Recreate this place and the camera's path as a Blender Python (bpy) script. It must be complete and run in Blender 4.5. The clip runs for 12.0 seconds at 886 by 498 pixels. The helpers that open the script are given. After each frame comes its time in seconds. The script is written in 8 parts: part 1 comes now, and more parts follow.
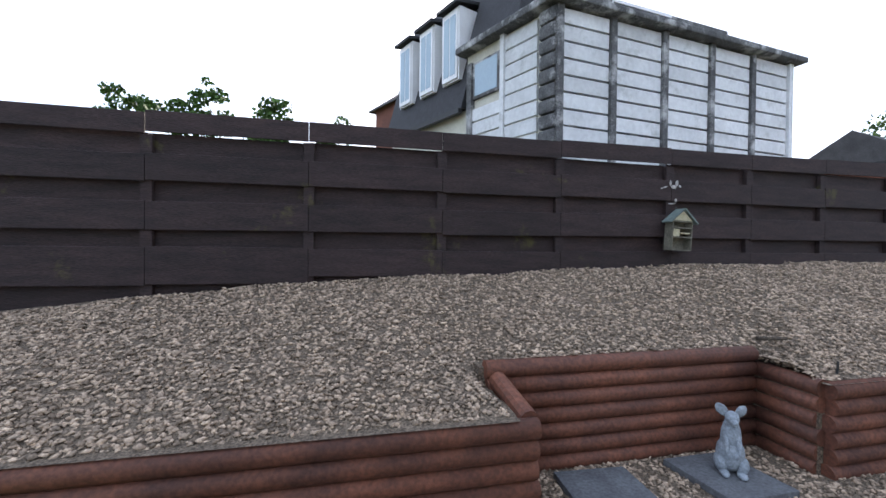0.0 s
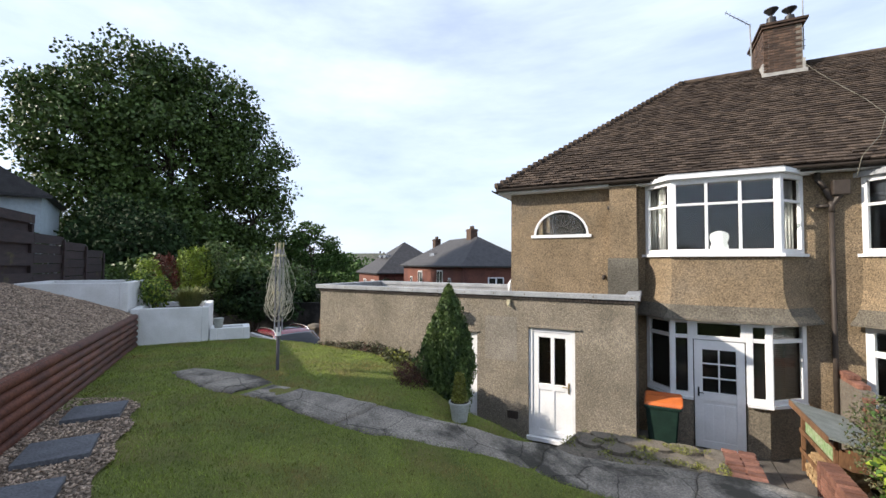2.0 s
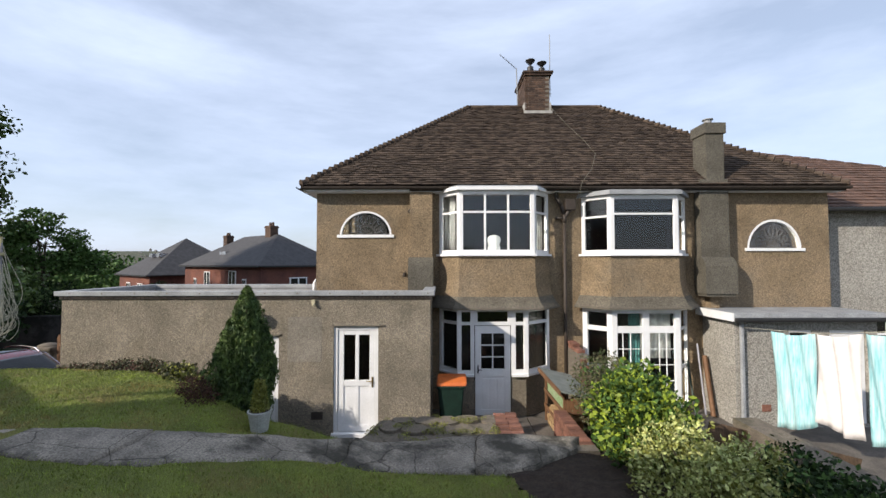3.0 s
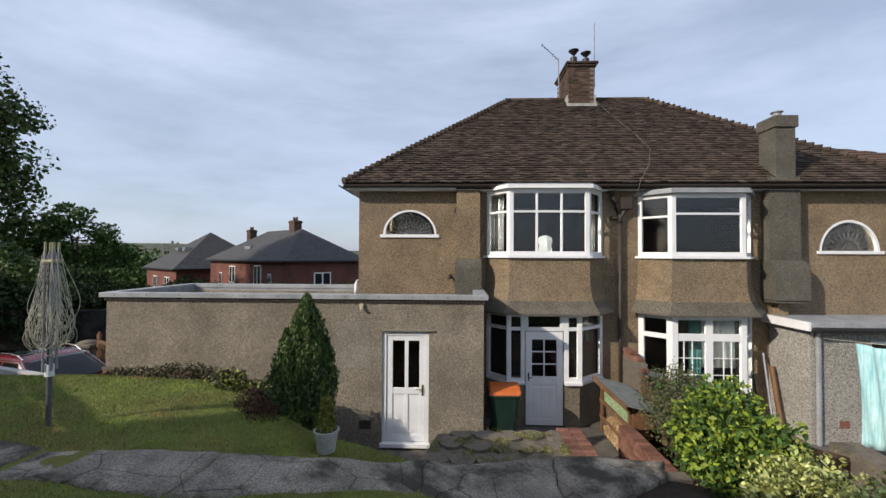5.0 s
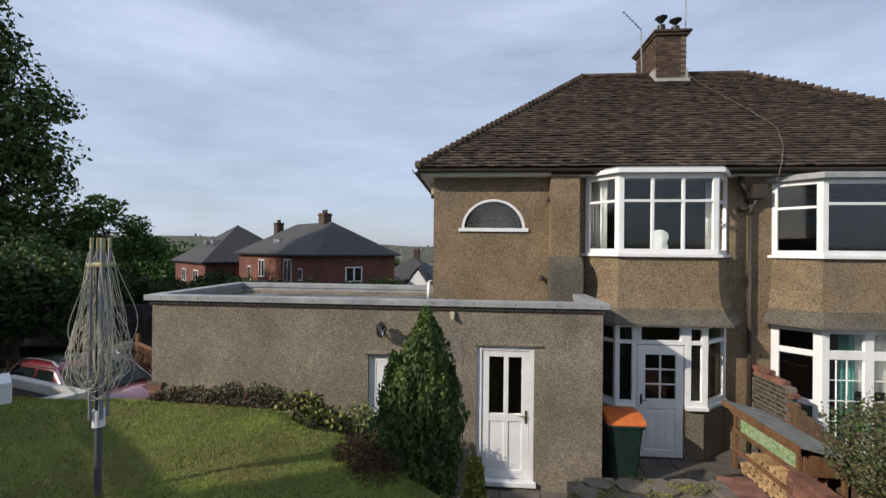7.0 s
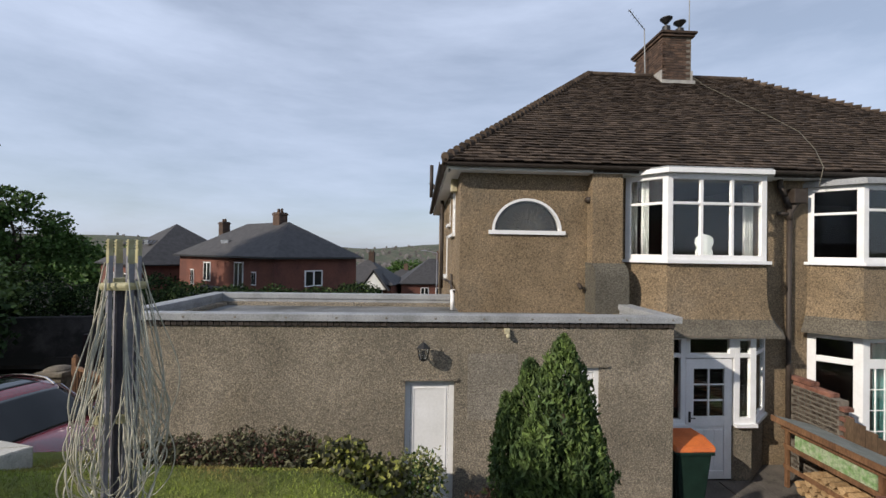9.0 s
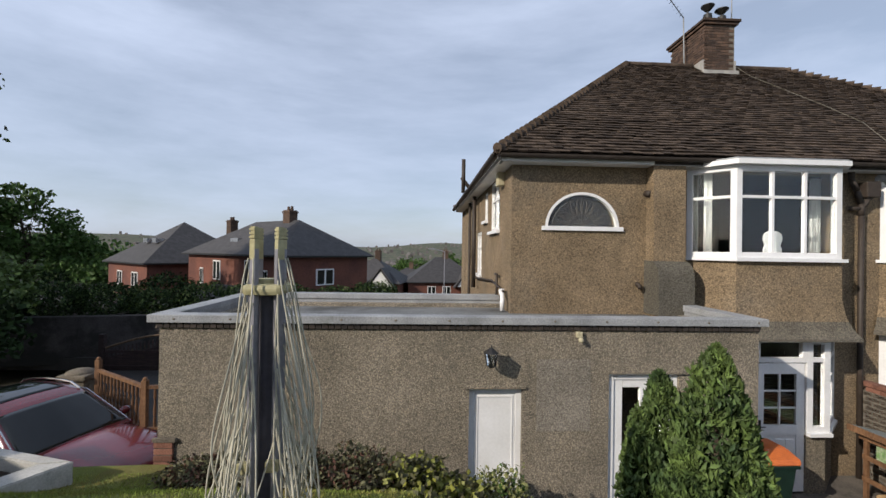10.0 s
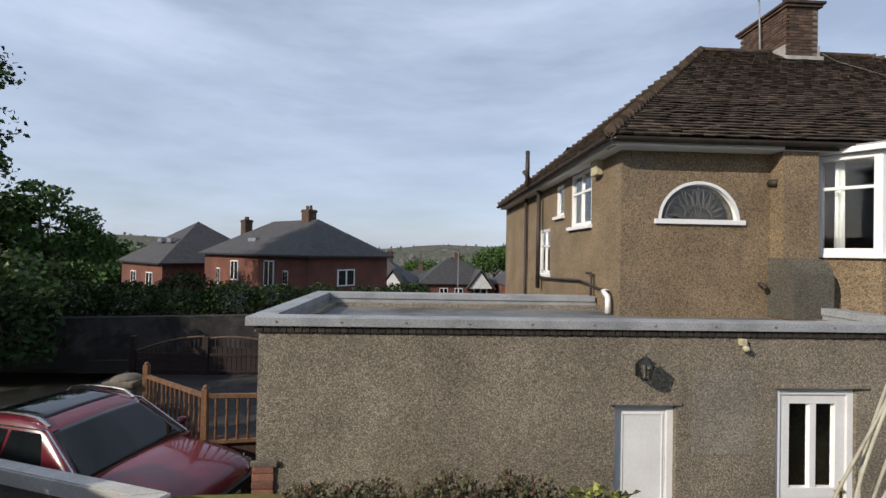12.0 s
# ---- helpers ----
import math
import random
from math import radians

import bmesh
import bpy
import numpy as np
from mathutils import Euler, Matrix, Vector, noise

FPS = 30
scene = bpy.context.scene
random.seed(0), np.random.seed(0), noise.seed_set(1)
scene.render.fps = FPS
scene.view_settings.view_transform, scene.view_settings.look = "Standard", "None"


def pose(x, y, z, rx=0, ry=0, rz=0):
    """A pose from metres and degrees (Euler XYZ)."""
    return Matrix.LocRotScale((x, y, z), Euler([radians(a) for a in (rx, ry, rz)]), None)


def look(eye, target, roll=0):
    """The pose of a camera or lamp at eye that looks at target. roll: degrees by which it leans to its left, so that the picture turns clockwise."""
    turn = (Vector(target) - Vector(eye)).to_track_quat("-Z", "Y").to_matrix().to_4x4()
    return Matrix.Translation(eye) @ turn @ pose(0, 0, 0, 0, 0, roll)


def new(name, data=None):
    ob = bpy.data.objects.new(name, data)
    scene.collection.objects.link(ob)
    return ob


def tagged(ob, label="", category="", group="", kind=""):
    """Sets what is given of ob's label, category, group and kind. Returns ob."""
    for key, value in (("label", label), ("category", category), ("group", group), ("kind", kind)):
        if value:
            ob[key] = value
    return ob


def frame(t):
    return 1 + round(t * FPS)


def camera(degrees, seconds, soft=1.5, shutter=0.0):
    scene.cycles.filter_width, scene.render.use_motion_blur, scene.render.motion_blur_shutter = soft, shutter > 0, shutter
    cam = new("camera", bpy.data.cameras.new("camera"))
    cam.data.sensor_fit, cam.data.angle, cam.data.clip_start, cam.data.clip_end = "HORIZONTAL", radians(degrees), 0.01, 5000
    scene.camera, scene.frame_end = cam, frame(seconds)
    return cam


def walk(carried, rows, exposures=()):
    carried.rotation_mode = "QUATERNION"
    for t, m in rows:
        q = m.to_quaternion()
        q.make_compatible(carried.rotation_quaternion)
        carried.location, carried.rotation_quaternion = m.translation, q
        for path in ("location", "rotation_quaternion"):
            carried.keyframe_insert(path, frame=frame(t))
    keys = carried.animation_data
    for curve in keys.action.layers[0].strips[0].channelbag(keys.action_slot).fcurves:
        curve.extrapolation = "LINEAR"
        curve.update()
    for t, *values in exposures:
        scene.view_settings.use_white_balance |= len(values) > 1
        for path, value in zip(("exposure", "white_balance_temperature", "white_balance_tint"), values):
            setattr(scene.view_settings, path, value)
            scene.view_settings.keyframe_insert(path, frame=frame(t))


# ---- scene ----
cam = camera(94.1, 12.0)
PATH = [
    (0, (2.194, -7.698, 3.232), (0.66, -8.981, 3.208), 0.6),
    (0.5, (2.051, -7.953, 3.21), (0.097, -8.38, 3.243), 1.8),
    (1, (2.021, -7.983, 3.28), (0.101, -7.423, 3.333), 1.8),
    (1.5, (2.081, -7.84, 3.339), (0.568, -6.532, 3.396), 0.6),
    (2, (2.125, -7.916, 3.367), (1.227, -6.13, 3.438), 0.3),
    (2.5, (2.172, -8.048, 3.362), (1.795, -6.085, 3.433), 0.2),
    (2.7, (2.153, -8.054, 3.362), (1.976, -6.063, 3.437), -0.2),
    (4.3, (1.949, -7.949, 3.488), (2.154, -5.96, 3.526), 0.1),
    (4.5, (1.799, -7.872, 3.497), (1.888, -5.875, 3.538), 0.4),
    (5, (1.396, -7.645, 3.541), (1.324, -5.647, 3.578), 0.3),
    (5.5, (1.153, -7.335, 3.565), (0.991, -5.341, 3.589), 0.4),
    (6, (0.692, -7.035, 3.574), (0.541, -5.041, 3.587), 0.4),
    (6.5, (0.333, -6.727, 3.596), (0.177, -4.733, 3.604), 0.5),
    (7, (-0.058, -6.358, 3.605), (-0.21, -4.364, 3.61), 0.6),
    (7.2, (-0.195, -6.268, 3.579), (-0.353, -4.274, 3.588), 0.6),
    (9, (-1.516, -5.366, 3.632), (-1.412, -3.369, 3.651), 0.9),
    (9.5, (-1.898, -5.137, 3.603), (-1.803, -3.139, 3.615), 1.0),
    (10, (-2.275, -4.901, 3.6), (-2.179, -2.903, 3.612), 0.9),
    (10.5, (-2.692, -4.815, 3.56), (-2.586, -2.818, 3.588), 1.0),
    (11, (-3.054, -4.59, 3.497), (-2.945, -2.593, 3.527), 1.0),
    (11.5, (-3.35, -4.327, 3.508), (-3.254, -2.329, 3.529), 1.2),
    (12, (-3.662, -4.143, 3.48), (-3.578, -2.145, 3.501), 1.1),
]
walk(cam, [(t, look(eye, target, roll)) for t, eye, target, roll in PATH],
     exposures=[(0, 1.2), (0.7, 1.15), (1.2, 0.95), (1.6, 0.7), (2.1, 0.45), (2.7, 0.22), (4.3, -0.08), (5.5, -0.2), (9, -0.25), (12, -0.25)])

# ---- light ----
SUN_TO = Vector((-1.5, -1.0, 0.95)).normalized()
world = bpy.data.worlds.new("sky")
scene.world = world
world.use_nodes = True
wn, wl = world.node_tree.nodes, world.node_tree.links
wn.clear()
w_out, w_bg = wn.new("ShaderNodeOutputWorld"), wn.new("ShaderNodeBackground")
sky = wn.new("ShaderNodeTexSky")
sky.sky_type, sky.sun_disc = "NISHITA", False
sky.sun_elevation, sky.sun_rotation = math.asin(SUN_TO.z), math.atan2(SUN_TO.x, SUN_TO.y)
sky.air_density, sky.dust_density, sky.ozone_density = 1.0, 1.2, 1.0
w_co, w_map, w_no, w_ramp, w_mix = (wn.new("ShaderNodeTexCoord"), wn.new("ShaderNodeMapping"), wn.new("ShaderNodeTexNoise"),
                                    wn.new("ShaderNodeValToRGB"), wn.new("ShaderNodeMixRGB"))
w_map.inputs["Scale"].default_value, w_map.inputs["Rotation"].default_value = (1.3, 3.0, 7.0), (0.35, 0.3, 0.6)
w_no.inputs["Scale"].default_value, w_no.inputs["Detail"].default_value, w_no.inputs["Roughness"].default_value = 1.0, 8, 0.58
w_ramp.color_ramp.elements[0].position, w_ramp.color_ramp.elements[1].position = 0.36, 0.74
w_ramp.color_ramp.elements[0].color, w_ramp.color_ramp.elements[1].color = (0.42, 0.42, 0.42, 1), (0.86, 0.86, 0.86, 1)
w_mix.inputs["Color2"].default_value = (7.5, 8.6, 11.0, 1)
wl.new(w_co.outputs["Generated"], w_map.inputs["Vector"])
wl.new(w_map.outputs["Vector"], w_no.inputs["Vector"])
wl.new(w_no.outputs["Fac"], w_ramp.inputs["Fac"])
wl.new(w_ramp.outputs["Color"], w_mix.inputs["Fac"])
wl.new(sky.outputs["Color"], w_mix.inputs["Color1"])
wl.new(w_mix.outputs["Color"], w_bg.inputs["Color"])
wl.new(w_bg.outputs["Background"], w_out.inputs["Surface"])
w_bg.inputs["Strength"].default_value = 0.11
sun = new("sun", bpy.data.lights.new("sun", "SUN"))
sun.data.energy, sun.data.angle, sun.data.color = 5.0, radians(0.6), (1.0, 0.905, 0.79)
sun.matrix_world = look(SUN_TO * 50, (0, 0, 0))

# ---- materials ----
def nodes_of(m):
    m.use_nodes = True
    nt = m.node_tree
    return nt, nt.nodes["Principled BSDF"]


def mat(name, base, dark=None, scale=20.0, fine=120.0, rough=0.8, metal=0.0, bump=0.3, dist=0.01, mix=0.6, island=0.0, spec=0.4, stretch=(1, 1, 1), third=None, third_scale=1.5, third_at=(0.55, 0.75)):
    """A worn surface: two tones by a coarse noise, a grain by a fine one that also gives relief, stains of a third tone, and a tint for each piece."""
    m = bpy.data.materials.new(name)
    nt, b = nodes_of(m)
    N, L = nt.nodes, nt.links
    dark = dark or tuple(c * 0.6 for c in base)
    co, mp = N.new("ShaderNodeTexCoord"), N.new("ShaderNodeMapping")
    mp.inputs["Scale"].default_value = stretch
    geo = N.new("ShaderNodeNewGeometry")
    L.new(geo.outputs["Position"], mp.inputs["Vector"])
    n1, n2 = N.new("ShaderNodeTexNoise"), N.new("ShaderNodeTexNoise")
    n1.inputs["Scale"].default_value, n1.inputs["Detail"].default_value = scale, 6
    n2.inputs["Scale"].default_value, n2.inputs["Detail"].default_value = fine, 4
    L.new(mp.outputs["Vector"], n1.inputs["Vector"])
    L.new(mp.outputs["Vector"], n2.inputs["Vector"])
    r1 = N.new("ShaderNodeValToRGB")
    r1.color_ramp.elements[0].position, r1.color_ramp.elements[1].position = 0.32, 0.68
    r1.color_ramp.elements[0].color, r1.color_ramp.elements[1].color = (*dark, 1), (*base, 1)
    L.new(n1.outputs["Fac"], r1.inputs["Fac"])
    r2 = N.new("ShaderNodeValToRGB")
    r2.color_ramp.elements[0].position, r2.color_ramp.elements[1].position = 0.35, 0.65
    r2.color_ramp.elements[0].color, r2.color_ramp.elements[1].color = (1 - mix, 1 - mix, 1 - mix, 1), (1 + mix * 0.4, 1 + mix * 0.4, 1 + mix * 0.4, 1)
    L.new(n2.outputs["Fac"], r2.inputs["Fac"])
    mul = N.new("ShaderNodeMixRGB")
    mul.blend_type, mul.inputs["Fac"].default_value = "MULTIPLY", 1.0
    L.new(r1.outputs["Color"], mul.inputs["Color1"])
    L.new(r2.outputs["Color"], mul.inputs["Color2"])
    col = mul.outputs["Color"]
    if third:
        n3, r3, m3 = N.new("ShaderNodeTexNoise"), N.new("ShaderNodeValToRGB"), N.new("ShaderNodeMixRGB")
        n3.inputs["Scale"].default_value, n3.inputs["Detail"].default_value, n3.inputs["Roughness"].default_value = third_scale, 8, 0.65
        L.new(geo.outputs["Position"], n3.inputs["Vector"])
        r3.color_ramp.elements[0].position, r3.color_ramp.elements[1].position = third_at
        L.new(n3.outputs["Fac"], r3.inputs["Fac"])
        L.new(r3.outputs["Color"], m3.inputs["Fac"])
        L.new(col, m3.inputs["Color1"])
        m3.inputs["Color2"].default_value = (*third, 1)
        col = m3.outputs["Color"]
    if island:
        info, add, hs = N.new("ShaderNodeObjectInfo"), N.new("ShaderNodeMath"), N.new("ShaderNodeHueSaturation")
        add.operation = "ADD"
        L.new(info.outputs["Random"], add.inputs[0])
        L.new(geo.outputs["Random Per Island"], add.inputs[1])
        fr, mr = N.new("ShaderNodeMath"), N.new("ShaderNodeMapRange")
        fr.operation = "FRACT"
        L.new(add.outputs[0], fr.inputs[0])
        L.new(fr.outputs[0], mr.inputs["Value"])
        mr.inputs["To Min"].default_value, mr.inputs["To Max"].default_value = 1 - island, 1 + island
        L.new(mr.outputs["Result"], hs.inputs["Value"])
        L.new(col, hs.inputs["Color"])
        col = hs.outputs["Color"]
    L.new(col, b.inputs["Base Color"])
    b.inputs["Roughness"].default_value, b.inputs["Metallic"].default_value = rough, metal
    b.inputs["Specular IOR Level"].default_value = spec
    if bump:
        bp = N.new("ShaderNodeBump")
        bp.inputs["Strength"].default_value, bp.inputs["Distance"].default_value = bump, dist
        L.new(n2.outputs["Fac"], bp.inputs["Height"])
        L.new(bp.outputs["Normal"], b.inputs["Normal"])
    return m


def dash(name, base, dark, chip, light, third=None):
    """Pebble-dash: small stones of several tones stuck in mortar."""
    m = mat(name, base, dark, scale=1.3, fine=60, rough=0.9, bump=0, mix=0.2, third=third, third_scale=0.7, third_at=(0.52, 0.8))
    nt, b = nodes_of(m)
    N, L = nt.nodes, nt.links
    geo = N.new("ShaderNodeNewGeometry")
    v, vr, mx = N.new("ShaderNodeTexVoronoi"), N.new("ShaderNodeValToRGB"), N.new("ShaderNodeMixRGB")
    v.inputs["Scale"].default_value = chip
    L.new(geo.outputs["Position"], v.inputs["Vector"])
    sep = N.new("ShaderNodeSeparateColor")
    L.new(v.outputs["Color"], sep.inputs["Color"])
    e = vr.color_ramp.elements
    e[0].position, e[0].color, e[1].position, e[1].color = 0.0, (0.22, 0.205, 0.185, 1), 1.0, (*light, 1)
    mid = e.new(0.6)
    mid.color = (0.9, 0.9, 0.9, 1)
    L.new(sep.outputs["Red"], vr.inputs["Fac"])
    mx.blend_type, mx.inputs["Fac"].default_value = "MULTIPLY", 0.72
    old = b.inputs["Base Color"].links[0].from_socket
    L.new(old, mx.inputs["Color1"])
    L.new(vr.outputs["Color"], mx.inputs["Color2"])
    L.new(mx.outputs["Color"], b.inputs["Base Color"])
    bp = N.new("ShaderNodeBump")
    bp.inputs["Strength"].default_value, bp.inputs["Distance"].default_value, bp.invert = 0.9, 0.012, True
    L.new(v.outputs["Distance"], bp.inputs["Height"])
    L.new(bp.outputs["Normal"], b.inputs["Normal"])
    return m


def cracked(m, scale, width=0.012):
    """Adds thin dark cracks, wandering and broken, to a surface."""
    nt, b = nodes_of(m)
    N, L = nt.nodes, nt.links
    geo, no, va, v = N.new("ShaderNodeNewGeometry"), N.new("ShaderNodeTexNoise"), N.new("ShaderNodeMixRGB"), N.new("ShaderNodeTexVoronoi")
    no.inputs["Scale"].default_value, no.inputs["Detail"].default_value = 3.0, 5
    va.inputs["Fac"].default_value = 0.14
    L.new(geo.outputs["Position"], no.inputs["Vector"])
    L.new(geo.outputs["Position"], va.inputs["Color1"])
    L.new(no.outputs["Color"], va.inputs["Color2"])
    v.feature = "DISTANCE_TO_EDGE"
    v.inputs["Scale"].default_value = scale
    L.new(va.outputs["Color"], v.inputs["Vector"])
    r, mx = N.new("ShaderNodeValToRGB"), N.new("ShaderNodeMixRGB")
    r.color_ramp.elements[0].position, r.color_ramp.elements[1].position = 0.0, width
    r.color_ramp.elements[0].color, r.color_ramp.elements[1].color = (0.16, 0.15, 0.12, 1), (1, 1, 1, 1)
    L.new(v.outputs["Distance"], r.inputs["Fac"])
    mx.blend_type, mx.inputs["Fac"].default_value = "MULTIPLY", 0.9
    L.new(b.inputs["Base Color"].links[0].from_socket, mx.inputs["Color1"])
    L.new(r.outputs["Color"], mx.inputs["Color2"])
    L.new(mx.outputs["Color"], b.inputs["Base Color"])
    return m


def glass(name, tint=(0.02, 0.022, 0.025), rough=0.03):
    """A pane backed by a dark room: clear gloss over glass."""
    m = bpy.data.materials.new(name)
    nt, b = nodes_of(m)
    b.inputs["Base Color"].default_value, b.inputs["Roughness"].default_value = (0.9, 0.95, 0.95, 1), rough
    b.inputs["Transmission Weight"].default_value, b.inputs["IOR"].default_value = 1.0, 1.45
    return m


M_DASH_HOUSE = dash("pebbledash_house", (0.32, 0.24, 0.152), (0.215, 0.16, 0.098), 75, (1.5, 1.45, 1.35), (0.20, 0.17, 0.13))
M_DASH_GREY = dash("pebbledash_grey", (0.325, 0.285, 0.225), (0.20, 0.176, 0.136), 105, (2.0, 1.9, 1.75), (0.21, 0.175, 0.12))
M_DASH_PATCH = dash("pebbledash_patch", (0.35, 0.315, 0.265), (0.25, 0.225, 0.185), 110, (1.5, 1.48, 1.4))
M_DASH_FAR = dash("pebbledash_pale", (0.42, 0.40, 0.36), (0.36, 0.34, 0.30), 55, (1.3, 1.3, 1.25))
M_UPVC = mat("white_upvc", (0.80, 0.80, 0.80), (0.72, 0.72, 0.71), scale=3, fine=30, rough=0.35, bump=0.0, mix=0.04)
M_WHITE = mat("white_masonry_paint", (0.78, 0.78, 0.77), (0.66, 0.66, 0.63), scale=3, fine=60, rough=0.85, bump=0.4, dist=0.005, mix=0.08, third=(0.5, 0.5, 0.45), third_scale=2.5, third_at=(0.62, 0.85))
M_GREYWHITE = mat("weathered_white_paint", (0.56, 0.55, 0.52), (0.42, 0.41, 0.38), scale=3, fine=60, rough=0.9, bump=0.4, dist=0.005, mix=0.15, third=(0.22, 0.22, 0.19), third_scale=3.5, third_at=(0.6, 0.8))
M_FELTROOF = mat("stained_roof_felt", (0.21, 0.215, 0.215), (0.13, 0.135, 0.135), scale=2, fine=60, rough=0.7, bump=0.4, mix=0.25, third=(0.07, 0.07, 0.065), third_scale=1.4, third_at=(0.5, 0.66))
M_TILE = mat("brown_roof_tile", (0.100, 0.074, 0.055), (0.050, 0.037, 0.029), scale=5, fine=60, rough=0.92, bump=0.5, mix=0.4, island=0.42, third=(0.27, 0.25, 0.20), third_scale=7, third_at=(0.69, 0.74), spec=0.2)
M_SLATE = mat("grey_slate", (0.070, 0.067, 0.068), (0.042, 0.040, 0.041), scale=3, fine=40, rough=0.75, bump=0.3, mix=0.3, island=0.15)
M_LEAD = mat("grey_felt_and_lead", (0.36, 0.37, 0.38), (0.25, 0.26, 0.27), scale=3, fine=50, rough=0.6, bump=0.25, mix=0.25, third=(0.16, 0.17, 0.16), third_scale=2.2, third_at=(0.55, 0.72))
M_FENCE = mat("dark_stained_fence", (0.042, 0.024, 0.023), (0.020, 0.012, 0.012), scale=3, fine=30, rough=0.75, bump=0.6, dist=0.008, mix=0.45, stretch=(1, 1, 6), third=(0.095, 0.085, 0.02), third_scale=1.9, third_at=(0.62, 0.74), island=0.2)
M_LOG = mat("red_brown_log", (0.17, 0.062, 0.035), (0.085, 0.033, 0.022), scale=4, fine=40, rough=0.65, bump=0.45, dist=0.006, mix=0.35, island=0.15, third=(0.22, 0.13, 0.09), third_scale=6, third_at=(0.66, 0.8))
M_GRAVEL = mat("gravel_stone", (0.48, 0.365, 0.265), (0.25, 0.185, 0.132), scale=14, fine=120, rough=0.85, bump=0.3, mix=0.25, island=0.55)
M_GRAVELBED = mat("gravel_bed", (0.23, 0.175, 0.125), (0.115, 0.087, 0.062), scale=45, fine=90, rough=0.95, bump=1.0, dist=0.02, mix=0.5)
M_LAWN = mat("lawn_turf", (0.20, 0.235, 0.042), (0.135, 0.16, 0.032), scale=2.0, fine=140, rough=0.95, bump=0.9, dist=0.02, mix=0.5, third=(0.17, 0.14, 0.045), third_scale=1.1, third_at=(0.5, 0.7))
M_GRASS = mat("grass_blade", (0.25, 0.31, 0.047), (0.16, 0.205, 0.033), scale=2, fine=9, rough=0.7, bump=0, mix=0.3, island=0.4, third=(0.27, 0.19, 0.065), third_scale=1.3, third_at=(0.5, 0.66))
M_SOIL = mat("dark_soil", (0.055, 0.038, 0.026), (0.03, 0.021, 0.015), scale=12, fine=60, rough=0.95, bump=1.0, dist=0.02, mix=0.5)
M_CONC = mat("weathered_concrete", (0.24, 0.205, 0.155), (0.12, 0.10, 0.078), scale=3, fine=50, rough=0.92, bump=0.8, dist=0.012, mix=0.35, third=(0.085, 0.075, 0.05), third_scale=3.0, third_at=(0.5, 0.64))
M_PATHCONC = cracked(mat("cracked_concrete", (0.38, 0.335, 0.27), (0.15, 0.132, 0.108), scale=2.2, fine=55, rough=0.92, bump=0.9, dist=0.012, mix=0.45, third=(0.055, 0.05, 0.038), third_scale=1.6, third_at=(0.50, 0.62)), 1.7)
M_PATIO = mat("patio_paving", (0.16, 0.14, 0.12), (0.09, 0.08, 0.07), scale=3, fine=50, rough=0.9, bump=0.5, mix=0.3, third=(0.04, 0.045, 0.03), third_scale=4, third_at=(0.58, 0.72))
M_SLAB = mat("slate_stepping_slab", (0.135, 0.14, 0.15), (0.085, 0.088, 0.095), scale=6, fine=50, rough=0.8, bump=0.7, dist=0.01, mix=0.3)
M_BRICK = mat("red_brick", (0.25, 0.115, 0.078), (0.17, 0.078, 0.054), scale=8, fine=70, rough=0.9, bump=0.5, mix=0.3, island=0.3)
M_BRICKOLD = mat("sooty_brick", (0.118, 0.072, 0.048), (0.055, 0.037, 0.029), scale=6, fine=70, rough=0.9, bump=0.5, mix=0.3, island=0.35)
M_MORTAR = mat("mortar", (0.22, 0.19, 0.15), (0.14, 0.12, 0.10), scale=10, fine=80, rough=0.95, bump=0.3, mix=0.3)
M_ASPHALT = mat("asphalt", (0.042, 0.040, 0.038), (0.026, 0.025, 0.024), scale=2, fine=90, rough=0.9, bump=0.4, mix=0.3)
M_BLACK = mat("black_plastic", (0.022, 0.021, 0.021), (0.015, 0.015, 0.015), scale=8, fine=60, rough=0.5, bump=0.1, mix=0.15)
M_BROWNPIPE = mat("brown_painted_iron", (0.055, 0.042, 0.033), (0.035, 0.026, 0.02), scale=8, fine=60, rough=0.6, bump=0.2, mix=0.2)
# Near-black plaster: the shade inside the rooms is put into its colour.
M_DARKROOM = mat("room_shade_plaster", (0.055, 0.05, 0.046), (0.04, 0.037, 0.034), scale=2, fine=30, rough=0.9, bump=0, mix=0.1)
M_GLASS = glass("window_glass")
M_CURTAIN = mat("pale_curtain", (0.62, 0.62, 0.60), (0.5, 0.5, 0.48), scale=8, fine=90, rough=0.9, bump=0.2, mix=0.1)
M_LEAF = mat("oak_leaf", (0.10, 0.155, 0.035), (0.038, 0.07, 0.016), scale=1.2, fine=9, rough=0.55, bump=0, mix=0.3, island=0.45, spec=0.3)
M_BARK = mat("bark", (0.09, 0.07, 0.05), (0.04, 0.03, 0.022), scale=8, fine=40, rough=0.95, bump=0.8, dist=0.02, mix=0.4)
M_WOOD = mat("orange_brown_timber", (0.22, 0.115, 0.056), (0.13, 0.066, 0.033), scale=6, fine=40, rough=0.7, bump=0.3, mix=0.3, stretch=(1, 1, 0.3))

# ---- building tools ----
rng = np.random.default_rng(7)
UX, NX = Vector((-0.797, 0.604, 0)), Vector((-0.604, -0.797, 0))


def bank(s, o, z):
    """A place in the garden bank: s along the fence, o towards it."""
    return UX * s + NX * o + Vector((0, 0, z))


BANK = Matrix(((UX.x, NX.x, 0, 0), (UX.y, NX.y, 0, 0), (0, 0, 1, 0), (0, 0, 0, 1)))


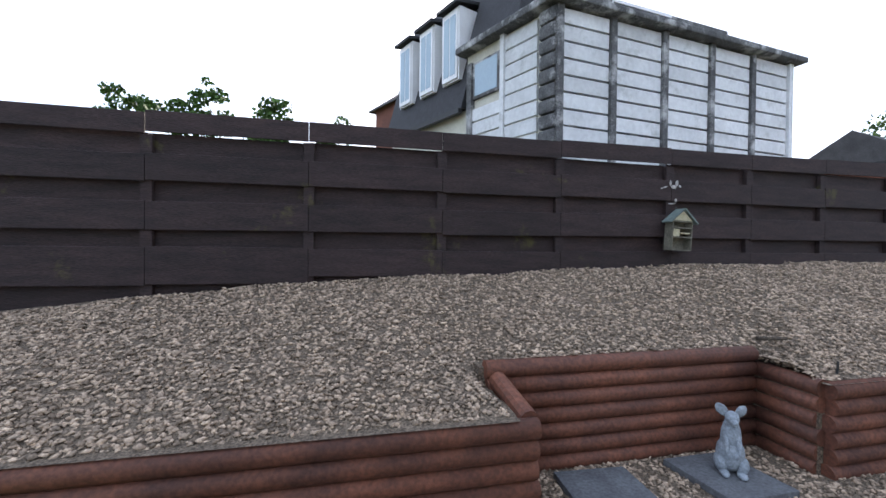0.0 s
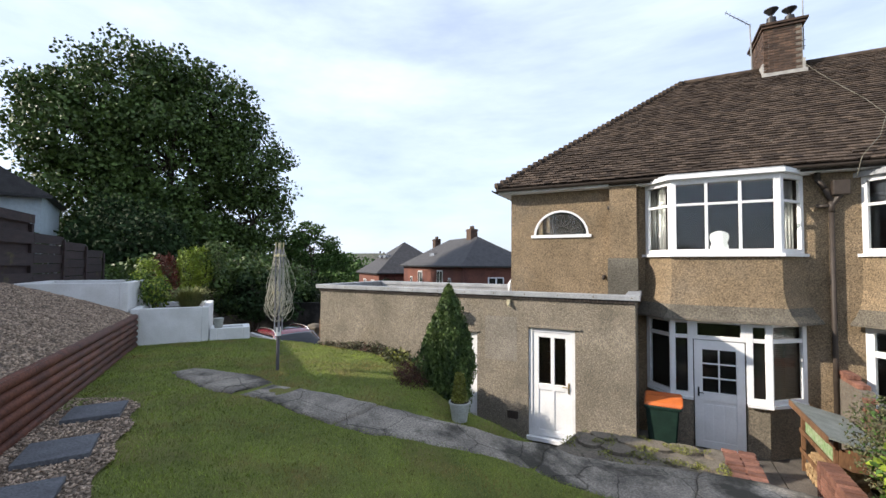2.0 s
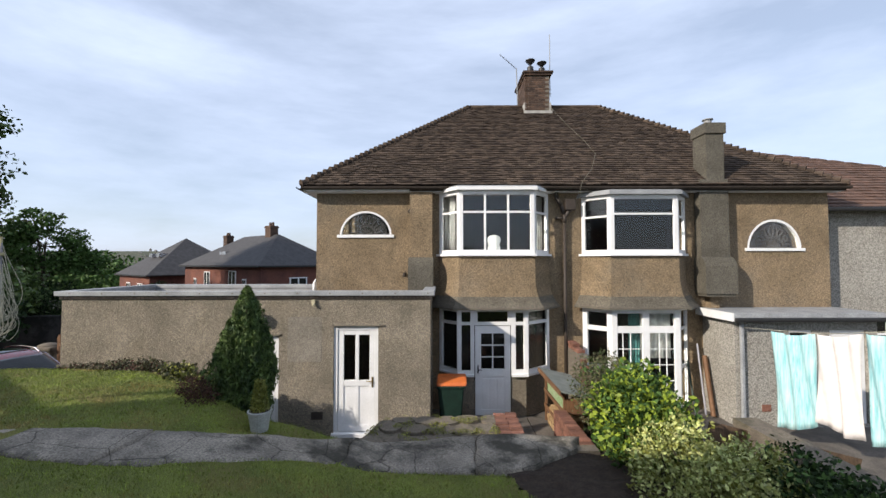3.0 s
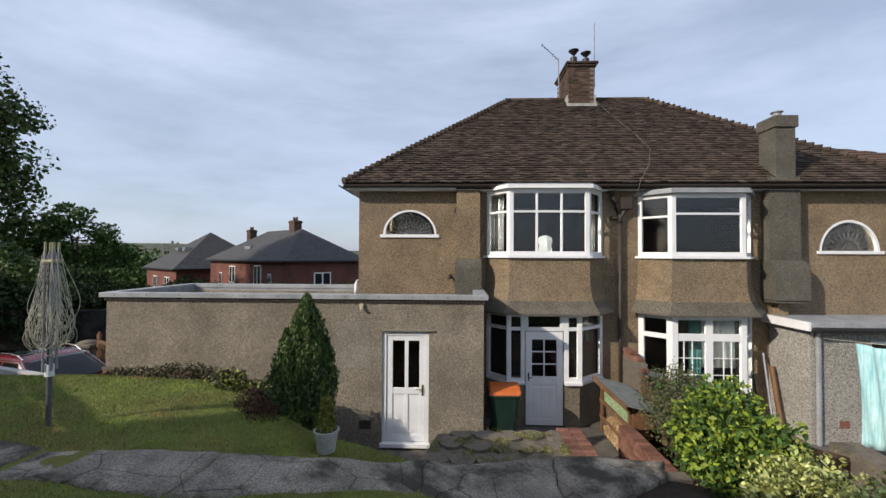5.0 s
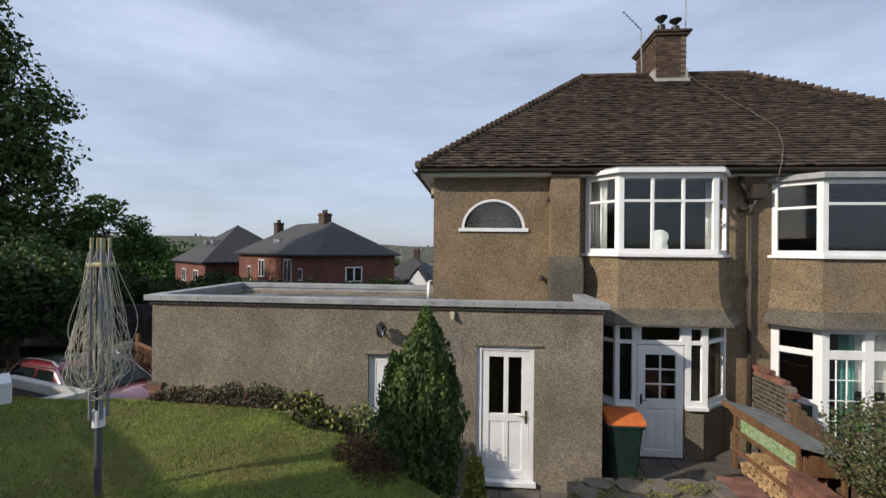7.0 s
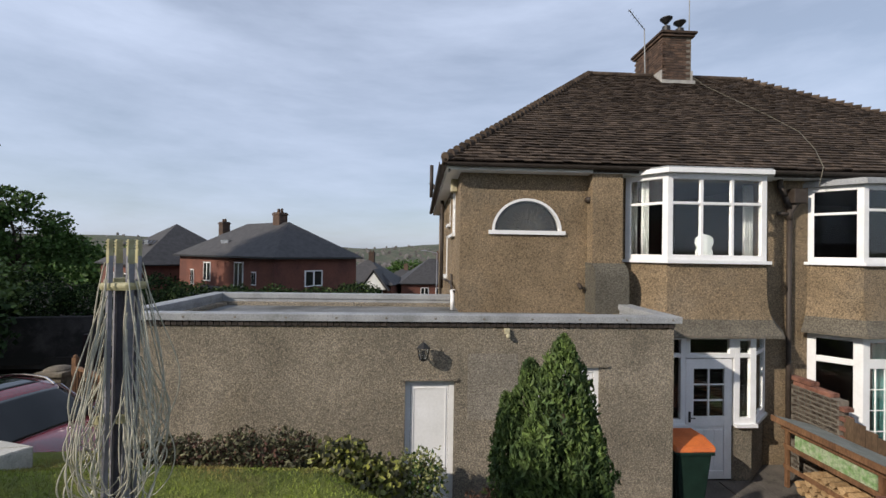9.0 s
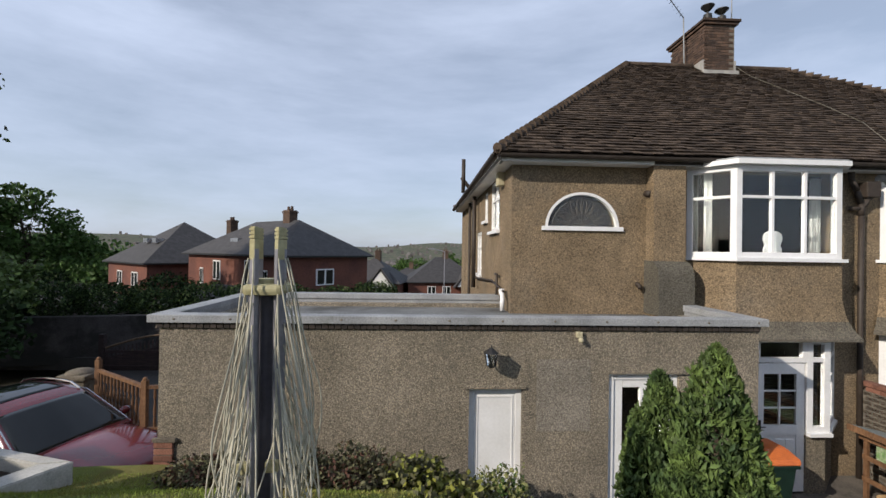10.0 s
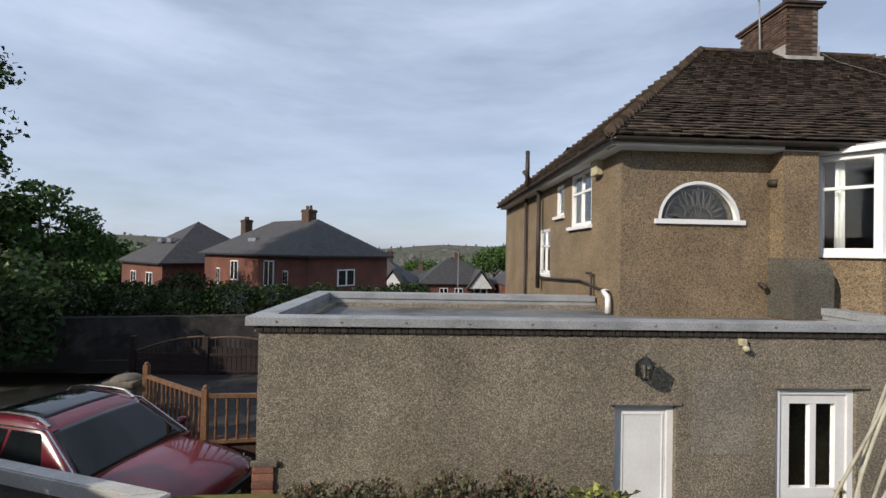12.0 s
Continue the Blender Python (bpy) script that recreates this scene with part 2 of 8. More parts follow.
def box(bm, x0, x1, y0, y1, z0, z1, m=None, bevel=0.0):
    """A box, in the frame m, with edges rounded by a bevel."""
    r = bmesh.ops.create_cube(bm, size=1.0)
    vs = r["verts"]
    bmesh.ops.transform(bm, verts=vs, matrix=Matrix.Translation(((x0 + x1) / 2, (y0 + y1) / 2, (z0 + z1) / 2)) @ Matrix.Diagonal((abs(x1 - x0), abs(y1 - y0), abs(z1 - z0), 1)))
    if bevel:
        es = list({e for v in vs for e in v.link_edges})
        vs = list({v for f in bmesh.ops.bevel(bm, geom=es, offset=bevel, segments=2, affect="EDGES", profile=0.6)["faces"] for v in f.verts} | {v for v in vs if v.is_valid})
    if m is not None:
        bmesh.ops.transform(bm, verts=vs, matrix=m)
    return vs


def tube(bm, a, b, r0, r1=None, seg=8):
    """A round bar from a to b."""
    a, b = Vector(a), Vector(b)
    r = bmesh.ops.create_cone(bm, cap_ends=True, segments=seg, radius1=r0, radius2=r0 if r1 is None else r1, depth=(b - a).length)
    bmesh.ops.transform(bm, verts=r["verts"], matrix=Matrix.Translation((a + b) / 2) @ (b - a).to_track_quat("Z", "Y").to_matrix().to_4x4())
    return r["verts"]


def ball(bm, c, r, rot=(0, 0, 0), seg=12):
    q = bmesh.ops.create_uvsphere(bm, u_segments=seg, v_segments=max(6, seg // 2 + 2), radius=1.0)
    bmesh.ops.transform(bm, verts=q["verts"], matrix=pose(*c, *rot) @ Matrix.Diagonal((*r, 1)))
    return q["verts"]


def prism(bm, ring, d):
    """A solid from a flat ring of points pushed along d."""
    a = [bm.verts.new(p) for p in ring]
    b = [bm.verts.new(Vector(p) + Vector(d)) for p in ring]
    k = len(ring)
    fs = [bm.faces.new(a), bm.faces.new(b[::-1])] + [bm.faces.new((a[i], b[i], b[(i + 1) % k], a[(i + 1) % k])) for i in range(k)]
    bmesh.ops.recalc_face_normals(bm, faces=fs)
    return a + b


def mesh_of(name, bm, material, smooth=False):
    me = bpy.data.meshes.new(name)
    bm.normal_update()
    bm.to_mesh(me)
    bm.free()
    me.materials.append(material)
    if smooth:
        me.polygons.foreach_set("use_smooth", [True] * len(me.polygons))
    return me


def part(name, bm, material, parent=None, label="", smooth=False):
    ob = new(name, mesh_of(name, bm, material, smooth))
    if parent is not None:
        ob.parent = parent
    return tagged(ob, label)


def raw(name, verts, faces, material, parent=None, label="", smooth=False):
    me = bpy.data.meshes.new(name)
    me.from_pydata(verts, [], faces)
    me.materials.append(material)
    if smooth:
        me.polygons.foreach_set("use_smooth", [True] * len(me.polygons))
    ob = new(name, me)
    if parent is not None:
        ob.parent = parent
    return tagged(ob, label)


def thing(name, label, category, group="", kind="", at=(0, 0, 0)):
    ob = new(name)
    ob.location = at
    ob.empty_display_size = 0.1
    return tagged(ob, label, category, group, kind)


def one(name, bm, material, label, category, group="", kind="", smooth=False):
    return tagged(part(name, bm, material, None, "", smooth), label, category, group, kind)


def solid(*boxes, bevel=0.0, m=None):
    bm = bmesh.new()
    for b in boxes:
        box(bm, *b, m=m, bevel=bevel)
    return bm


def smoothstep(a, b, x):
    t = min(1, max(0, (x - a) / (b - a)))
    return t * t * (3 - 2 * t)


def lerp_list(pairs, x):
    return float(np.interp(x, [p[0] for p in pairs], [p[1] for p in pairs]))


PATH_Z = [(-6, 1.8), (-4, 1.8), (-2, 1.77), (-1, 1.66), (-0.3, 1.58), (0.3, 1.45), (1.3, 1.13), (1.7, 1.08), (4.2, 1.0), (7, 0.9)]


def lawn_z(x, y):
    """Height of the turf: level under the bank, falling away to the corner by the steps."""
    e = lerp_list(PATH_Z, x)
    k = smoothstep(-7.5, -4.2, y)
    return 1.79 * (1 - k) + e * k + 0.012 * math.sin(2.1 * x) * math.cos(1.7 * y)


def lawn_drop(x, y):
    """How far the turf falls towards the sunken strip along the garage wall."""
    return 0.6 * smoothstep(-2.0, -0.5, y) + 0.75 * smoothstep(-2.3, -1.3, y) * smoothstep(-2.4, -1.5, x) + 0.14 * smoothstep(-3.5, -3.2, y) * smoothstep(-0.7, -0.2, x)


def bulk(name, verts, faces, material, parent=None, label="", smooth=False):
    """A mesh from whole arrays: verts (n, 3), faces (m, 3) or (m, 4)."""
    me = bpy.data.meshes.new(name)
    verts, faces = np.ascontiguousarray(verts, np.float32), np.ascontiguousarray(faces, np.int32)
    m, c = faces.shape
    me.vertices.add(len(verts))
    me.vertices.foreach_set("co", verts.ravel())
    me.loops.add(m * c)
    me.loops.foreach_set("vertex_index", faces.ravel())
    me.polygons.add(m)
    me.polygons.foreach_set("loop_start", np.arange(0, m * c, c, dtype=np.int32))
    me.polygons.foreach_set("loop_total", np.full(m, c, np.int32))
    me.update(calc_edges=True)
    me.materials.append(material)
    if smooth:
        me.polygons.foreach_set("use_smooth", [True] * m)
    ob = new(name, me)
    if parent is not None:
        ob.parent = parent
    return tagged(ob, label)


def unit(v):
    return v / np.maximum(1e-9, np.linalg.norm(v, axis=1, keepdims=True))


def leaf_mesh(centres, size, rg, droop=0.0, slim=0.6, out=None):
    """Small pointed leaves, two triangles folded along the rib, at the given places."""
    k = len(centres)
    d = rg.normal(size=(k, 3))
    if out is not None:
        d = d * 0.8 + out
    d[:, 2] -= droop
    d = unit(d)
    w = unit(np.cross(d, rg.normal(size=(k, 3))))
    nrm = np.cross(d, w)
    s = size * rg.uniform(0.6, 1.25, (k, 1))
    a, b = centres - d * s * 0.5, centres + d * s * 0.5
    l, r = centres + w * s * slim * 0.5 + nrm * s * 0.12, centres - w * s * slim * 0.5 + nrm * s * 0.12
    v = np.stack([a, l, b, r], 1).reshape(-1, 3)
    i = np.arange(k)[:, None] * 4
    f = np.concatenate([i + np.array([[0, 1, 2]]), i + np.array([[0, 2, 3]])], 1).reshape(-1, 3)
    return v, f


def stone_mesh(centres, size, rg, flat=0.55):
    """Small broken stones: six-cornered lumps, each turned its own way."""
    k = len(centres)
    base = np.array([(1, 0, 0), (0, 1, 0), (-1, 0, 0), (0, -1, 0), (0, 0, 1), (0, 0, -1)], float)
    p = base[None] * rg.uniform(0.6, 1.3, (k, 6, 1)) + rg.normal(scale=0.16, size=(k, 6, 3))
    p *= np.stack([rg.uniform(0.7, 1.3, k), rg.uniform(0.6, 1.0, k), np.full(k, flat)], 1)[:, None]
    a = rg.uniform(0, 2 * np.pi, k)
    t = rg.normal(scale=0.35, size=k)
    c, s, ct, st = np.cos(a), np.sin(a), np.cos(t), np.sin(t)
    y = p[:, :, 1] * ct[:, None] - p[:, :, 2] * st[:, None]
    z = p[:, :, 1] * st[:, None] + p[:, :, 2] * ct[:, None]
    x = p[:, :, 0]
    p = np.stack([x * c[:, None] - y * s[:, None], x * s[:, None] + y * c[:, None], z], 2)
    p = p * (size * rg.uniform(0.55, 1.3, (k, 1, 1))) + centres[:, None]
    f0 = np.array([(0, 1, 4), (1, 2, 4), (2, 3, 4), (3, 0, 4), (1, 0, 5), (2, 1, 5), (3, 2, 5), (0, 3, 5)])
    return p.reshape(-1, 3), (np.arange(k)[:, None, None] * 6 + f0[None]).reshape(-1, 3)

# ---- ground ----
def far_z(x, y):
    """The land: level round the houses, dropping into a valley and rising to hills at the skyline."""
    d = math.hypot(x, y)
    z = -0.5 - 7 * smoothstep(18, 60, y) - 12 * smoothstep(60, 300, y)
    z += (60 + 14 * math.sin(x / 300) + 8 * math.sin(x / 110 + 1)) * smoothstep(600, 2200, d) * (1 if y > 0 else 0.6)
    z += 2.0 * smoothstep(-6, -13, y) * smoothstep(14, 4, abs(x))
    return z - (1.0 if -40 < x < 13 and -14 < y < 22 else 0)


axis = [s * v for s in (-1, 1) for v in (0, 2, 4, 6, 8, 9, 10, 12, 14, 17, 20, 25, 30, 38, 48, 60, 80, 110, 150, 220, 300, 420, 600, 850, 1200, 1700, 2400, 3200)]
axis = sorted(set(axis))
k = len(axis)
M_LAND = mat("distant_land", (0.075, 0.09, 0.045), (0.04, 0.05, 0.03), scale=0.02, fine=0.3, rough=1.0, bump=0, mix=0.4, third=(0.13, 0.11, 0.08), third_scale=0.05, third_at=(0.5, 0.6))
ground = raw("ground", [(x, y, far_z(x, y)) for y in axis for x in axis], [(j * k + i, j * k + i + 1, (j + 1) * k + i + 1, (j + 1) * k + i) for j in range(k - 1) for i in range(k - 1)], M_LAND)
tagged(ground, "rolling land with grass and roads down to the valley", "ground", kind="structure")

# lawn terrace with the sunken patio cut out of it
STEP = 0.08


def in_bed(x, y):
    """The bare flower bed between the turf and the boundary shrubs."""
    return x > 2.75 + 0.75 * (-3.4 - y) + 0.08 * math.sin(y * 7) and y > -6.5


def in_lawn(x, y):
    o, s = x * NX.x + y * NX.y, x * UX.x + y * UX.y
    if o > 6.75 or s > 3.1 + 2.0 * smoothstep(6.0, 4.0, o):
        return False
    if y > -0.25 or in_bed(x, y):
        return False
    if x > 4.6 + 0.25 * (-3 - y) if y < -3 else x > 4.2:
        return False
    if y > -2.75 and x > -0.62 or y > -1.25 and x > -1.85:
        return False
    return x > -6.6


verts, faces, index = [], [], {}
xs, ys = np.arange(-6.7, 7.0, STEP), np.arange(-11.5, -0.2, STEP)
for j, y in enumerate(ys):
    for i, x in enumerate(xs):
        index[i, j] = len(verts)
        verts.append((x, y, lawn_z(x, y) - lawn_drop(x, y) + 0.006 * noise.noise((x * 3, y * 3, 0))))
for j in range(len(ys) - 1):
    for i in range(len(xs) - 1):
        if in_lawn(xs[i] + STEP / 2, ys[j] + STEP / 2):
            faces.append((index[i, j], index[i + 1, j], index[i + 1, j + 1], index[i, j + 1]))
used = sorted({v for f in faces for v in f})
remap = {v: n for n, v in enumerate(used)}
lawn = raw("lawn", [verts[v] for v in used], [tuple(remap[v] for v in f) for f in faces], M_LAWN, smooth=True)
tagged(lawn, "mown green lawn with brownish dry patches", "lawn", kind="structure")

cells = [(x, y) for y in np.arange(-6.4, -2.75, 0.12) for x in np.arange(2.6, 5.6, 0.12) if in_bed(x + 0.1, y)]
vv = [(x + dx, y + dy, min(1.06, lawn_z(x + dx, y + dy)) - 0.03 + 0.05 * noise.noise(((x + dx) * 4, (y + dy) * 4, 7))) for x, y in cells for dx, dy in ((0, 0), (0.12, 0), (0.12, 0.12), (0, 0.12))]
tagged(raw("flower_bed", vv, [tuple(range(4 * i, 4 * i + 4)) for i in range(len(cells))], M_SOIL), "bare dark brown soil bed below the shrubs", "flower bed", kind="structure")

# earth bank under the terrace, closing its sides
bm = bmesh.new()
prism(bm, [(-4.9, -0.3, -0.6), (-1.9, -0.3, -0.6), (-1.9, -1.3, -0.6), (-0.66, -2.0, -0.6), (-0.66, -2.8, -0.6), (4.1, -2.8, -0.6), (7.5, -13, -0.6), (-1, -13, -0.6), (-6.9, -4.4, -0.6), (-5.0, -2.0, -0.6)], (0, 0, 1.45))
tagged(part("earth_bank", bm, M_SOIL), "dark soil bank under the lawn terrace", "soil", kind="structure")

# patio, drive and road
bm = solid((-5.0, 9.2, -3.0, 2.2, -0.4, -0.04))
tagged(part("patio_base", bm, M_PATIO), "worn dark patio ground by the house", "patio", kind="structure")
bm = solid((-13, -5.0, -1.6, 12, -0.9, -0.42))
tagged(part("driveway", bm, M_ASPHALT), "dark tarmac driveway beside the garage", "driveway", kind="structure")
bm = solid((-60, -9.6, 11, 60, -1.0, -0.55), (-60, 60, 12, 20, -1.0, -0.62))
tagged(part("road", bm, M_ASPHALT), "dark tarmac road beyond the drive", "road", kind="structure")


# ---- garage ----
def wall_with_holes(name, x0, x1, z0, z1, y, thick, holes, material, parent=None, label=""):
    """An upright wall along x with real rectangular openings (x0, x1, z0, z1)."""
    bm = bmesh.new()
    cx = sorted({x0, x1, *[v for h in holes for v in h[:2]]})
    cz = sorted({z0, z1, *[v for h in holes for v in h[2:4]]})
    for a, b in zip(cx, cx[1:]):
        run = None
        for c, d in zip(cz, cz[1:]):
            hole = any(h[0] - 1e-6 <= a and b <= h[1] + 1e-6 and h[2] - 1e-6 <= c and d <= h[3] + 1e-6 for h in holes)
            if hole:
                if run:
                    box(bm, a, b, y, y + thick, *run)
                run = None
            else:
                run = (run[0], d) if run else (c, d)
        if run:
            box(bm, a, b, y, y + thick, *run)
    bmesh.ops.remove_doubles(bm, verts=bm.verts[:], dist=1e-5)
    return part(name, bm, material, parent, label)


garage = thing("garage", "flat-roofed garage extension with grey-brown pebble-dash walls", "garage", kind="structure")
wall_with_holes("front_wall", -5.29, 1.88, -0.5, 2.68, 0.0, 0.25, [(0.0, 0.87, 0.06, 2.15), (-1.70, -1.06, -0.04, 1.97)], M_DASH_GREY, garage)
part("side_wall", solid((-5.29, -5.04, 0.25, 2.6, -0.5, 2.68)), M_DASH_GREY, garage)
part("side_wall", solid((1.63, 1.88, 0.25, 2.3, -0.2, 2.68)), M_DASH_GREY, garage)
part("back_wall", solid((-5.04, -0.86, 2.35, 2.6, -0.5, 2.68)), M_DASH_GREY, garage)
part("flat_roof", solid((-5.1, 1.7, 0.1, 2.45, 2.52, 2.62)), M_FELTROOF, garage, "grey felt flat roof with puddle stains")
part("coping", solid((-5.40, 1.96, -0.06, 0.14, 2.74, 2.83), bevel=0.008), M_LEAD, garage, "weathered lead-grey coping")
part("coping", solid((-5.40, -5.16, 0.14, 2.66, 2.74, 2.832), bevel=0.008), M_LEAD, garage)
part("coping", solid((-5.16, -0.9, 2.44, 2.66, 2.74, 2.831), bevel=0.008), M_LEAD, garage)
part("coping", solid((1.72, 1.96, 0.14, 1.6, 2.74, 2.832), bevel=0.008), M_LEAD, garage)
part("parapet", solid((-5.27, 1.86, 0.02, 0.12, 2.6, 2.745), (-5.27, -5.17, 0.12, 2.6, 2.6, 2.745), (-5.17, -0.88, 2.46, 2.58, 2.6, 2.745), (1.74, 1.86, 0.12, 1.6, 2.6, 2.745)), M_LEAD, garage)
part("fascia", solid((-5.33, 1.90, -0.012, 0.02, 2.672, 2.738), bevel=0.004), M_MORTAR, garage, "pale mortar joint under the coping")
bm = bmesh.new()
for i in range(12):
    ball(bm, (-5.1 + 0.63 * i, -0.060, 2.785), (0.016, 0.008, 0.013), seg=8)
part("coping_fixing", bm, M_MORTAR, garage, "pale fixing studs along the coping")

# ---- the pair of houses ----
EZ, RIDGE = 5.17, (3.05, 7.33, 5.73, 8.62)
house = thing("house", "brown pebble-dashed semi-detached house pair with a hipped tile roof", "house", kind="structure")
HY = 1.68
house_wall = wall_with_holes("wall", -0.86, 11.25, -0.4, 5.12, HY, 0.28, [(-0.36, 0.96, 3.99, 4.63), (2.0, 4.6, 0.0, 5.0), (5.42, 8.3, 0.0, 5.0), (9.28, 10.63, 3.66, 4.43)], M_DASH_HOUSE, house)


def side_wall_holes(x, holes):
    bm = bmesh.new()
    cy = sorted({1.96, 9.9, *[v for h in holes for v in h[:2]]})
    cz = sorted({-0.4, 5.12, *[v for h in holes for v in h[2:4]]})
    for a, b in zip(cy, cy[1:]):
        for c, d in zip(cz, cz[1:]):
            if not any(h[0] <= a and b <= h[1] and h[2] <= c and d <= h[3] for h in holes):
                box(bm, x, x + 0.28, a, b, c, d)
    return bm


part("wall", side_wall_holes(-0.86, [(2.75, 3.75, 4.02, 5.02), (4.15, 4.65, 4.3, 4.95), (5.05, 5.9, 3.05, 4.1)]), M_DASH_HOUSE, house)
part("wall", solid((10.97, 11.25, 1.96, 9.9, -0.4, 5.12), (-0.86, 11.25, 9.9, 10.18, -0.4, 5.12)), M_DASH_HOUSE, house)
# Floor, partition and ceiling take the dark colour that stands for room shade.
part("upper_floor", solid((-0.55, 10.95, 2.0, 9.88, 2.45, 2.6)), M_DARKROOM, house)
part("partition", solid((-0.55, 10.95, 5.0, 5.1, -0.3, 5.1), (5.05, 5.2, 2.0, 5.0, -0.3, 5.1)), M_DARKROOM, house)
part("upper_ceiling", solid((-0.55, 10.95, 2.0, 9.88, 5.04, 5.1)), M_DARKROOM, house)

# roof slopes with courses of tiles
ex0, ex1, ey0, ey1 = -1.157, 11.53, 1.42, 10.04


def roof_slope(name, a, b, c, d, parent, material, course=0.115, width=0.165, lift=0.036, singles=None):
    """A slope with eave a-b and ridge d-c, laid with overlapping tiles as real pieces in one mesh."""
    a, b, c, d = (Vector(p) for p in (a, b, c, d))
    vs, fs = [], []
    mid_e, mid_r = (a + b) / 2, (c + d) / 2
    along = (b - a).normalized()
    up = (mid_r - mid_e) - along * (mid_r - mid_e).dot(along)
    length = up.length
    up = up / length
    nrm = along.cross(up).normalized()
    if nrm.z < 0:
        nrm = -nrm
    rows = int(length / course)
    rg = np.random.default_rng(3)
    la, lb = (d - a).dot(along), (c - a).dot(along)
    full = (b - a).length
    shared = None
    turn = Matrix((along, up, nrm)).transposed().to_4x4()
    for r in range(rows):
        h = r * length / rows
        k0, k1 = h / length, min(1, (h + course * 1.25) / length)
        x0, x1 = la * k0, full + (lb - full) * k0
        y0, y1 = la * k1, full + (lb - full) * k1
        off = (r % 2) * width / 2
        nt = int((x1 - x0) / width) + 2
        for t in range(nt):
            u0 = max(x0, x0 - (x0 % width) + off + (t - 1) * width)
            u1 = min(x1, x0 - (x0 % width) + off + t * width - 0.010)
            if u1 - u0 < 0.02:
                continue
            j = rg.uniform(-0.008, 0.010)
            t0, t1 = h - 0.012 + rg.uniform(-0.006, 0.006), min(length, h + course * 1.25)
            if singles and u1 - u0 > width - 0.011 and r < singles[0] and singles[1] < u0 < singles[2]:
                if shared is None:
                    w, q = width - 0.010, course * 1.25
                    bm = bmesh.new()
                    prism(bm, [(0, 0, lift), (w, 0, lift), (w, q, 0.004), (0, q, 0.004)], (0, 0, -0.014))
                    bmesh.ops.recalc_face_normals(bm, faces=bm.faces[:])
                    shared = mesh_of("tile", bm, material)
                tile = new("tile", shared)
                tile.parent = parent
                tile.matrix_world = Matrix.Translation(a + along * u0 + up * t0 + nrm * j) @ turn
                continue
            n = len(vs)
            lo, hi = lift + j, 0.004
            for (uu, tt, ww) in ((u0, t0, lo), (u1, t0, lo), (min(u1, max(y1, y0)), t1, hi), (max(u0, min(y0, y1)), t1, hi), (u0, t0, lo - 0.03), (u1, t0, lo - 0.03)):
                vs.append(a + along * uu + up * tt + nrm * ww)
            fs += [(n, n + 1, n + 2, n + 3), (n + 4, n + 5, n + 1, n), (n + 4, n, n + 3), (n + 5, n + 2, n + 1)]
    ob = raw(name, vs, fs, material, parent)
    tagged(ob, kind="stuff")
    under = raw("roof_deck", [tuple(p - nrm * 0.02) for p in (a, b, c, d)] + [tuple(p - nrm * 0.08) for p in (a, b, c, d)], [(0, 1, 2, 3), (7, 6, 5, 4), (0, 4, 5, 1), (1, 5, 6, 2), (2, 6, 7, 3), (3, 7, 4, 0)], material, parent)
    return ob


roof = new("roof")
roof.parent = house
A0, B0, C0, D0 = (ex0, ey0, EZ), (ex1, ey0, EZ), (ex1, ey1, EZ), (ex0, ey1, EZ)
R0, R1 = (RIDGE[0], RIDGE[2], RIDGE[3]), (RIDGE[1], RIDGE[2], RIDGE[3])
roof_slope("roof_tiles", A0, B0, R1, R0, roof, M_TILE, singles=(13, 0.9, 4.7))
roof_slope("roof_tiles", D0, A0, R0, R0, roof, M_TILE)
roof_slope("roof_tiles", B0, C0, R1, R1, roof, M_TILE)
roof_slope("roof_tiles", C0, D0, R0, R1, roof, M_TILE, course=0.3, width=0.4)


def bonnet_line(a, b, pitch=0.17):
    """Bonnet tiles up a hip: each lifts at its lower lip and tucks under the next."""
    a, b = Vector(a), Vector(b)
    k = int((b - a).length / pitch)
    bm = bmesh.new()
    for i in range(k):
        p, q = a.lerp(b, i / k), a.lerp(b, (i + 1.5) / k)
        tube(bm, p + Vector((0, 0, 0.045)), q - Vector((0, 0, 0.02)), 0.085, 0.05, 9)
    return bm


def cap_line(a, b, pitch=0.3, r=0.062, name="ridge_tile"):
    """Half-round ridge tiles laid end to end, overlapping a little."""
    a, b = Vector(a), Vector(b)
    k = max(1, int((b - a).length / pitch))
    bm = bmesh.new()
    for i in range(k):
        p, q = a.lerp(b, i / k), a.lerp(b, (i + 1.06) / k)
        tube(bm, p, q, r, r * 0.97, 10)
    return bm


part("ridge_tiles", cap_line(R0, R1, r=0.08), M_TILE, roof)
for p, q in ((A0, R0), (B0, R1), (D0, R0), (C0, R1)):
    part("hip_tiles", bonnet_line(p, q), M_TILE, roof)
part("soffit", solid((-1.05, 11.42, 1.45, HY, 5.02, 5.06), (-1.09, -0.86, 1.68, 9.95, 5.02, 5.06)), M_UPVC, house)
part("fascia", solid((-1.08, 1.35, 1.425, 1.45, 5.03, 5.14), (-1.11, -1.085, 1.45, 9.98, 5.03, 5.14)), M_UPVC, house, "white fascia board")
part("fascia", solid((1.35, 11.45, 1.425, 1.45, 5.03, 5.14)), M_BROWNPIPE, house, "dark fascia board")

# ---- bank: gravel, logs, fence ----
def gap_to(s, o, s0, o0, s1, o1):
    """Plan distance from a point of the bank to a stretch of its walls."""
    a, b = Vector((s0, o0)), Vector((s1, o1))
    p = Vector((s, o))
    k = max(0.0, min(1.0, (p - a).dot(b - a) / (b - a).length_squared))
    return (p - a.lerp(b, k)).length


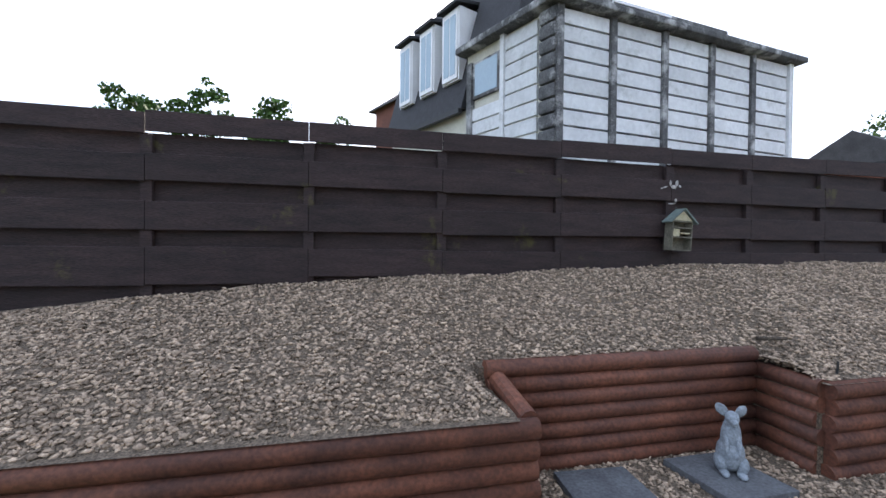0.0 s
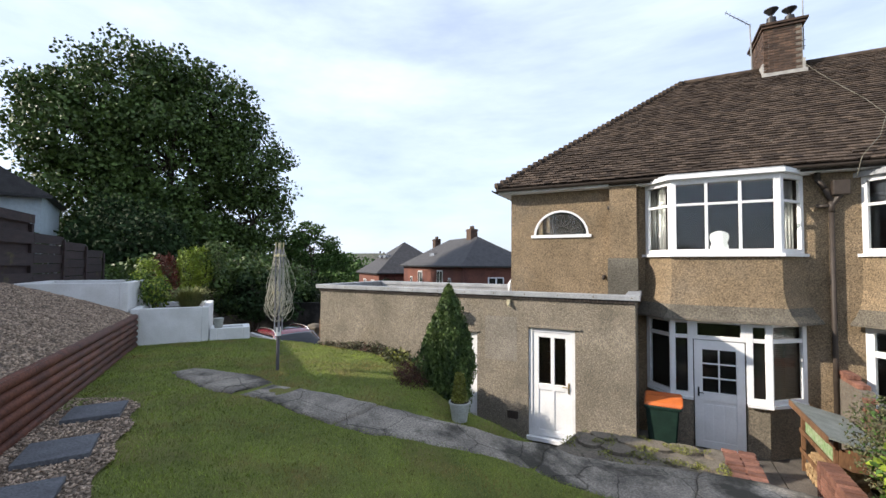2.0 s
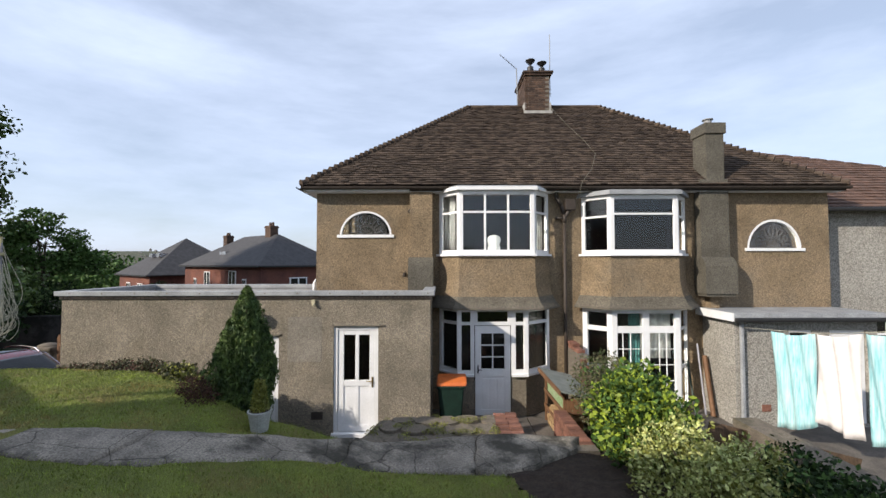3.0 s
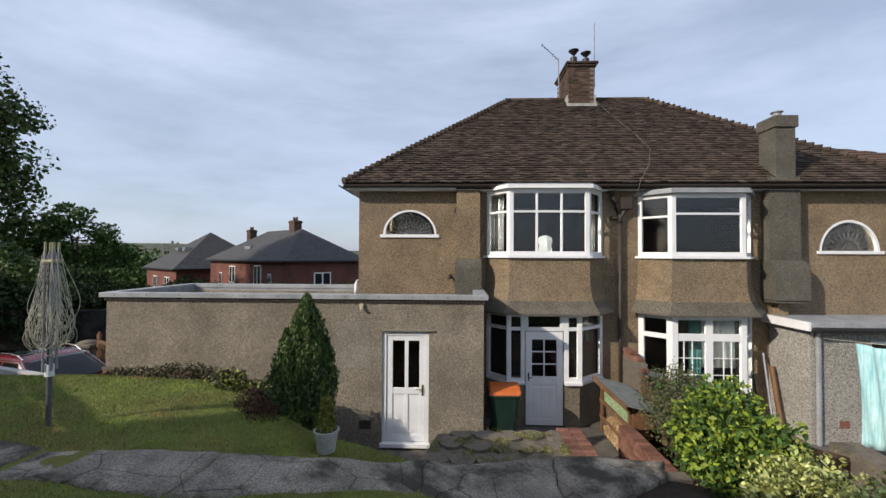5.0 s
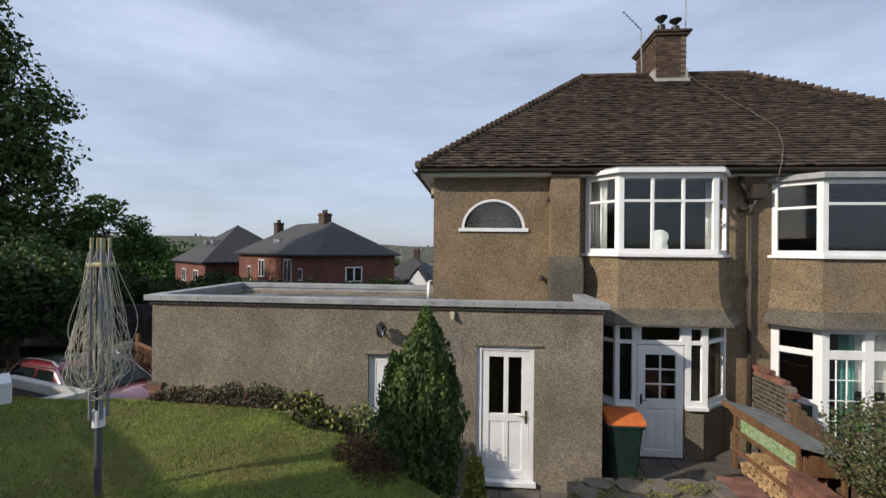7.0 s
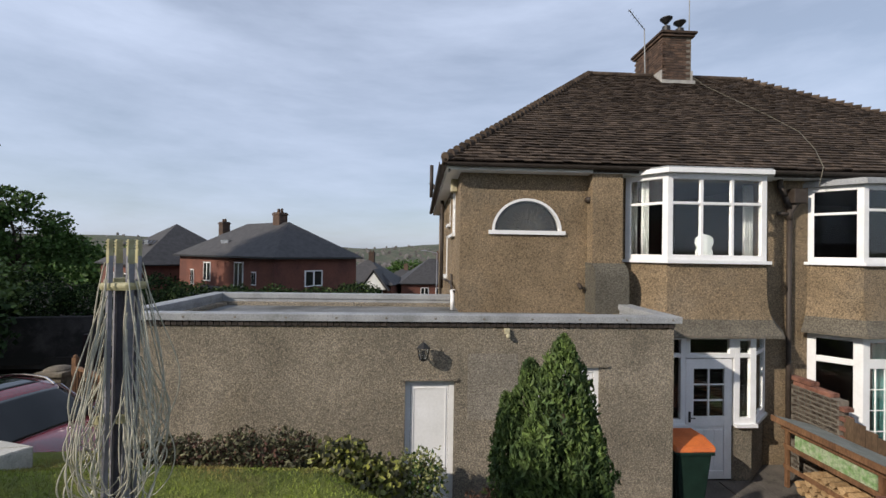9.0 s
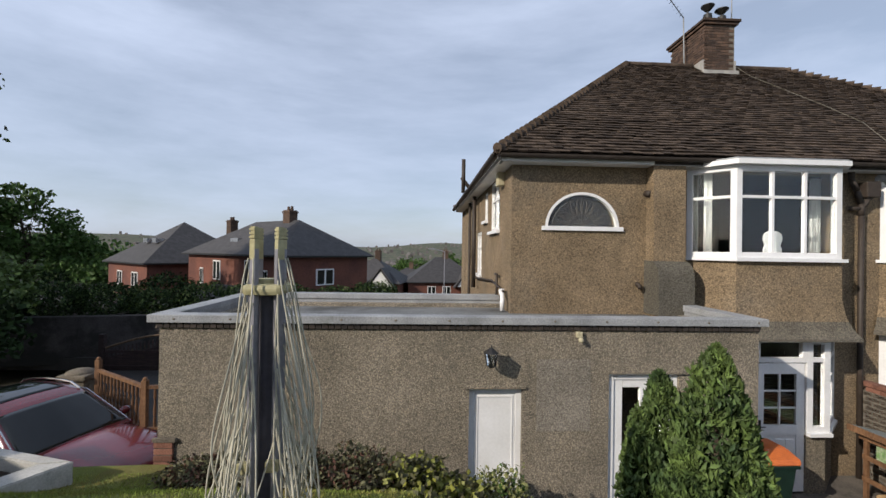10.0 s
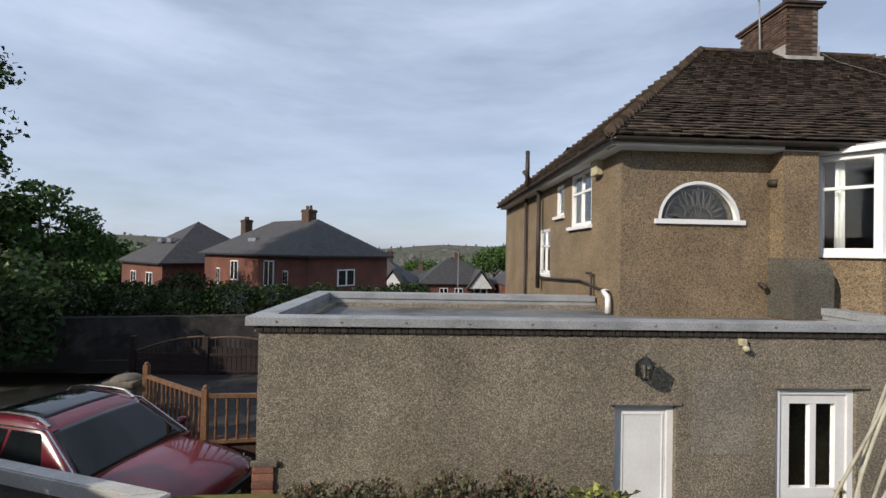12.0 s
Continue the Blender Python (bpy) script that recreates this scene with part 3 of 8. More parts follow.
def gravel_z(s, o):
    """The gravel leans up from the top log of each wall to the foot of the fence."""
    top = lerp_list([(-9, 2.70), (-6.7, 2.92), (-3, 3.06), (0, 3.04), (3.2, 2.98)], s)

    def lean(d):
        return (top - 2.36) * min(1.0, max(0.0, d) / 1.78) ** 0.85
    z = 2.385 - 0.045 * smoothstep(-4.5, -5.4, s) + lean(o - 6.82)
    if -7 < s < -1.5:
        z = min(z, 2.488 + lean(gap_to(s, o, -5.56, 7.28, -3.46, 7.28)), 2.40 + lean(gap_to(s, o, -3.44, 6.8, -3.44, 7.28) * 1.3), 2.33 + lean(gap_to(s, o, -5.56, 6.8, -5.56, 7.22) * 1.6))
    edge = min(1.0, max(0.0, o - 6.82) / 0.2)
    return z + edge * (0.03 * noise.noise((s * 1.3, o * 1.3, 3)) + 0.012 * noise.noise((s * 5, o * 5, 1)))


verts, faces, index = [], [], {}
ss, oo = np.arange(-11, 3.11, 0.06), np.arange(6.74, 8.75, 0.06)
for j, o in enumerate(oo):
    for i, s in enumerate(ss):
        index[i, j] = len(verts)
        verts.append(tuple(bank(s, o, gravel_z(s, o))))
for j in range(len(oo) - 1):
    for i in range(len(ss) - 1):
        if oo[j] < 7.24 and -5.54 < ss[i] < -3.5:
            continue
        faces.append((index[i, j], index[i + 1, j], index[i + 1, j + 1], index[i, j + 1]))
gravel_bank = raw("gravel_bank", verts, faces, M_GRAVELBED, smooth=True)
bm = bmesh.new()
for b in ((-11.4, -5.6, 6.80, 8.7, 1.4, 2.27), (-3.50, 3.0, 6.80, 8.7, 1.4, 2.365), (-5.6, -3.40, 7.25, 8.7, 1.4, 2.465)):
    box(bm, *b, m=BANK)
tagged(part("bank_fill", bm, M_GRAVELBED), "packed gravel under the loose stones of the bank", "soil", kind="structure")
tagged(gravel_bank, "sloping bank of buff and grey gravel below the fence", "gravel", kind="structure")

# ---- the bank: log walls, slabs, fence, planters ----
LOG_H = 0.104


def log_wall(label, s0, s1, o, top, turn=None):
    """A retaining wall of half-round logs, each a part."""
    w = thing("log_wall", label, "retaining wall", "log walls of the bank", at=bank((s0 + s1) / 2, o, 1.75))
    k = int(round((top - 1.74) / LOG_H))
    m = turn if turn is not None else BANK
    for i in range(k):
        z = top - LOG_H * (i + 0.5)
        bm = bmesh.new()
        j = 0.012 * math.sin(i * 2.3 + s0)
        vs = tube(bm, (s0 - j, o + 0.055, z), (s1 + j * 0.6, o + 0.055, z), 0.056, None, 12)
        bmesh.ops.transform(bm, verts=vs, matrix=m)
        ob = part("log", bm, M_LOG, w, smooth=False)
        ob.matrix_parent_inverse = Matrix.Translation(-w.location)
        ob.data.polygons.foreach_set("use_smooth", [len(p.vertices) == 4 for p in ob.data.polygons])
    return w


log_wall("stained red-brown log wall holding the gravel bank", -3.46, 3.02, 6.72, 2.39)
log_wall("red-brown log wall at the back of the recess", -5.56, -3.52, 7.18, 2.51)
log_wall("low red-brown log wall beside the recess", -11.5, -5.44, 6.72, 2.335)
TURN_S = BANK @ Matrix(((0, 1, 0, 0), (1, 0, 0, 0), (0, 0, 1, 0), (0, 0, 0, 1)))
log_wall("short red-brown log return wall of the recess", 6.80, 7.22, -3.53, 2.40, TURN_S)
log_wall("short red-brown log return wall of the recess", 6.80, 7.20, -5.58, 2.23, TURN_S)
bm = bmesh.new()
tube(bm, bank(-5.50, 7.20, 2.405), bank(-5.47, 6.80, 2.315), 0.055, None, 12)
one("loose_log", bm, M_LOG, "loose red-brown log slanting down the recess corner", "log")


def put(w, ob):
    """Hang a part that is built in world places under a thing that stands elsewhere."""
    ob.parent = w
    ob.matrix_parent_inverse = Matrix.Translation(-w.location)
    return ob


# fence
fence = thing("fence", "dark brown stained fence of overlapping horizontal boards", "fence", at=bank(-3, 8.6, 2.8))
BOARDS = [(4.115, 4.285, -0.012), (3.90, 4.122, 0.062), (3.735, 3.93, -0.012), (3.51, 3.765, 0.062), (3.335, 3.545, -0.012), (3.13, 3.37, 0.062), (2.93, 3.16, -0.012)]
post_s = [-11.6, -10.4, -9.2, -8.0, -6.74, -5.54, -4.32, -3.02, -1.95, -0.86, 0.25, 1.4, 2.6, 4.1]
for a, b in zip(post_s, post_s[1:]):
    for n, (z0, z1, off) in enumerate(BOARDS + [(2.66, 2.96, 0.062)]):
        if b < -6.6 and n == 6:
            z0, z1 = 2.88, 3.18
        dz, rz = 0.007 * math.sin(a * 7 + n * 3), 0.006 * math.sin(a * 5 + n)
        if b > 2.7:
            dz -= 0.02
        if n > 1:
            z1 += 0.012
        if 0 < n < 6:
            z0 -= 0.012
        bm = bmesh.new()
        vs = box(bm, a + 0.002, b - 0.002, 8.6 + off, 8.6 + off + 0.02, z0 + dz, z1 + dz, bevel=0.004)
        for v in vs:
            v.co.z += rz * (v.co.x - a)
        bmesh.ops.transform(bm, verts=vs, matrix=BANK)
        put(fence, part("board", bm, M_FENCE))
for s in post_s:
    bm = bmesh.new()
    box(bm, s - 0.045, s + 0.045, 8.610, 8.660, 2.75, 4.10 + 0.01 * math.sin(s * 9), m=BANK, bevel=0.005)
    put(fence, part("post", bm, M_FENCE))
low_fence = thing("fence", "lower stretch of dark brown fence beyond the bank", "fence", at=bank(6, 8.7, 2.5))
for a, b in ((4.14, 5.6), (5.6, 7.1), (7.1, 8.6)):
    for n in range(6):
        z0 = 3.92 - 0.20 * n - 0.10 * (a > 5) - 0.14 * (a > 7)
        bm = bmesh.new()
        box(bm, a, b - 0.004, 8.6 + 0.02 * (n % 2), 8.62 + 0.02 * (n % 2), z0 - 0.19, z0, m=BANK, bevel=0.004)
        put(low_fence, part("board", bm, M_FENCE))
    bm = bmesh.new()
    box(bm, b - 0.05, b + 0.03, 8.565, 8.597, 2.2, 3.86 - 0.10 * (a > 5) - 0.14 * (a > 7), m=BANK, bevel=0.005)
    put(low_fence, part("post", bm, M_FENCE))

# gravel stones on the bank and on the stepping path
rg = np.random.default_rng(11)
k = 52000
s_, o_ = rg.uniform(-9.3, 3.0, k), 6.76 + (rg.uniform(0, 1, k) ** 1.15) * 1.82
keep = ~((o_ < 7.24) & (s_ > -5.58) & (s_ < -3.50)) & (o_ > 6.80)
s_, o_ = s_[keep], o_[keep]
z_ = np.array([gravel_z(a, b) for a, b in zip(s_, o_)])
c_ = s_[:, None] * np.array(UX) + o_[:, None] * np.array(NX)
c_[:, 2] = z_ + rg.uniform(-0.004, 0.012, len(z_))
v_, f_ = stone_mesh(c_, 0.0185, rg)
tagged(bulk("bank_gravel", v_, f_, M_GRAVEL), "loose buff, grey and cream angular gravel on the bank", "gravel", kind="stuff")

PATH_EDGE = [(-7, 5.2), (-5.6, 5.55), (-4.5, 5.75), (-3.4, 5.9), (-2.5, 5.93), (-1.6, 5.95), (-0.9, 6.0), (-0.55, 6.15), (-0.3, 6.72)]


def on_gravel_path(s, o):
    return o > np.interp(s, [p[0] for p in PATH_EDGE], [p[1] for p in PATH_EDGE]) + 0.03 * np.sin(s * 9) and (o < 6.74 or (-5.5 < s < -3.5 and o < 7.2)) and s < -0.3


k = 26000
s_, o_ = rg.uniform(-7.5, -0.28, k), rg.uniform(5.1, 7.2, k)
keep = np.array([on_gravel_path(a, b) for a, b in zip(s_, o_)])
s_, o_ = s_[keep], o_[keep]
c_ = s_[:, None] * np.array(UX) + o_[:, None] * np.array(NX)
c_[:, 2] = 1.80 + rg.uniform(-0.004, 0.010, len(c_))
v_, f_ = stone_mesh(c_, 0.0185, rg)
tagged(bulk("path_gravel", v_, f_, M_GRAVEL), "loose angular gravel round the stepping slabs", "gravel", kind="stuff")
es = np.arange(-7.5, -0.29, 0.1)
vv, ff = [], []
for s in es:
    e = float(np.interp(s, [p[0] for p in PATH_EDGE], [p[1] for p in PATH_EDGE])) + 0.03 * math.sin(s * 9)
    vv += [tuple(bank(s, e, 1.797)), tuple(bank(s, max(e, 7.22 if -5.5 < s < -3.5 else 6.76), 1.801))]
for i in range(len(es) - 1):
    ff.append((2 * i, 2 * i + 1, 2 * i + 3, 2 * i + 2))
tagged(raw("gravel_path", vv, ff, M_GRAVELBED), "gravel strip along the log wall", "gravel path", kind="structure")

# slate slabs
for n, (s, o, yaw) in enumerate(((-4.12, 6.87, 3), (-3.71, 6.22, 9), (-2.83, 6.32, 4), (-2.0, 6.33, 7), (-1.02, 6.34, 2), (-4.94, 6.86, -5), (-6.0, 6.2, 6))):
    bm = bmesh.new()
    vs = box(bm, -0.235, 0.235, -0.235, 0.235, -0.022, 0.022, bevel=0.006)
    for v in vs:
        v.co.x += 0.012 * math.sin(v.co.y * 21 + n)
        v.co.y += 0.012 * math.sin(v.co.x * 17 + n * 2)
    ob = one("stepping_slab", bm, M_SLAB, "square blue-grey slate slab laid in the gravel", "paving slab", "stepping slabs in the gravel")
    ob.matrix_world = Matrix.Translation(bank(s, o, 1.818)) @ BANK.to_3x3().to_4x4() @ pose(0, 0, 0, 0.6 * math.sin(n), 0.5, yaw)

# animal statue, one plain shape
M_STATUE = mat("pale_blue_grey_stone", (0.30, 0.335, 0.37), (0.20, 0.225, 0.25), scale=18, fine=70, rough=0.85, bump=0.5, mix=0.25)


bm = bmesh.new()
ball(bm, (0, 0, 0.115), (0.085, 0.095, 0.115))
ball(bm, (0, 0.01, 0.23), (0.062, 0.062, 0.12))
ball(bm, (0, 0.012, 0.315), (0.044, 0.046, 0.06))
ball(bm, (0, 0.03, 0.365), (0.042, 0.055, 0.044))
ball(bm, (0, 0.08, 0.352), (0.022, 0.03, 0.021))
for x in (-1, 1):
    ball(bm, (x * 0.06, 0.02, 0.06), (0.042, 0.075, 0.058))
    ball(bm, (x * 0.05, 0.085, 0.018), (0.03, 0.06, 0.02))
    ball(bm, (x * 0.035, 0.06, 0.19), (0.018, 0.022, 0.075), (15, 0, 0))
    ball(bm, (x * 0.022, 0.078, 0.125), (0.015, 0.02, 0.022))
    ball(bm, (x * 0.055, 0.005, 0.405), (0.034, 0.011, 0.046), (0, x * 38, x * -18))
statue = one("animal_statue", bm, M_STATUE, "pale blue-grey stone statue of a sitting animal", "statue", smooth=True)
statue.matrix_world = Matrix.Translation((-0.93, -7.955, 1.838)) @ pose(0, 0, 0, 0, 0, -72) @ Matrix.Scale(0.93, 4)

# chalky splashes on the fence above the insect house
rg = np.random.default_rng(5)
M_CHALK = mat("chalky_splash", (0.50, 0.48, 0.46), (0.30, 0.28, 0.27), scale=30, fine=90, rough=0.9, bump=0.1, mix=0.3)
for ds, dz, w, h in ((-0.10, 0.0, 0.05, 0.008), (0.02, 0.01, 0.035, 0.02), (0.06, 0.05, 0.02, 0.035), (-0.02, 0.05, 0.014, 0.03), (0.10, 0.02, 0.02, 0.012), (0.0, -0.17, 0.05, 0.006), (0.05, -0.13, 0.015, 0.02)):
    bm = bmesh.new()
    ball(bm, (0, 0, 0), (w, 0.004, h), (0, 20 * ds * 10, 0), seg=8)
    bmesh.ops.transform(bm, verts=bm.verts[:], matrix=Matrix.Translation(bank(-3.02 + ds, 8.578, 3.86 + dz)) @ BANK.to_3x3().to_4x4())
    put(fence, part("splash_stain", bm, M_CHALK))

# a dark offcut and a short stake in the gravel
bm = bmesh.new()
tube(bm, bank(-3.50, 7.21, 2.570), bank(-3.28, 7.17, 2.568), 0.016, 0.012, 7)
one("bark_offcut", bm, M_BARK, "short dark piece of bark on the gravel", "bark")
bm = bmesh.new()
tube(bm, bank(-3.29, 6.85, 2.271), bank(-3.27, 6.85, 2.491), 0.009, 0.006, 6)
one("garden_stake", bm, M_BLACK, "thin black stake stuck in the gravel", "stake")

# insect house hung on the fence
M_INSECT = mat("weathered_grey_timber", (0.20, 0.185, 0.14), (0.12, 0.11, 0.085), scale=12, fine=60, rough=0.85, bump=0.4, mix=0.3)
M_GREENROOF = mat("faded_green_metal", (0.17, 0.22, 0.20), (0.11, 0.14, 0.13), scale=10, fine=60, rough=0.6, bump=0.1, mix=0.2)
M_CREAM = mat("cream_card", (0.55, 0.50, 0.34), (0.42, 0.38, 0.25), scale=20, fine=60, rough=0.9, bump=0.1, mix=0.2)
bug = thing("insect_house", "weathered wooden insect house hung on the fence", "insect house", at=bank(-3.0, 8.53, 3.19))
BUG = Matrix.Translation(bank(-3.0, 8.53, 3.19)) @ BANK.to_3x3().to_4x4() @ pose(0, 0, 0, 0, 3, 0) @ Matrix.Scale(1.22, 4)


def bug_part(name, bm, m, label=""):
    bmesh.ops.transform(bm, verts=bm.verts[:], matrix=BUG)
    return put(bug, part(name, bm, m, None, label))


bug_part("back", solid((-0.10, 0.10, 0.02, 0.032, 0.0, 0.29)), M_INSECT)
for x in (-0.10, 0.092):
    bug_part("side", solid((x, x + 0.008, -0.06, 0.02, 0.0, 0.25)), M_INSECT)
for z in (0.0, 0.11, 0.19, 0.245):
    bug_part("shelf", solid((-0.092, 0.092, -0.06, 0.02, z, z + 0.009)), M_INSECT)
for i in range(7):
    bm = bmesh.new()
    tube(bm, (0.0 + 0.013 * i, -0.05, 0.15), (0.0 + 0.013 * i, 0.015, 0.15), 0.006)
    bug_part("cane", bm, M_CREAM)
bug_part("compartment", solid((-0.085, -0.02, -0.05, 0.018, 0.122, 0.185)), M_CREAM, "cream block with drilled slots")
bm = bmesh.new()
prism(bm, [(-0.1, -0.058, 0.258), (0.1, -0.058, 0.258), (0.0, -0.058, 0.34)], (0, 0.012, 0))
bug_part("gable", bm, M_CREAM)
for x in (-1, 1):
    bm = bmesh.new()
    prism(bm, [(x * 0.135, -0.08, 0.232), (0, -0.08, 0.352), (0, 0.03, 0.352), (x * 0.135, 0.03, 0.232)], (x * 0.006, 0, 0.01))
    bug_part("roof", bm, M_GREENROOF)
bm = bmesh.new()
tube(bm, (-0.03, 0.02, 0.33), (0, 0.03, 0.385), 0.003, None, 5)
tube(bm, (0.03, 0.02, 0.33), (0, 0.03, 0.385), 0.003, None, 5)
bug_part("hanger", bm, M_BLACK)

# white stepped planters at the end of the bank
planter = thing("planter", "white painted stepped masonry planters with dark soil", "planter", at=bank(3.1, 5.6, 1.6))


def planter_box(s0, s1, o0, o1, top, t=0.13, soil=0.1):
    for b in ((s0, s1, o0, o0 + t), (s0, s1, o1 - t, o1), (s0, s0 + t, o0 + t, o1 - t), (s1 - t, s1, o0 + t, o1 - t)):
        put(planter, part("wall", solid((b[0], b[1], b[2], b[3], 0.4, top), m=BANK, bevel=0.012), M_WHITE))
    put(planter, part("soil", solid((s0 + t, s1 - t, o0 + t, o1 - t, 0.4, top - soil), m=BANK), M_SOIL))


planter_box(3.05, 4.6, 5.57, 6.86, 2.48)
planter_box(3.06, 4.7, 6.90, 8.55, 2.98, soil=0.12)
planter_box(3.07, 3.62, 4.82, 5.55, 2.03)
C0_, FD, ND = Vector((-5.74, -0.58, 0)), Vector((-0.958, 0.287, 0)), Vector((-0.50, -0.866, 0))


def wedge_wall(a, b, inner_a, inner_b, z0, z1):
    bm = bmesh.new()
    prism(bm, [(*p.xy, z0) for p in (a, b, inner_b, inner_a)], (0, 0, z1 - z0))
    bmesh.ops.recalc_face_normals(bm, faces=bm.faces[:])
    bmesh.ops.bevel(bm, geom=bm.edges[:], offset=0.012, segments=2, affect="EDGES")
    put(planter, part("wall", bm, M_GREYWHITE))


# the low wedge-shaped bed: a far wall and a near wall that meet in a sharp corner
IN = C0_ + FD * 0.25 + ND * 0.14
FE, NE = C0_ + FD * 2.1, C0_ + ND * 0.80
wedge_wall(C0_, FE, IN, IN + FD * 1.8, -0.3, 1.44)
wedge_wall(C0_ + ND * 0.001, NE, IN + ND * 0.001, IN + ND * 0.62, -0.3, 1.437)
wedge_wall(NE, NE + FD * 1.9, NE + FD * 0.2 - ND * 0.14, NE + FD * 1.8 - ND * 0.14, -0.3, 1.434)
bm = bmesh.new()
prism(bm, [(*p.xy, -0.3) for p in (IN, IN + FD * 1.75, NE + FD * 1.75 - ND * 0.1, NE + FD * 0.2 - ND * 0.1)], (0, 0, 1.6))
put(planter, part("soil", bm, M_SOIL))
bm = bmesh.new()
r = bmesh.ops.create_cone(bm, cap_ends=True, segments=20, radius1=0.07, radius2=0.10, depth=0.2)
bmesh.ops.transform(bm, verts=r["verts"], matrix=Matrix.Translation(bank(3.16, 5.40, 2.13)))
M_POT = mat("grey_pot", (0.42, 0.43, 0.40), (0.33, 0.34, 0.31), scale=10, fine=60, rough=0.8, bump=0.2, mix=0.2)
one("plant_pot", bm, M_POT, "small grey-green plant pot on the white planter", "plant pot")

# ---- windows, doors, bays, chimneys ----
def bars(w, h, xs, zs, frame_w=0.06, bar=0.045, depth=0.07):
    """Frame and bars of a window in its own plane: x across, z up, y into the wall."""
    bm = bmesh.new()
    for b in ((0, frame_w, 0, h), (w - frame_w, w, 0, h), (frame_w, w - frame_w, 0, frame_w), (frame_w, w - frame_w, h - frame_w, h)):
        box(bm, b[0], b[1], 0, depth, b[2], b[3], bevel=0.006)
    for x in xs:
        box(bm, x - bar / 2, x + bar / 2, 0.006, depth - 0.006, frame_w, h - frame_w, bevel=0.005)
    for x0, x1, z in zs:
        box(bm, x0, x1, 0.008, depth - 0.008, z - bar / 2, z + bar / 2, bevel=0.005)
    return bm


def window(parent, m, w, h, xs=(), zs=(), frame_w=0.06, bar=0.045, name="window", cells=None, blind=False, label=""):
    """A white plastic window as a part, with its panes (and a blind) under it; m: its pose."""
    bm = bars(w, h, xs, zs, frame_w, bar)
    bmesh.ops.transform(bm, verts=bm.verts[:], matrix=m)
    win = part(name, bm, M_UPVC, parent, label)
    cx = [frame_w, *xs, w - frame_w]
    for i in range(len(cx) - 1):
        lv = sorted({frame_w, h - frame_w, *[z for x0, x1, z in zs if x0 <= cx[i] + 0.03 and x1 >= cx[i + 1] - 0.03]})
        for a, b in zip(lv, lv[1:]):
            bm = solid((cx[i] + 0.01, cx[i + 1] - 0.01, 0.03, 0.036, a + 0.01, b - 0.01))
            bmesh.ops.transform(bm, verts=bm.verts[:], matrix=m)
            pane = part("pane", bm, M_GLASS, win)
            pane.visible_shadow = False
    if blind:
        bm = bmesh.new()
        z = frame_w + 0.02
        while z < h - frame_w:
            box(bm, frame_w + 0.02, w - frame_w - 0.02, 0.09, 0.105, z, z + 0.016)
            z += 0.036
        bmesh.ops.transform(bm, verts=bm.verts[:], matrix=m)
        tagged(part("blind", bm, M_BLACK, win, "dark slatted blind"), kind="stuff")
    return win


def plane_m(a, b, z):
    """The pose of a window whose outer face runs from a to b (as seen from outside, left to right)."""
    a, b = Vector((*a, z)), Vector((*b, z))
    x = (b - a).normalized()
    y = Vector((0, 0, 1)).cross(x)
    return Matrix(((x.x, y.x, 0, a.x), (x.y, y.y, 0, a.y), (0, 0, 1, z), (0, 0, 0, 1)))


def ring_prism(bm, pts, z0, z1, out0=0.0, out1=0.0):
    """A skirt round an open line of plan points; out: how far top and bottom stand off."""
    c = Vector((sum(p[0] for p in pts) / len(pts), pts[0][1] + 0.6))

    def off(p, o):
        d = (Vector(p) - c).normalized()
        return (p[0] + d.x * o, p[1] + d.y * o)
    lo, hi = [bm.verts.new((*off(p, out0), z0)) for p in pts], [bm.verts.new((*off(p, out1), z1)) for p in pts]
    for i in range(len(pts) - 1):
        bm.faces.new((lo[i], lo[i + 1], hi[i + 1], hi[i]))
    return lo, hi


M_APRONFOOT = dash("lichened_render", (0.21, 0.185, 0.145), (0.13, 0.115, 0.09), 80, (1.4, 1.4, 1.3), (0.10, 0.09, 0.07))


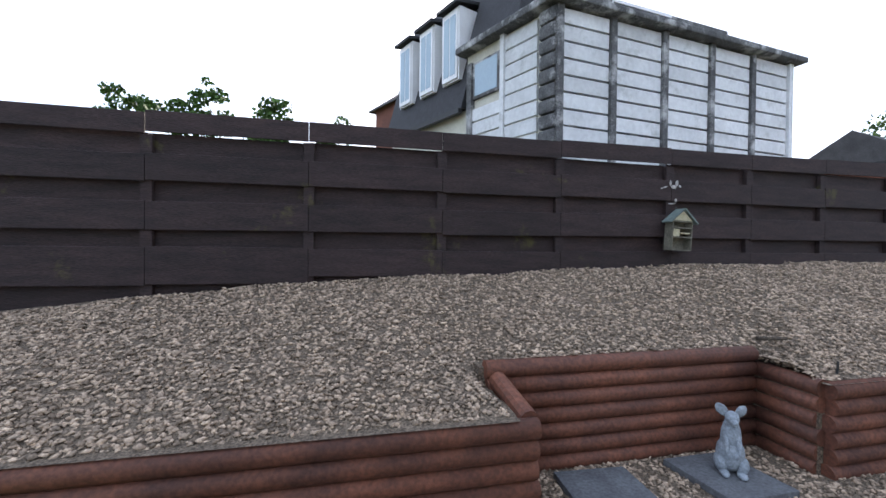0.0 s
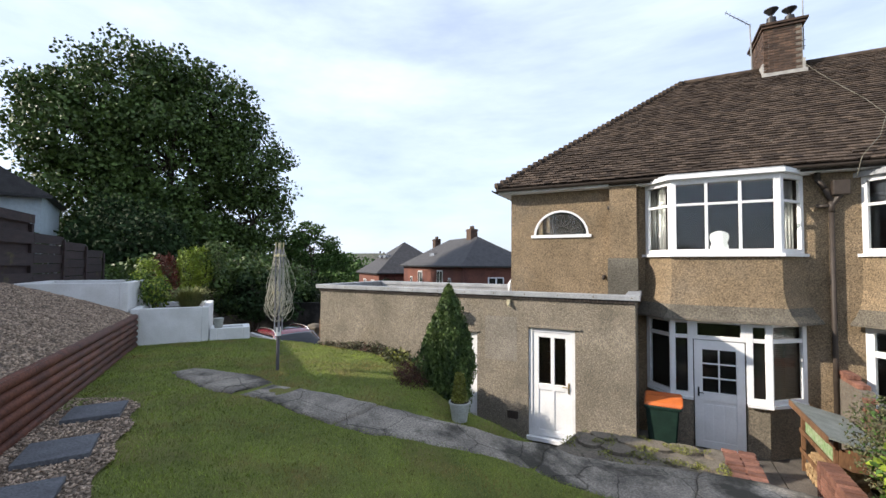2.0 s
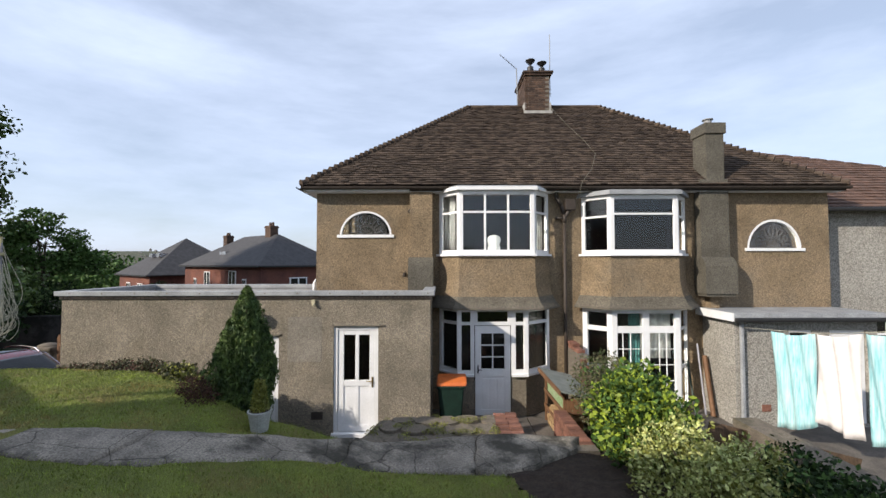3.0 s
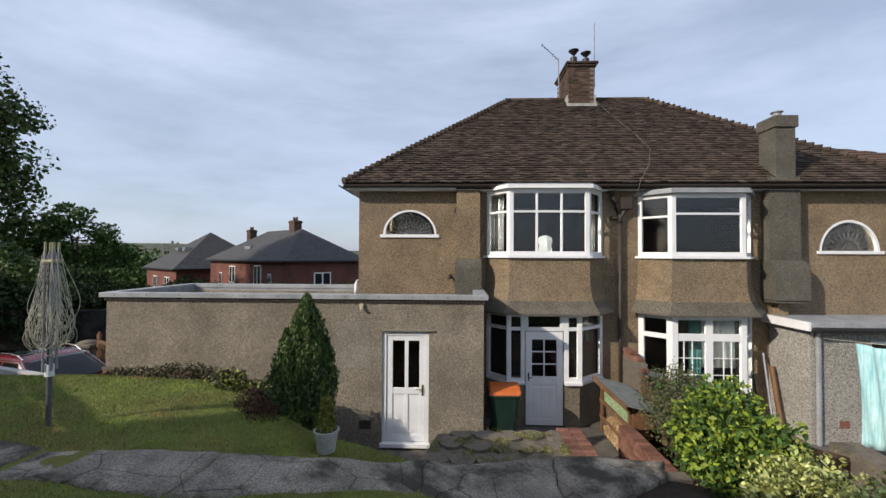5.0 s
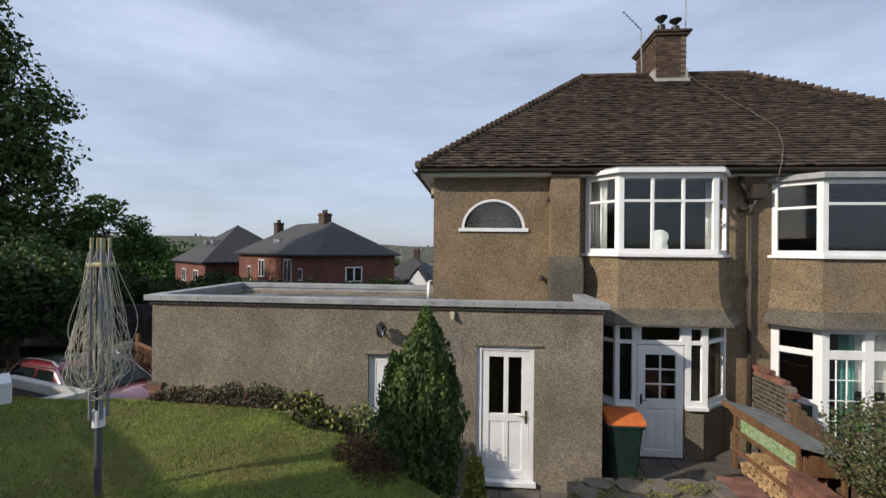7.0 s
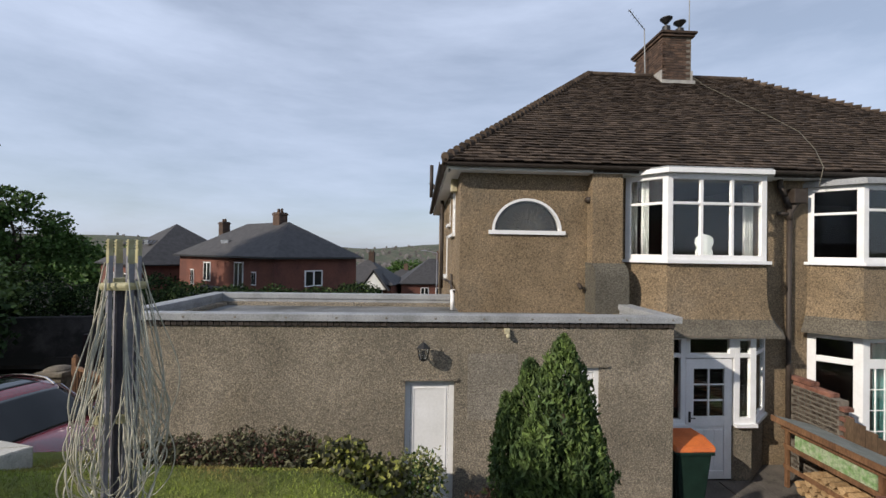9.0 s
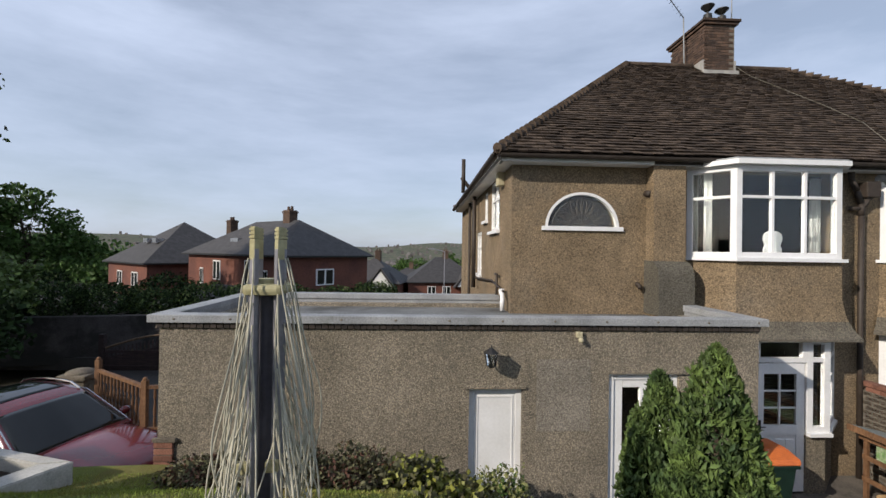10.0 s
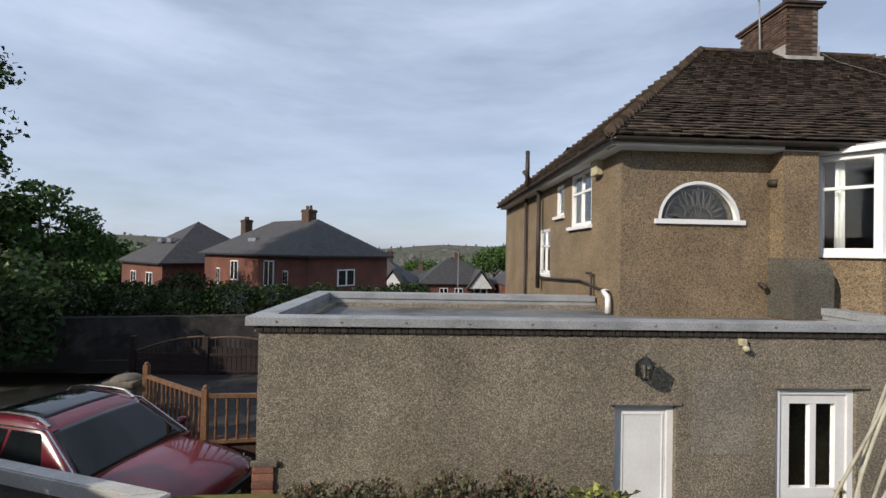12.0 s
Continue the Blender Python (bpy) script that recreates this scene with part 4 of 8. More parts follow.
def bay(pts, top_z, style, label):
    """A two-storey bay: plan points wall, front, front, wall."""
    b = new("bay")
    b.parent = house
    tagged(b, label)
    (l0, f0, f1, r0) = pts
    bm = bmesh.new()
    lv = [(2.62, 0.085), (2.74, 0.045), (2.95, 0.01), (3.52, 0.0)]
    for (z0, o0), (z1, o1) in zip(lv, lv[1:]):
        ring_prism(bm, pts, z0, z1, o0, o1)
    bmesh.ops.remove_doubles(bm, verts=bm.verts[:], dist=1e-4)
    bmesh.ops.recalc_face_normals(bm, faces=bm.faces[:])
    part("apron", bm, M_DASH_HOUSE, b, "pebble-dashed apron flaring out at its foot")
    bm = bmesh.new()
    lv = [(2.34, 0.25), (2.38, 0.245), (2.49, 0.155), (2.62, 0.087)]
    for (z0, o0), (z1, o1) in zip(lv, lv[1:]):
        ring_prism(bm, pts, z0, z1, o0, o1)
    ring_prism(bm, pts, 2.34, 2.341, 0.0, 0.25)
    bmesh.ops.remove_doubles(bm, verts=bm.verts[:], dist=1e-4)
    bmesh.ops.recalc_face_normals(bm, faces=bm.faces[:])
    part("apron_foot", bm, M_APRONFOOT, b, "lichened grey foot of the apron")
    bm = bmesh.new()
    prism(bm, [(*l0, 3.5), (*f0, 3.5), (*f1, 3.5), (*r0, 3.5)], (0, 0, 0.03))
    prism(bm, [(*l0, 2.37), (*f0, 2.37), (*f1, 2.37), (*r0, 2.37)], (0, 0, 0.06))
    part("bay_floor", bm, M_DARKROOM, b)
    bm = bmesh.new()
    s = 0.07
    prism(bm, [(l0[0] - s, l0[1], 3.525), (f0[0] - s * 0.5, f0[1] - s, 3.525), (f1[0] + s * 0.5, f1[1] - s, 3.525), (r0[0] + s, r0[1], 3.525)], (0, 0, 0.05))
    part("window_sill", bm, M_UPVC, b)
    bm = bmesh.new()
    s = 0.10
    prism(bm, [(l0[0] - s, l0[1], top_z), (f0[0] - s * 0.5, f0[1] - s, top_z), (f1[0] + s * 0.5, f1[1] - s, top_z), (r0[0] + s, r0[1], top_z)], (0, 0, 0.075))
    part("bay_fascia", bm, M_UPVC if style == 1 else M_LEAD, b)
    bm = bmesh.new()
    prism(bm, [(l0[0] - 0.06, l0[1], top_z + 0.075), (f0[0] - 0.04, f0[1] - 0.06, top_z + 0.075), (f1[0] + 0.04, f1[1] - 0.06, top_z + 0.075), (r0[0] + 0.06, r0[1], top_z + 0.075)], (0, 0, 0.03))
    part("bay_roof", bm, M_LEAD, b)
    h = top_z - 3.575
    fw = f1[0] - f0[0]
    sl, sr = math.dist(l0, f0), math.dist(f1, r0)
    t = h * 0.66
    # upper storey
    if style == 1:
        window(b, plane_m(f0, f1, 3.575), fw, h, (0.06 + (fw - 0.12) / 3, 0.06 + (fw - 0.12) * 2 / 3), ((0.06, fw - 0.06, t),), frame_w=0.09)
        window(b, plane_m(l0, f0, 3.575), sl, h, (), ((0.06, sl - 0.06, t),), frame_w=0.085)
        window(b, plane_m(f1, r0, 3.575), sr, h, (), ((0.06, sr - 0.06, t),), frame_w=0.085)
    else:
        window(b, plane_m(f0, f1, 3.575), fw, h, (), ((0.06, fw - 0.06, t + 0.02),), frame_w=0.09)
        window(b, plane_m(l0, f0, 3.575), sl, h, (), ((0.06, sl - 0.06, t - 0.03),), frame_w=0.085)
        window(b, plane_m(f1, r0, 3.575), sr, h, (), ((0.06, sr - 0.06, t - 0.03),), frame_w=0.085)
    # lower storey
    base, hi = (0.90, 2.36)
    h = hi - base
    if style == 1:
        dx0, dx1 = 2.82, 3.64
        f1 = (3.97, f1[1])
        sr = math.dist(f1, r0)
        window(b, plane_m((f0[0] - 0.05, f0[1]), (dx0, f0[1]), base), dx0 - f0[0] + 0.05, h, (), ((0.04, 0.5, 1.12),), frame_w=0.085, bar=0.07, blind=True)
        window(b, plane_m((dx1, f1[1]), (f1[0] + 0.05, f1[1]), base), f1[0] + 0.05 - dx1, h, (), ((0.04, f1[0] + 0.01 - dx1, 1.12),), frame_w=0.10, bar=0.07, blind=True)
        window(b, plane_m(l0, f0, base), sl, h, (), ((0.05, sl - 0.05, 1.12),), frame_w=0.09, bar=0.07, blind=False)
        window(b, plane_m(f1, r0, base), sr, h, (), ((0.05, sr - 0.05, 1.12),), frame_w=0.09, bar=0.07, blind=True)
        window(b, plane_m((dx0, f0[1]), (dx1, f0[1]), 1.98), dx1 - dx0, hi - 1.98, (), (), frame_w=0.075)
        for x0, x1 in ((f0[0], dx0), (dx1, f1[0])):
            part("plinth", solid((x0, x1, f0[1] + 0.03, f0[1] + 0.2, -0.04, 0.86)), M_DASH_GREY, b)
        for p, q in ((l0, f0), (f1, r0)):
            bm = bmesh.new()
            prism(bm, [(p[0], p[1] + 0.03, -0.04), (q[0], q[1] + 0.03, -0.04), (q[0], q[1] + 0.2, -0.04), (p[0], p[1] + 0.2, -0.04)], (0, 0, 0.9))
            part("plinth", bm, M_DASH_GREY, b)
        bm = bmesh.new()
        for p, q in ((l0, f0), (f1, r0)):
            prism(bm, [(p[0], p[1] - 0.05, 0.86), (q[0], q[1] - 0.06, 0.86), (q[0], q[1] + 0.1, 0.86), (p[0], p[1] + 0.1, 0.86)], (0, 0, 0.05))
        box(bm, f0[0] - 0.04, dx0 - 0.005, f0[1] - 0.06, f0[1] + 0.05, 0.861, 0.911)
        box(bm, dx1 + 0.005, f1[0] + 0.04, f0[1] - 0.06, f0[1] + 0.05, 0.861, 0.911)
        part("window_sill", bm, M_UPVC, b)
    else:
        h = 2.34
        base = 0.02
        mid = fw / 2
        window(b, plane_m(f0, f1, base), fw, h, (mid,), ((0.05, fw - 0.05, 1.86),), frame_w=0.12, bar=0.15)
        bm = bmesh.new()
        for x in (f0[0] + 0.25, f0[0] + 0.42, f0[0] + fw / 2 + 0.30, f0[0] + fw / 2 + 0.46):
            box(bm, x - 0.008, x + 0.008, f0[1] + 0.024, f0[1] + 0.042, 0.3, 1.85)
        for z in (0.75, 1.1, 1.45):
            box(bm, f0[0] + 0.09, f1[0] - 0.09, f0[1] + 0.0265, f0[1] + 0.0395, z - 0.008, z + 0.008)
        part("glazing_bar", bm, M_UPVC, b)
        window(b, plane_m(l0, f0, base), sl, h, (), ((0.06, sl - 0.06, 1.86), (0.06, sl - 0.06, 1.0)), frame_w=0.12, bar=0.1)
        window(b, plane_m(f1, r0, base), sr, h, (), ((0.06, sr - 0.06, 1.86), (0.06, sr - 0.06, 1.0)), frame_w=0.075)
    return b


BAY1 = ((2.04, HY), (2.49, 1.16), (4.18, 1.16), (4.62, HY))
BAY2 = ((5.40, HY), (5.88, 1.16), (7.40, 1.16), (7.86, HY))
bay(BAY1, 5.0, 1, "two-storey bay with white plastic windows and a flared apron")
bay(BAY2, 4.9, 2, "two-storey bay with large white plastic panes")
# wall cheeks either side of the bays where the opening is wider than the bay
part("wall_cheek", solid((1.98, 2.06, HY + 0.02, HY + 0.26, -0.3, 5.0), (4.585, 4.66, HY + 0.02, HY + 0.26, -0.3, 5.0), (5.36, 5.44, HY + 0.02, HY + 0.26, -0.3, 5.0)), M_DASH_HOUSE, house)
part("wall_fill", solid((7.82, 8.32, HY + 0.01, HY + 0.27, -0.3, 5.05)), M_DASH_HOUSE, house)


def panel_door(name, parent, label):
    d = new(name)
    d.parent = parent
    tagged(d, label)
    return d


# back door in the bay
bd = panel_door("door", house, "white half-glazed back door with six panes")
DX0, DX1, DZ1 = 2.84, 3.62, 1.965
bm = solid((DX0, DX0 + 0.13, 1.18, 1.225, 0.0, DZ1), (DX1 - 0.13, DX1, 1.18, 1.225, 0.0, DZ1), (DX0 + 0.13, DX1 - 0.13, 1.18, 1.225, 1.80, DZ1), (DX0 + 0.13, DX1 - 0.13, 1.18, 1.225, 0.86, 1.02), (DX0 + 0.13, DX1 - 0.13, 1.18, 1.225, 0.0, 0.13), (DX0 + 0.13, DX1 - 0.13, 1.195, 1.215, 0.12, 0.87), bevel=0.004)
part("door_leaf", bm, M_UPVC, bd)
bm = bmesh.new()
xm = (DX0 + DX1) / 2
box(bm, xm - 0.013, xm + 0.013, 1.188, 1.216, 1.0, 1.81)
for z in (1.28, 1.54):
    box(bm, DX0 + 0.12, DX1 - 0.12, 1.190, 1.214, z - 0.012, z + 0.012)
part("glazing_bar", bm, M_UPVC, bd)
for i in range(2):
    for j in range(3):
        pane = part("pane", solid((DX0 + 0.13 + i * 0.26, DX0 + 0.39 + i * 0.26, 1.20, 1.205, 1.02 + 0.26 * j, 1.28 + 0.26 * j)), M_GLASS, bd)
        pane.visible_shadow = False
bm = bmesh.new()
z = 1.03
while z < 1.8:
    box(bm, DX0 + 0.13, DX1 - 0.13, 1.25, 1.265, z, z + 0.016)
    z += 0.04
tagged(part("blind", bm, M_BLACK, bd), "dark slatted blind", kind="stuff")
for i in range(3):
    part("raised_panel", solid((DX0 + 0.16 + 0.165 * i, DX0 + 0.29 + 0.165 * i, 1.187, 1.20, 0.17, 0.80), bevel=0.005), M_UPVC, bd)
bm = bmesh.new()
box(bm, DX0 + 0.045, DX0 + 0.075, 1.165, 1.18, 0.93, 1.10)
tube(bm, (DX0 + 0.06, 1.155, 1.0), (DX0 + 0.14, 1.15, 1.0), 0.008)
part("handle", bm, M_BLACK, bd)

# garage door to the garden
gd = panel_door("door", garage, "white plastic door with two tall glass panes")
part("door_frame", solid((0.0, 0.075, 0.03, 0.12, 0.06, 2.14), (0.80, 0.87, 0.03, 0.12, 0.06, 2.14), (0.075, 0.80, 0.03, 0.12, 2.07, 2.14), (-0.03, 0.90, -0.06, 0.12, 0.03, 0.10), bevel=0.006), M_UPVC, gd)
part("door_leaf", solid((0.08, 0.19, 0.05, 0.11, 0.11, 2.065), (0.69, 0.795, 0.05, 0.11, 0.11, 2.065), (0.19, 0.69, 0.05, 0.11, 1.97, 2.065), (0.19, 0.69, 0.05, 0.11, 0.98, 1.09), (0.19, 0.69, 0.05, 0.11, 0.11, 0.23), (0.415, 0.485, 0.052, 0.108, 0.23, 0.98), (0.415, 0.485, 0.052, 0.108, 1.09, 1.97), bevel=0.006), M_UPVC, gd)
for x0, x1 in ((0.19, 0.415), (0.485, 0.69)):
    part("raised_panel", solid((x0, x1, 0.066, 0.09, 0.23, 0.98)), M_UPVC, gd)
    pane = part("pane", solid((x0, x1, 0.072, 0.08, 1.09, 1.97)), M_GLASS, gd)
    pane.visible_shadow = False
M_BRASS = mat("worn_brass", (0.55, 0.40, 0.16), (0.4, 0.28, 0.1), scale=20, fine=80, rough=0.35, metal=1.0, bump=0.1, mix=0.2)
bm = bmesh.new()
box(bm, 0.735, 0.765, 0.035, 0.05, 0.96, 1.16, bevel=0.004)
tube(bm, (0.75, 0.03, 1.08), (0.75, 0.0, 1.08), 0.008)
tube(bm, (0.75, 0.0, 1.08), (0.64, 0.0, 1.085), 0.009)
part("handle", bm, M_BRASS, gd, "brass lever handle")
part("lintel", solid((-0.02, 0.98, -0.035, 0.02, 2.15, 2.195), bevel=0.01), M_DASH_GREY, garage)
# white side door
wd = panel_door("door", garage, "plain white door behind the shrubs")
part("door_frame", solid((-1.70, -1.63, 0.05, 0.13, -0.04, 1.965), (-1.13, -1.06, 0.05, 0.13, -0.04, 1.965), (-1.63, -1.13, 0.05, 0.13, 1.90, 1.965), bevel=0.005), M_UPVC, wd)
part("door_leaf", solid((-1.625, -1.135, 0.07, 0.11, 0.0, 1.895)), M_UPVC, wd)
part("moulding", solid((-1.60, -1.585, 0.062, 0.072, 0.05, 1.86), (-1.175, -1.16, 0.062, 0.072, 0.05, 1.86), (-1.585, -1.175, 0.062, 0.072, 1.845, 1.86), bevel=0.003), M_UPVC, wd)
part("lintel", solid((-1.78, -1.02, -0.03, 0.02, 1.972, 2.005), bevel=0.008), M_DASH_GREY, garage)
# repair patch of newer render
part("render_patch", solid((-0.89, -0.23, -0.006, 0.01, 1.46, 2.325), bevel=0.004), M_DASH_PATCH, garage, "square patch of paler render")
part("vent", solid((-0.42, -0.2, -0.012, 0.01, 0.36, 0.50)), M_BROWNPIPE, garage, "brown air brick")

# lantern and sensor
lantern = thing("wall_lantern", "black metal wall lantern with a glass body above the white door", "wall lamp", at=(-1.47, 0, 2.37))
bm = bmesh.new()
box(bm, -1.50, -1.44, -0.02, 0.0, 2.27, 2.40, bevel=0.006)
tube(bm, (-1.47, -0.02, 2.30), (-1.47, -0.10, 2.25), 0.012)
tube(bm, (-1.47, -0.10, 2.25), (-1.47, -0.16, 2.27), 0.012)
put(lantern, part("bracket", bm, M_BLACK))
bm = bmesh.new()
vs = bmesh.ops.create_cone(bm, cap_ends=True, segments=6, radius1=0.05, radius2=0.075, depth=0.15)["verts"]
bmesh.ops.transform(bm, verts=vs, matrix=Matrix.Translation((-1.47, -0.16, 2.36)))
put(lantern, part("glass_body", bm, M_GLASS))
bm = bmesh.new()
for i in range(6):
    a = i * math.pi / 3
    tube(bm, (-1.47 + 0.05 * math.cos(a), -0.16 + 0.05 * math.sin(a), 2.285), (-1.47 + 0.076 * math.cos(a), -0.16 + 0.076 * math.sin(a), 2.435), 0.006, None, 6)
vs = bmesh.ops.create_cone(bm, cap_ends=True, segments=6, radius1=0.095, radius2=0.02, depth=0.06)["verts"]
bmesh.ops.transform(bm, verts=vs, matrix=Matrix.Translation((-1.47, -0.16, 2.465)))
tube(bm, (-1.47, -0.16, 2.27), (-1.47, -0.16, 2.29), 0.03, 0.05, 6)
tube(bm, (-1.47, -0.16, 2.49), (-1.47, -0.16, 2.53), 0.012, 0.004, 6)
put(lantern, part("cage", bm, M_BLACK))
sensor = thing("motion_sensor", "small cream motion sensor on the garage wall", "sensor", at=(-0.385, 0, 2.59))
put(sensor, part("mount", solid((-0.42, -0.35, -0.05, 0.0, 2.59, 2.66), bevel=0.01), M_CREAM))
bm = bmesh.new()
ball(bm, (-0.375, -0.06, 2.565), (0.033, 0.035, 0.033))
put(sensor, part("head", bm, M_CREAM, smooth=True))

# fanlight window
CX, CZ, RX, RZ = 0.30, 4.03, 0.61, 0.57


def arch_surround(cx, cz, rx, rz, x0, x1, z0, z1):
    """Wall that fills a square opening down to the curve of a half-round window."""
    bm = bmesh.new()
    pts = [(cx + rx * math.cos(a), cz + rz * math.sin(a)) for a in np.linspace(0, math.pi, 33)]
    for i in range(32):
        (ax, az), (bx, bz) = pts[i], pts[i + 1]
        q = [bm.verts.new((x, y, z)) for y in (HY + 0.001, HY + 0.25) for x, z in ((ax, az), (bx, bz), (bx, z1), (ax, z1))]
        for f in ((0, 1, 2, 3), (7, 6, 5, 4), (0, 4, 5, 1), (2, 6, 7, 3)):
            bm.faces.new([q[n] for n in f])
    box(bm, x0, cx - rx, HY + 0.001, HY + 0.25, z0, z1)
    box(bm, cx + rx, x1, HY + 0.001, HY + 0.25, z0, z1)
    bmesh.ops.recalc_face_normals(bm, faces=bm.faces[:])
    part("arch_surround", bm, M_DASH_HOUSE, house)


arch_surround(CX, CZ, RX, RZ, -0.36, 0.96, 3.99, 4.631)
arch_surround(9.955, 3.70, 0.64, 0.69, 9.28, 10.63, 3.66, 4.431)
M_LEADLINE = mat("lead_came", (0.24, 0.23, 0.21), (0.15, 0.145, 0.14), scale=20, fine=80, rough=0.6, bump=0.2, mix=0.2)


def fanlight(cx, cz, rx, rz, y, name, label, bold):
    w = new(name)
    w.parent = house
    tagged(w, label)
    bm = bmesh.new()
    n = 28
    for i in range(n):
        a0, a1 = math.pi * i / n, math.pi * (i + 1) / n
        q = []
        for yy in (y - 0.02, y + 0.06):
            for a, k in ((a0, 1.0), (a1, 1.0), (a1, 0.925), (a0, 0.925)):
                q.append(bm.verts.new((cx + rx * k * math.cos(a), yy, cz + rz * k * math.sin(a))))
        for f in ((0, 1, 2, 3), (7, 6, 5, 4), (0, 4, 5, 1), (2, 6, 7, 3)):
            bm.faces.new([q[v] for v in f])
    bmesh.ops.recalc_face_normals(bm, faces=bm.faces[:])
    part("window_frame", bm, M_UPVC, w)
    part("window_sill", solid((cx - rx - 0.06, cx + rx + 0.06, y - 0.06, y + 0.1, cz - 0.06, cz + 0.01), bevel=0.006), M_UPVC, w)
    bm = bmesh.new()
    ring = [(cx + rx * 0.935 * math.cos(a), y + 0.02, cz + rz * 0.935 * math.sin(a)) for a in np.linspace(0, math.pi, 25)]
    prism(bm, ring, (0, 0.006, 0))
    pane = part("pane", bm, M_GLASS, w, "leaded glass")
    pane.visible_shadow = False
    bm = bmesh.new()
    r = 0.004

    def at(k, a):
        return (cx + rx * k * math.cos(a), y + 0.012, cz + rz * k * math.sin(a))
    # rays, long petals between them and scallops round the rim
    for i in range(1, 12):
        a = math.pi * i / 12
        tube(bm, at(0.10 if i % 2 else 0.05, a), at(0.92 if i % 2 == 0 else 0.62, a), r, None, 5)
    for i in range(12):
        a0 = math.pi * (i + 0.5) / 12
        pts = [at(k, a0 + s * w) for k, w, s in ((0.36, 0.0, 1), (0.48, 0.075, 1), (0.62, 0.085, 1), (0.74, 0.05, 1), (0.80, 0.0, 1), (0.74, 0.05, -1), (0.62, 0.085, -1), (0.48, 0.075, -1), (0.36, 0.0, 1))]
        for u, v in zip(pts, pts[1:]):
            tube(bm, u, v, r, None, 4)
    for k in (0.22, 0.36, 0.80):
        p = [at(k, a) for a in np.linspace(0, math.pi, 25)]
        for u, v in zip(p, p[1:]):
            tube(bm, u, v, r, None, 4)
    part("lead_lines", bm, M_LEADLINE if not bold else M_UPVC, w)
    return w


fanlight(CX, CZ, RX, RZ, HY + 0.02, "window", "half-round leaded fanlight window in a white frame", False)
fanlight(9.955, 3.70, 0.64, 0.69, HY + 0.02, "window", "half-round fanlight window with faint spokes", False)

# side windows of the house


def side_window(y0, y1, z0, z1, xs, zs):
    m = Matrix(((0, 1, 0, -0.84), (-1, 0, 0, y1), (0, 0, 1, z0), (0, 0, 0, 1)))
    window(house, m, y1 - y0, z1 - z0, xs, zs, frame_w=0.07)
    part("window_sill", solid((-0.93, -0.80, y0 - 0.05, y1 + 0.05, z0 - 0.06, z0 + 0.005), bevel=0.006), M_UPVC, house)


side_window(2.75, 3.75, 4.02, 5.02, (0.5,), ((0.07, 0.93, 0.62),))
side_window(4.15, 4.65, 4.3, 4.95, (), ())
side_window(5.05, 5.9, 3.05, 4.1, (0.42,), ((0.07, 0.8, 0.65),))

# piers and stacks
def pier(x0, x1, top, material, label):
    bm = bmesh.new()
    prof = [(HY, 2.6), (HY - 0.40, 2.6), (HY - 0.40, 3.20), (HY - 0.36, 3.36), (HY - 0.24, 3.47), (HY - 0.22, top), (HY, top)]
    prism(bm, [(x0, y, z) for y, z in prof], (x1 - x0, 0, 0))
    return part("chimney_breast", bm, material, house, label)


M_RENDER_DARK = dash("dark_weathered_render", (0.17, 0.155, 0.125), (0.11, 0.10, 0.08), 80, (1.3, 1.3, 1.2), (0.10, 0.095, 0.08))
pier(1.36, 1.88, 5.03, M_DASH_HOUSE, "pebble-dashed chimney breast stepping out at its foot")
for x0, x1 in ((1.335, 1.905), (8.05, 8.77)):
    bm = bmesh.new()
    prof = [(HY, 2.66), (HY - 0.435, 2.66), (HY - 0.435, 3.20), (HY - 0.425, 3.30), (HY - 0.39, 3.39), (HY - 0.33, 3.46), (HY - 0.25, 3.50), (HY, 3.51)]
    prism(bm, [(x0, y, z) for y, z in prof], (x1 - x0, 0, 0))
    bmesh.ops.recalc_face_normals(bm, faces=bm.faces[:])
    part("chimney_breast_foot", bm, M_RENDER_DARK, house, "dark weathered foot with a rounded shoulder")
pier(8.08, 8.74, 5.3, M_RENDER_DARK, "dark rendered chimney breast")
part("wall_fill", solid((8.3, 8.5, 1.5, 1.7, -0.2, 2.62)), M_DASH_HOUSE, house)

stack = thing("chimney_stack", "dark rendered chimney stack with a metal flue", "chimney", kind="structure", at=(8.45, 1.8, 5.2))
put(stack, part("shaft", solid((8.30, 8.73, 1.55, 2.05, 5.1, 6.42), bevel=0.015), M_RENDER_DARK))
put(stack, part("cap", solid((8.27, 8.77, 1.51, 2.09, 6.40, 6.66), bevel=0.02), M_RENDER_DARK))
bm = bmesh.new()
tube(bm, (8.52, 1.8, 6.65), (8.52, 1.8, 6.80), 0.09, 0.085, 14)
tube(bm, (8.52, 1.8, 6.80), (8.52, 1.8, 6.82), 0.12, 0.12, 14)
put(stack, part("flue", bm, M_LEAD))

M_MORTAR_LIGHT = mat("pale_flashing", (0.42, 0.41, 0.38), (0.3, 0.29, 0.27), scale=6, fine=50, rough=0.8, bump=0.3, mix=0.25)
chim = thing("chimney_stack", "sooty brown brick chimney stack with two terracotta pots", "chimney", kind="structure", at=(5.24, 5.9, 8.3))
put(chim, part("core", solid((4.855, 5.63, 5.305, 6.73, 7.7, 9.52)), M_MORTAR))
put(chim, part("flashing", solid((4.78, 5.70, 5.22, 5.34, 7.95, 8.33), (4.80, 4.88, 5.3, 5.75, 8.1, 8.62), (5.62, 5.68, 5.3, 5.75, 8.1, 8.62)), M_MORTAR_LIGHT, None, "pale mortar flashing"))
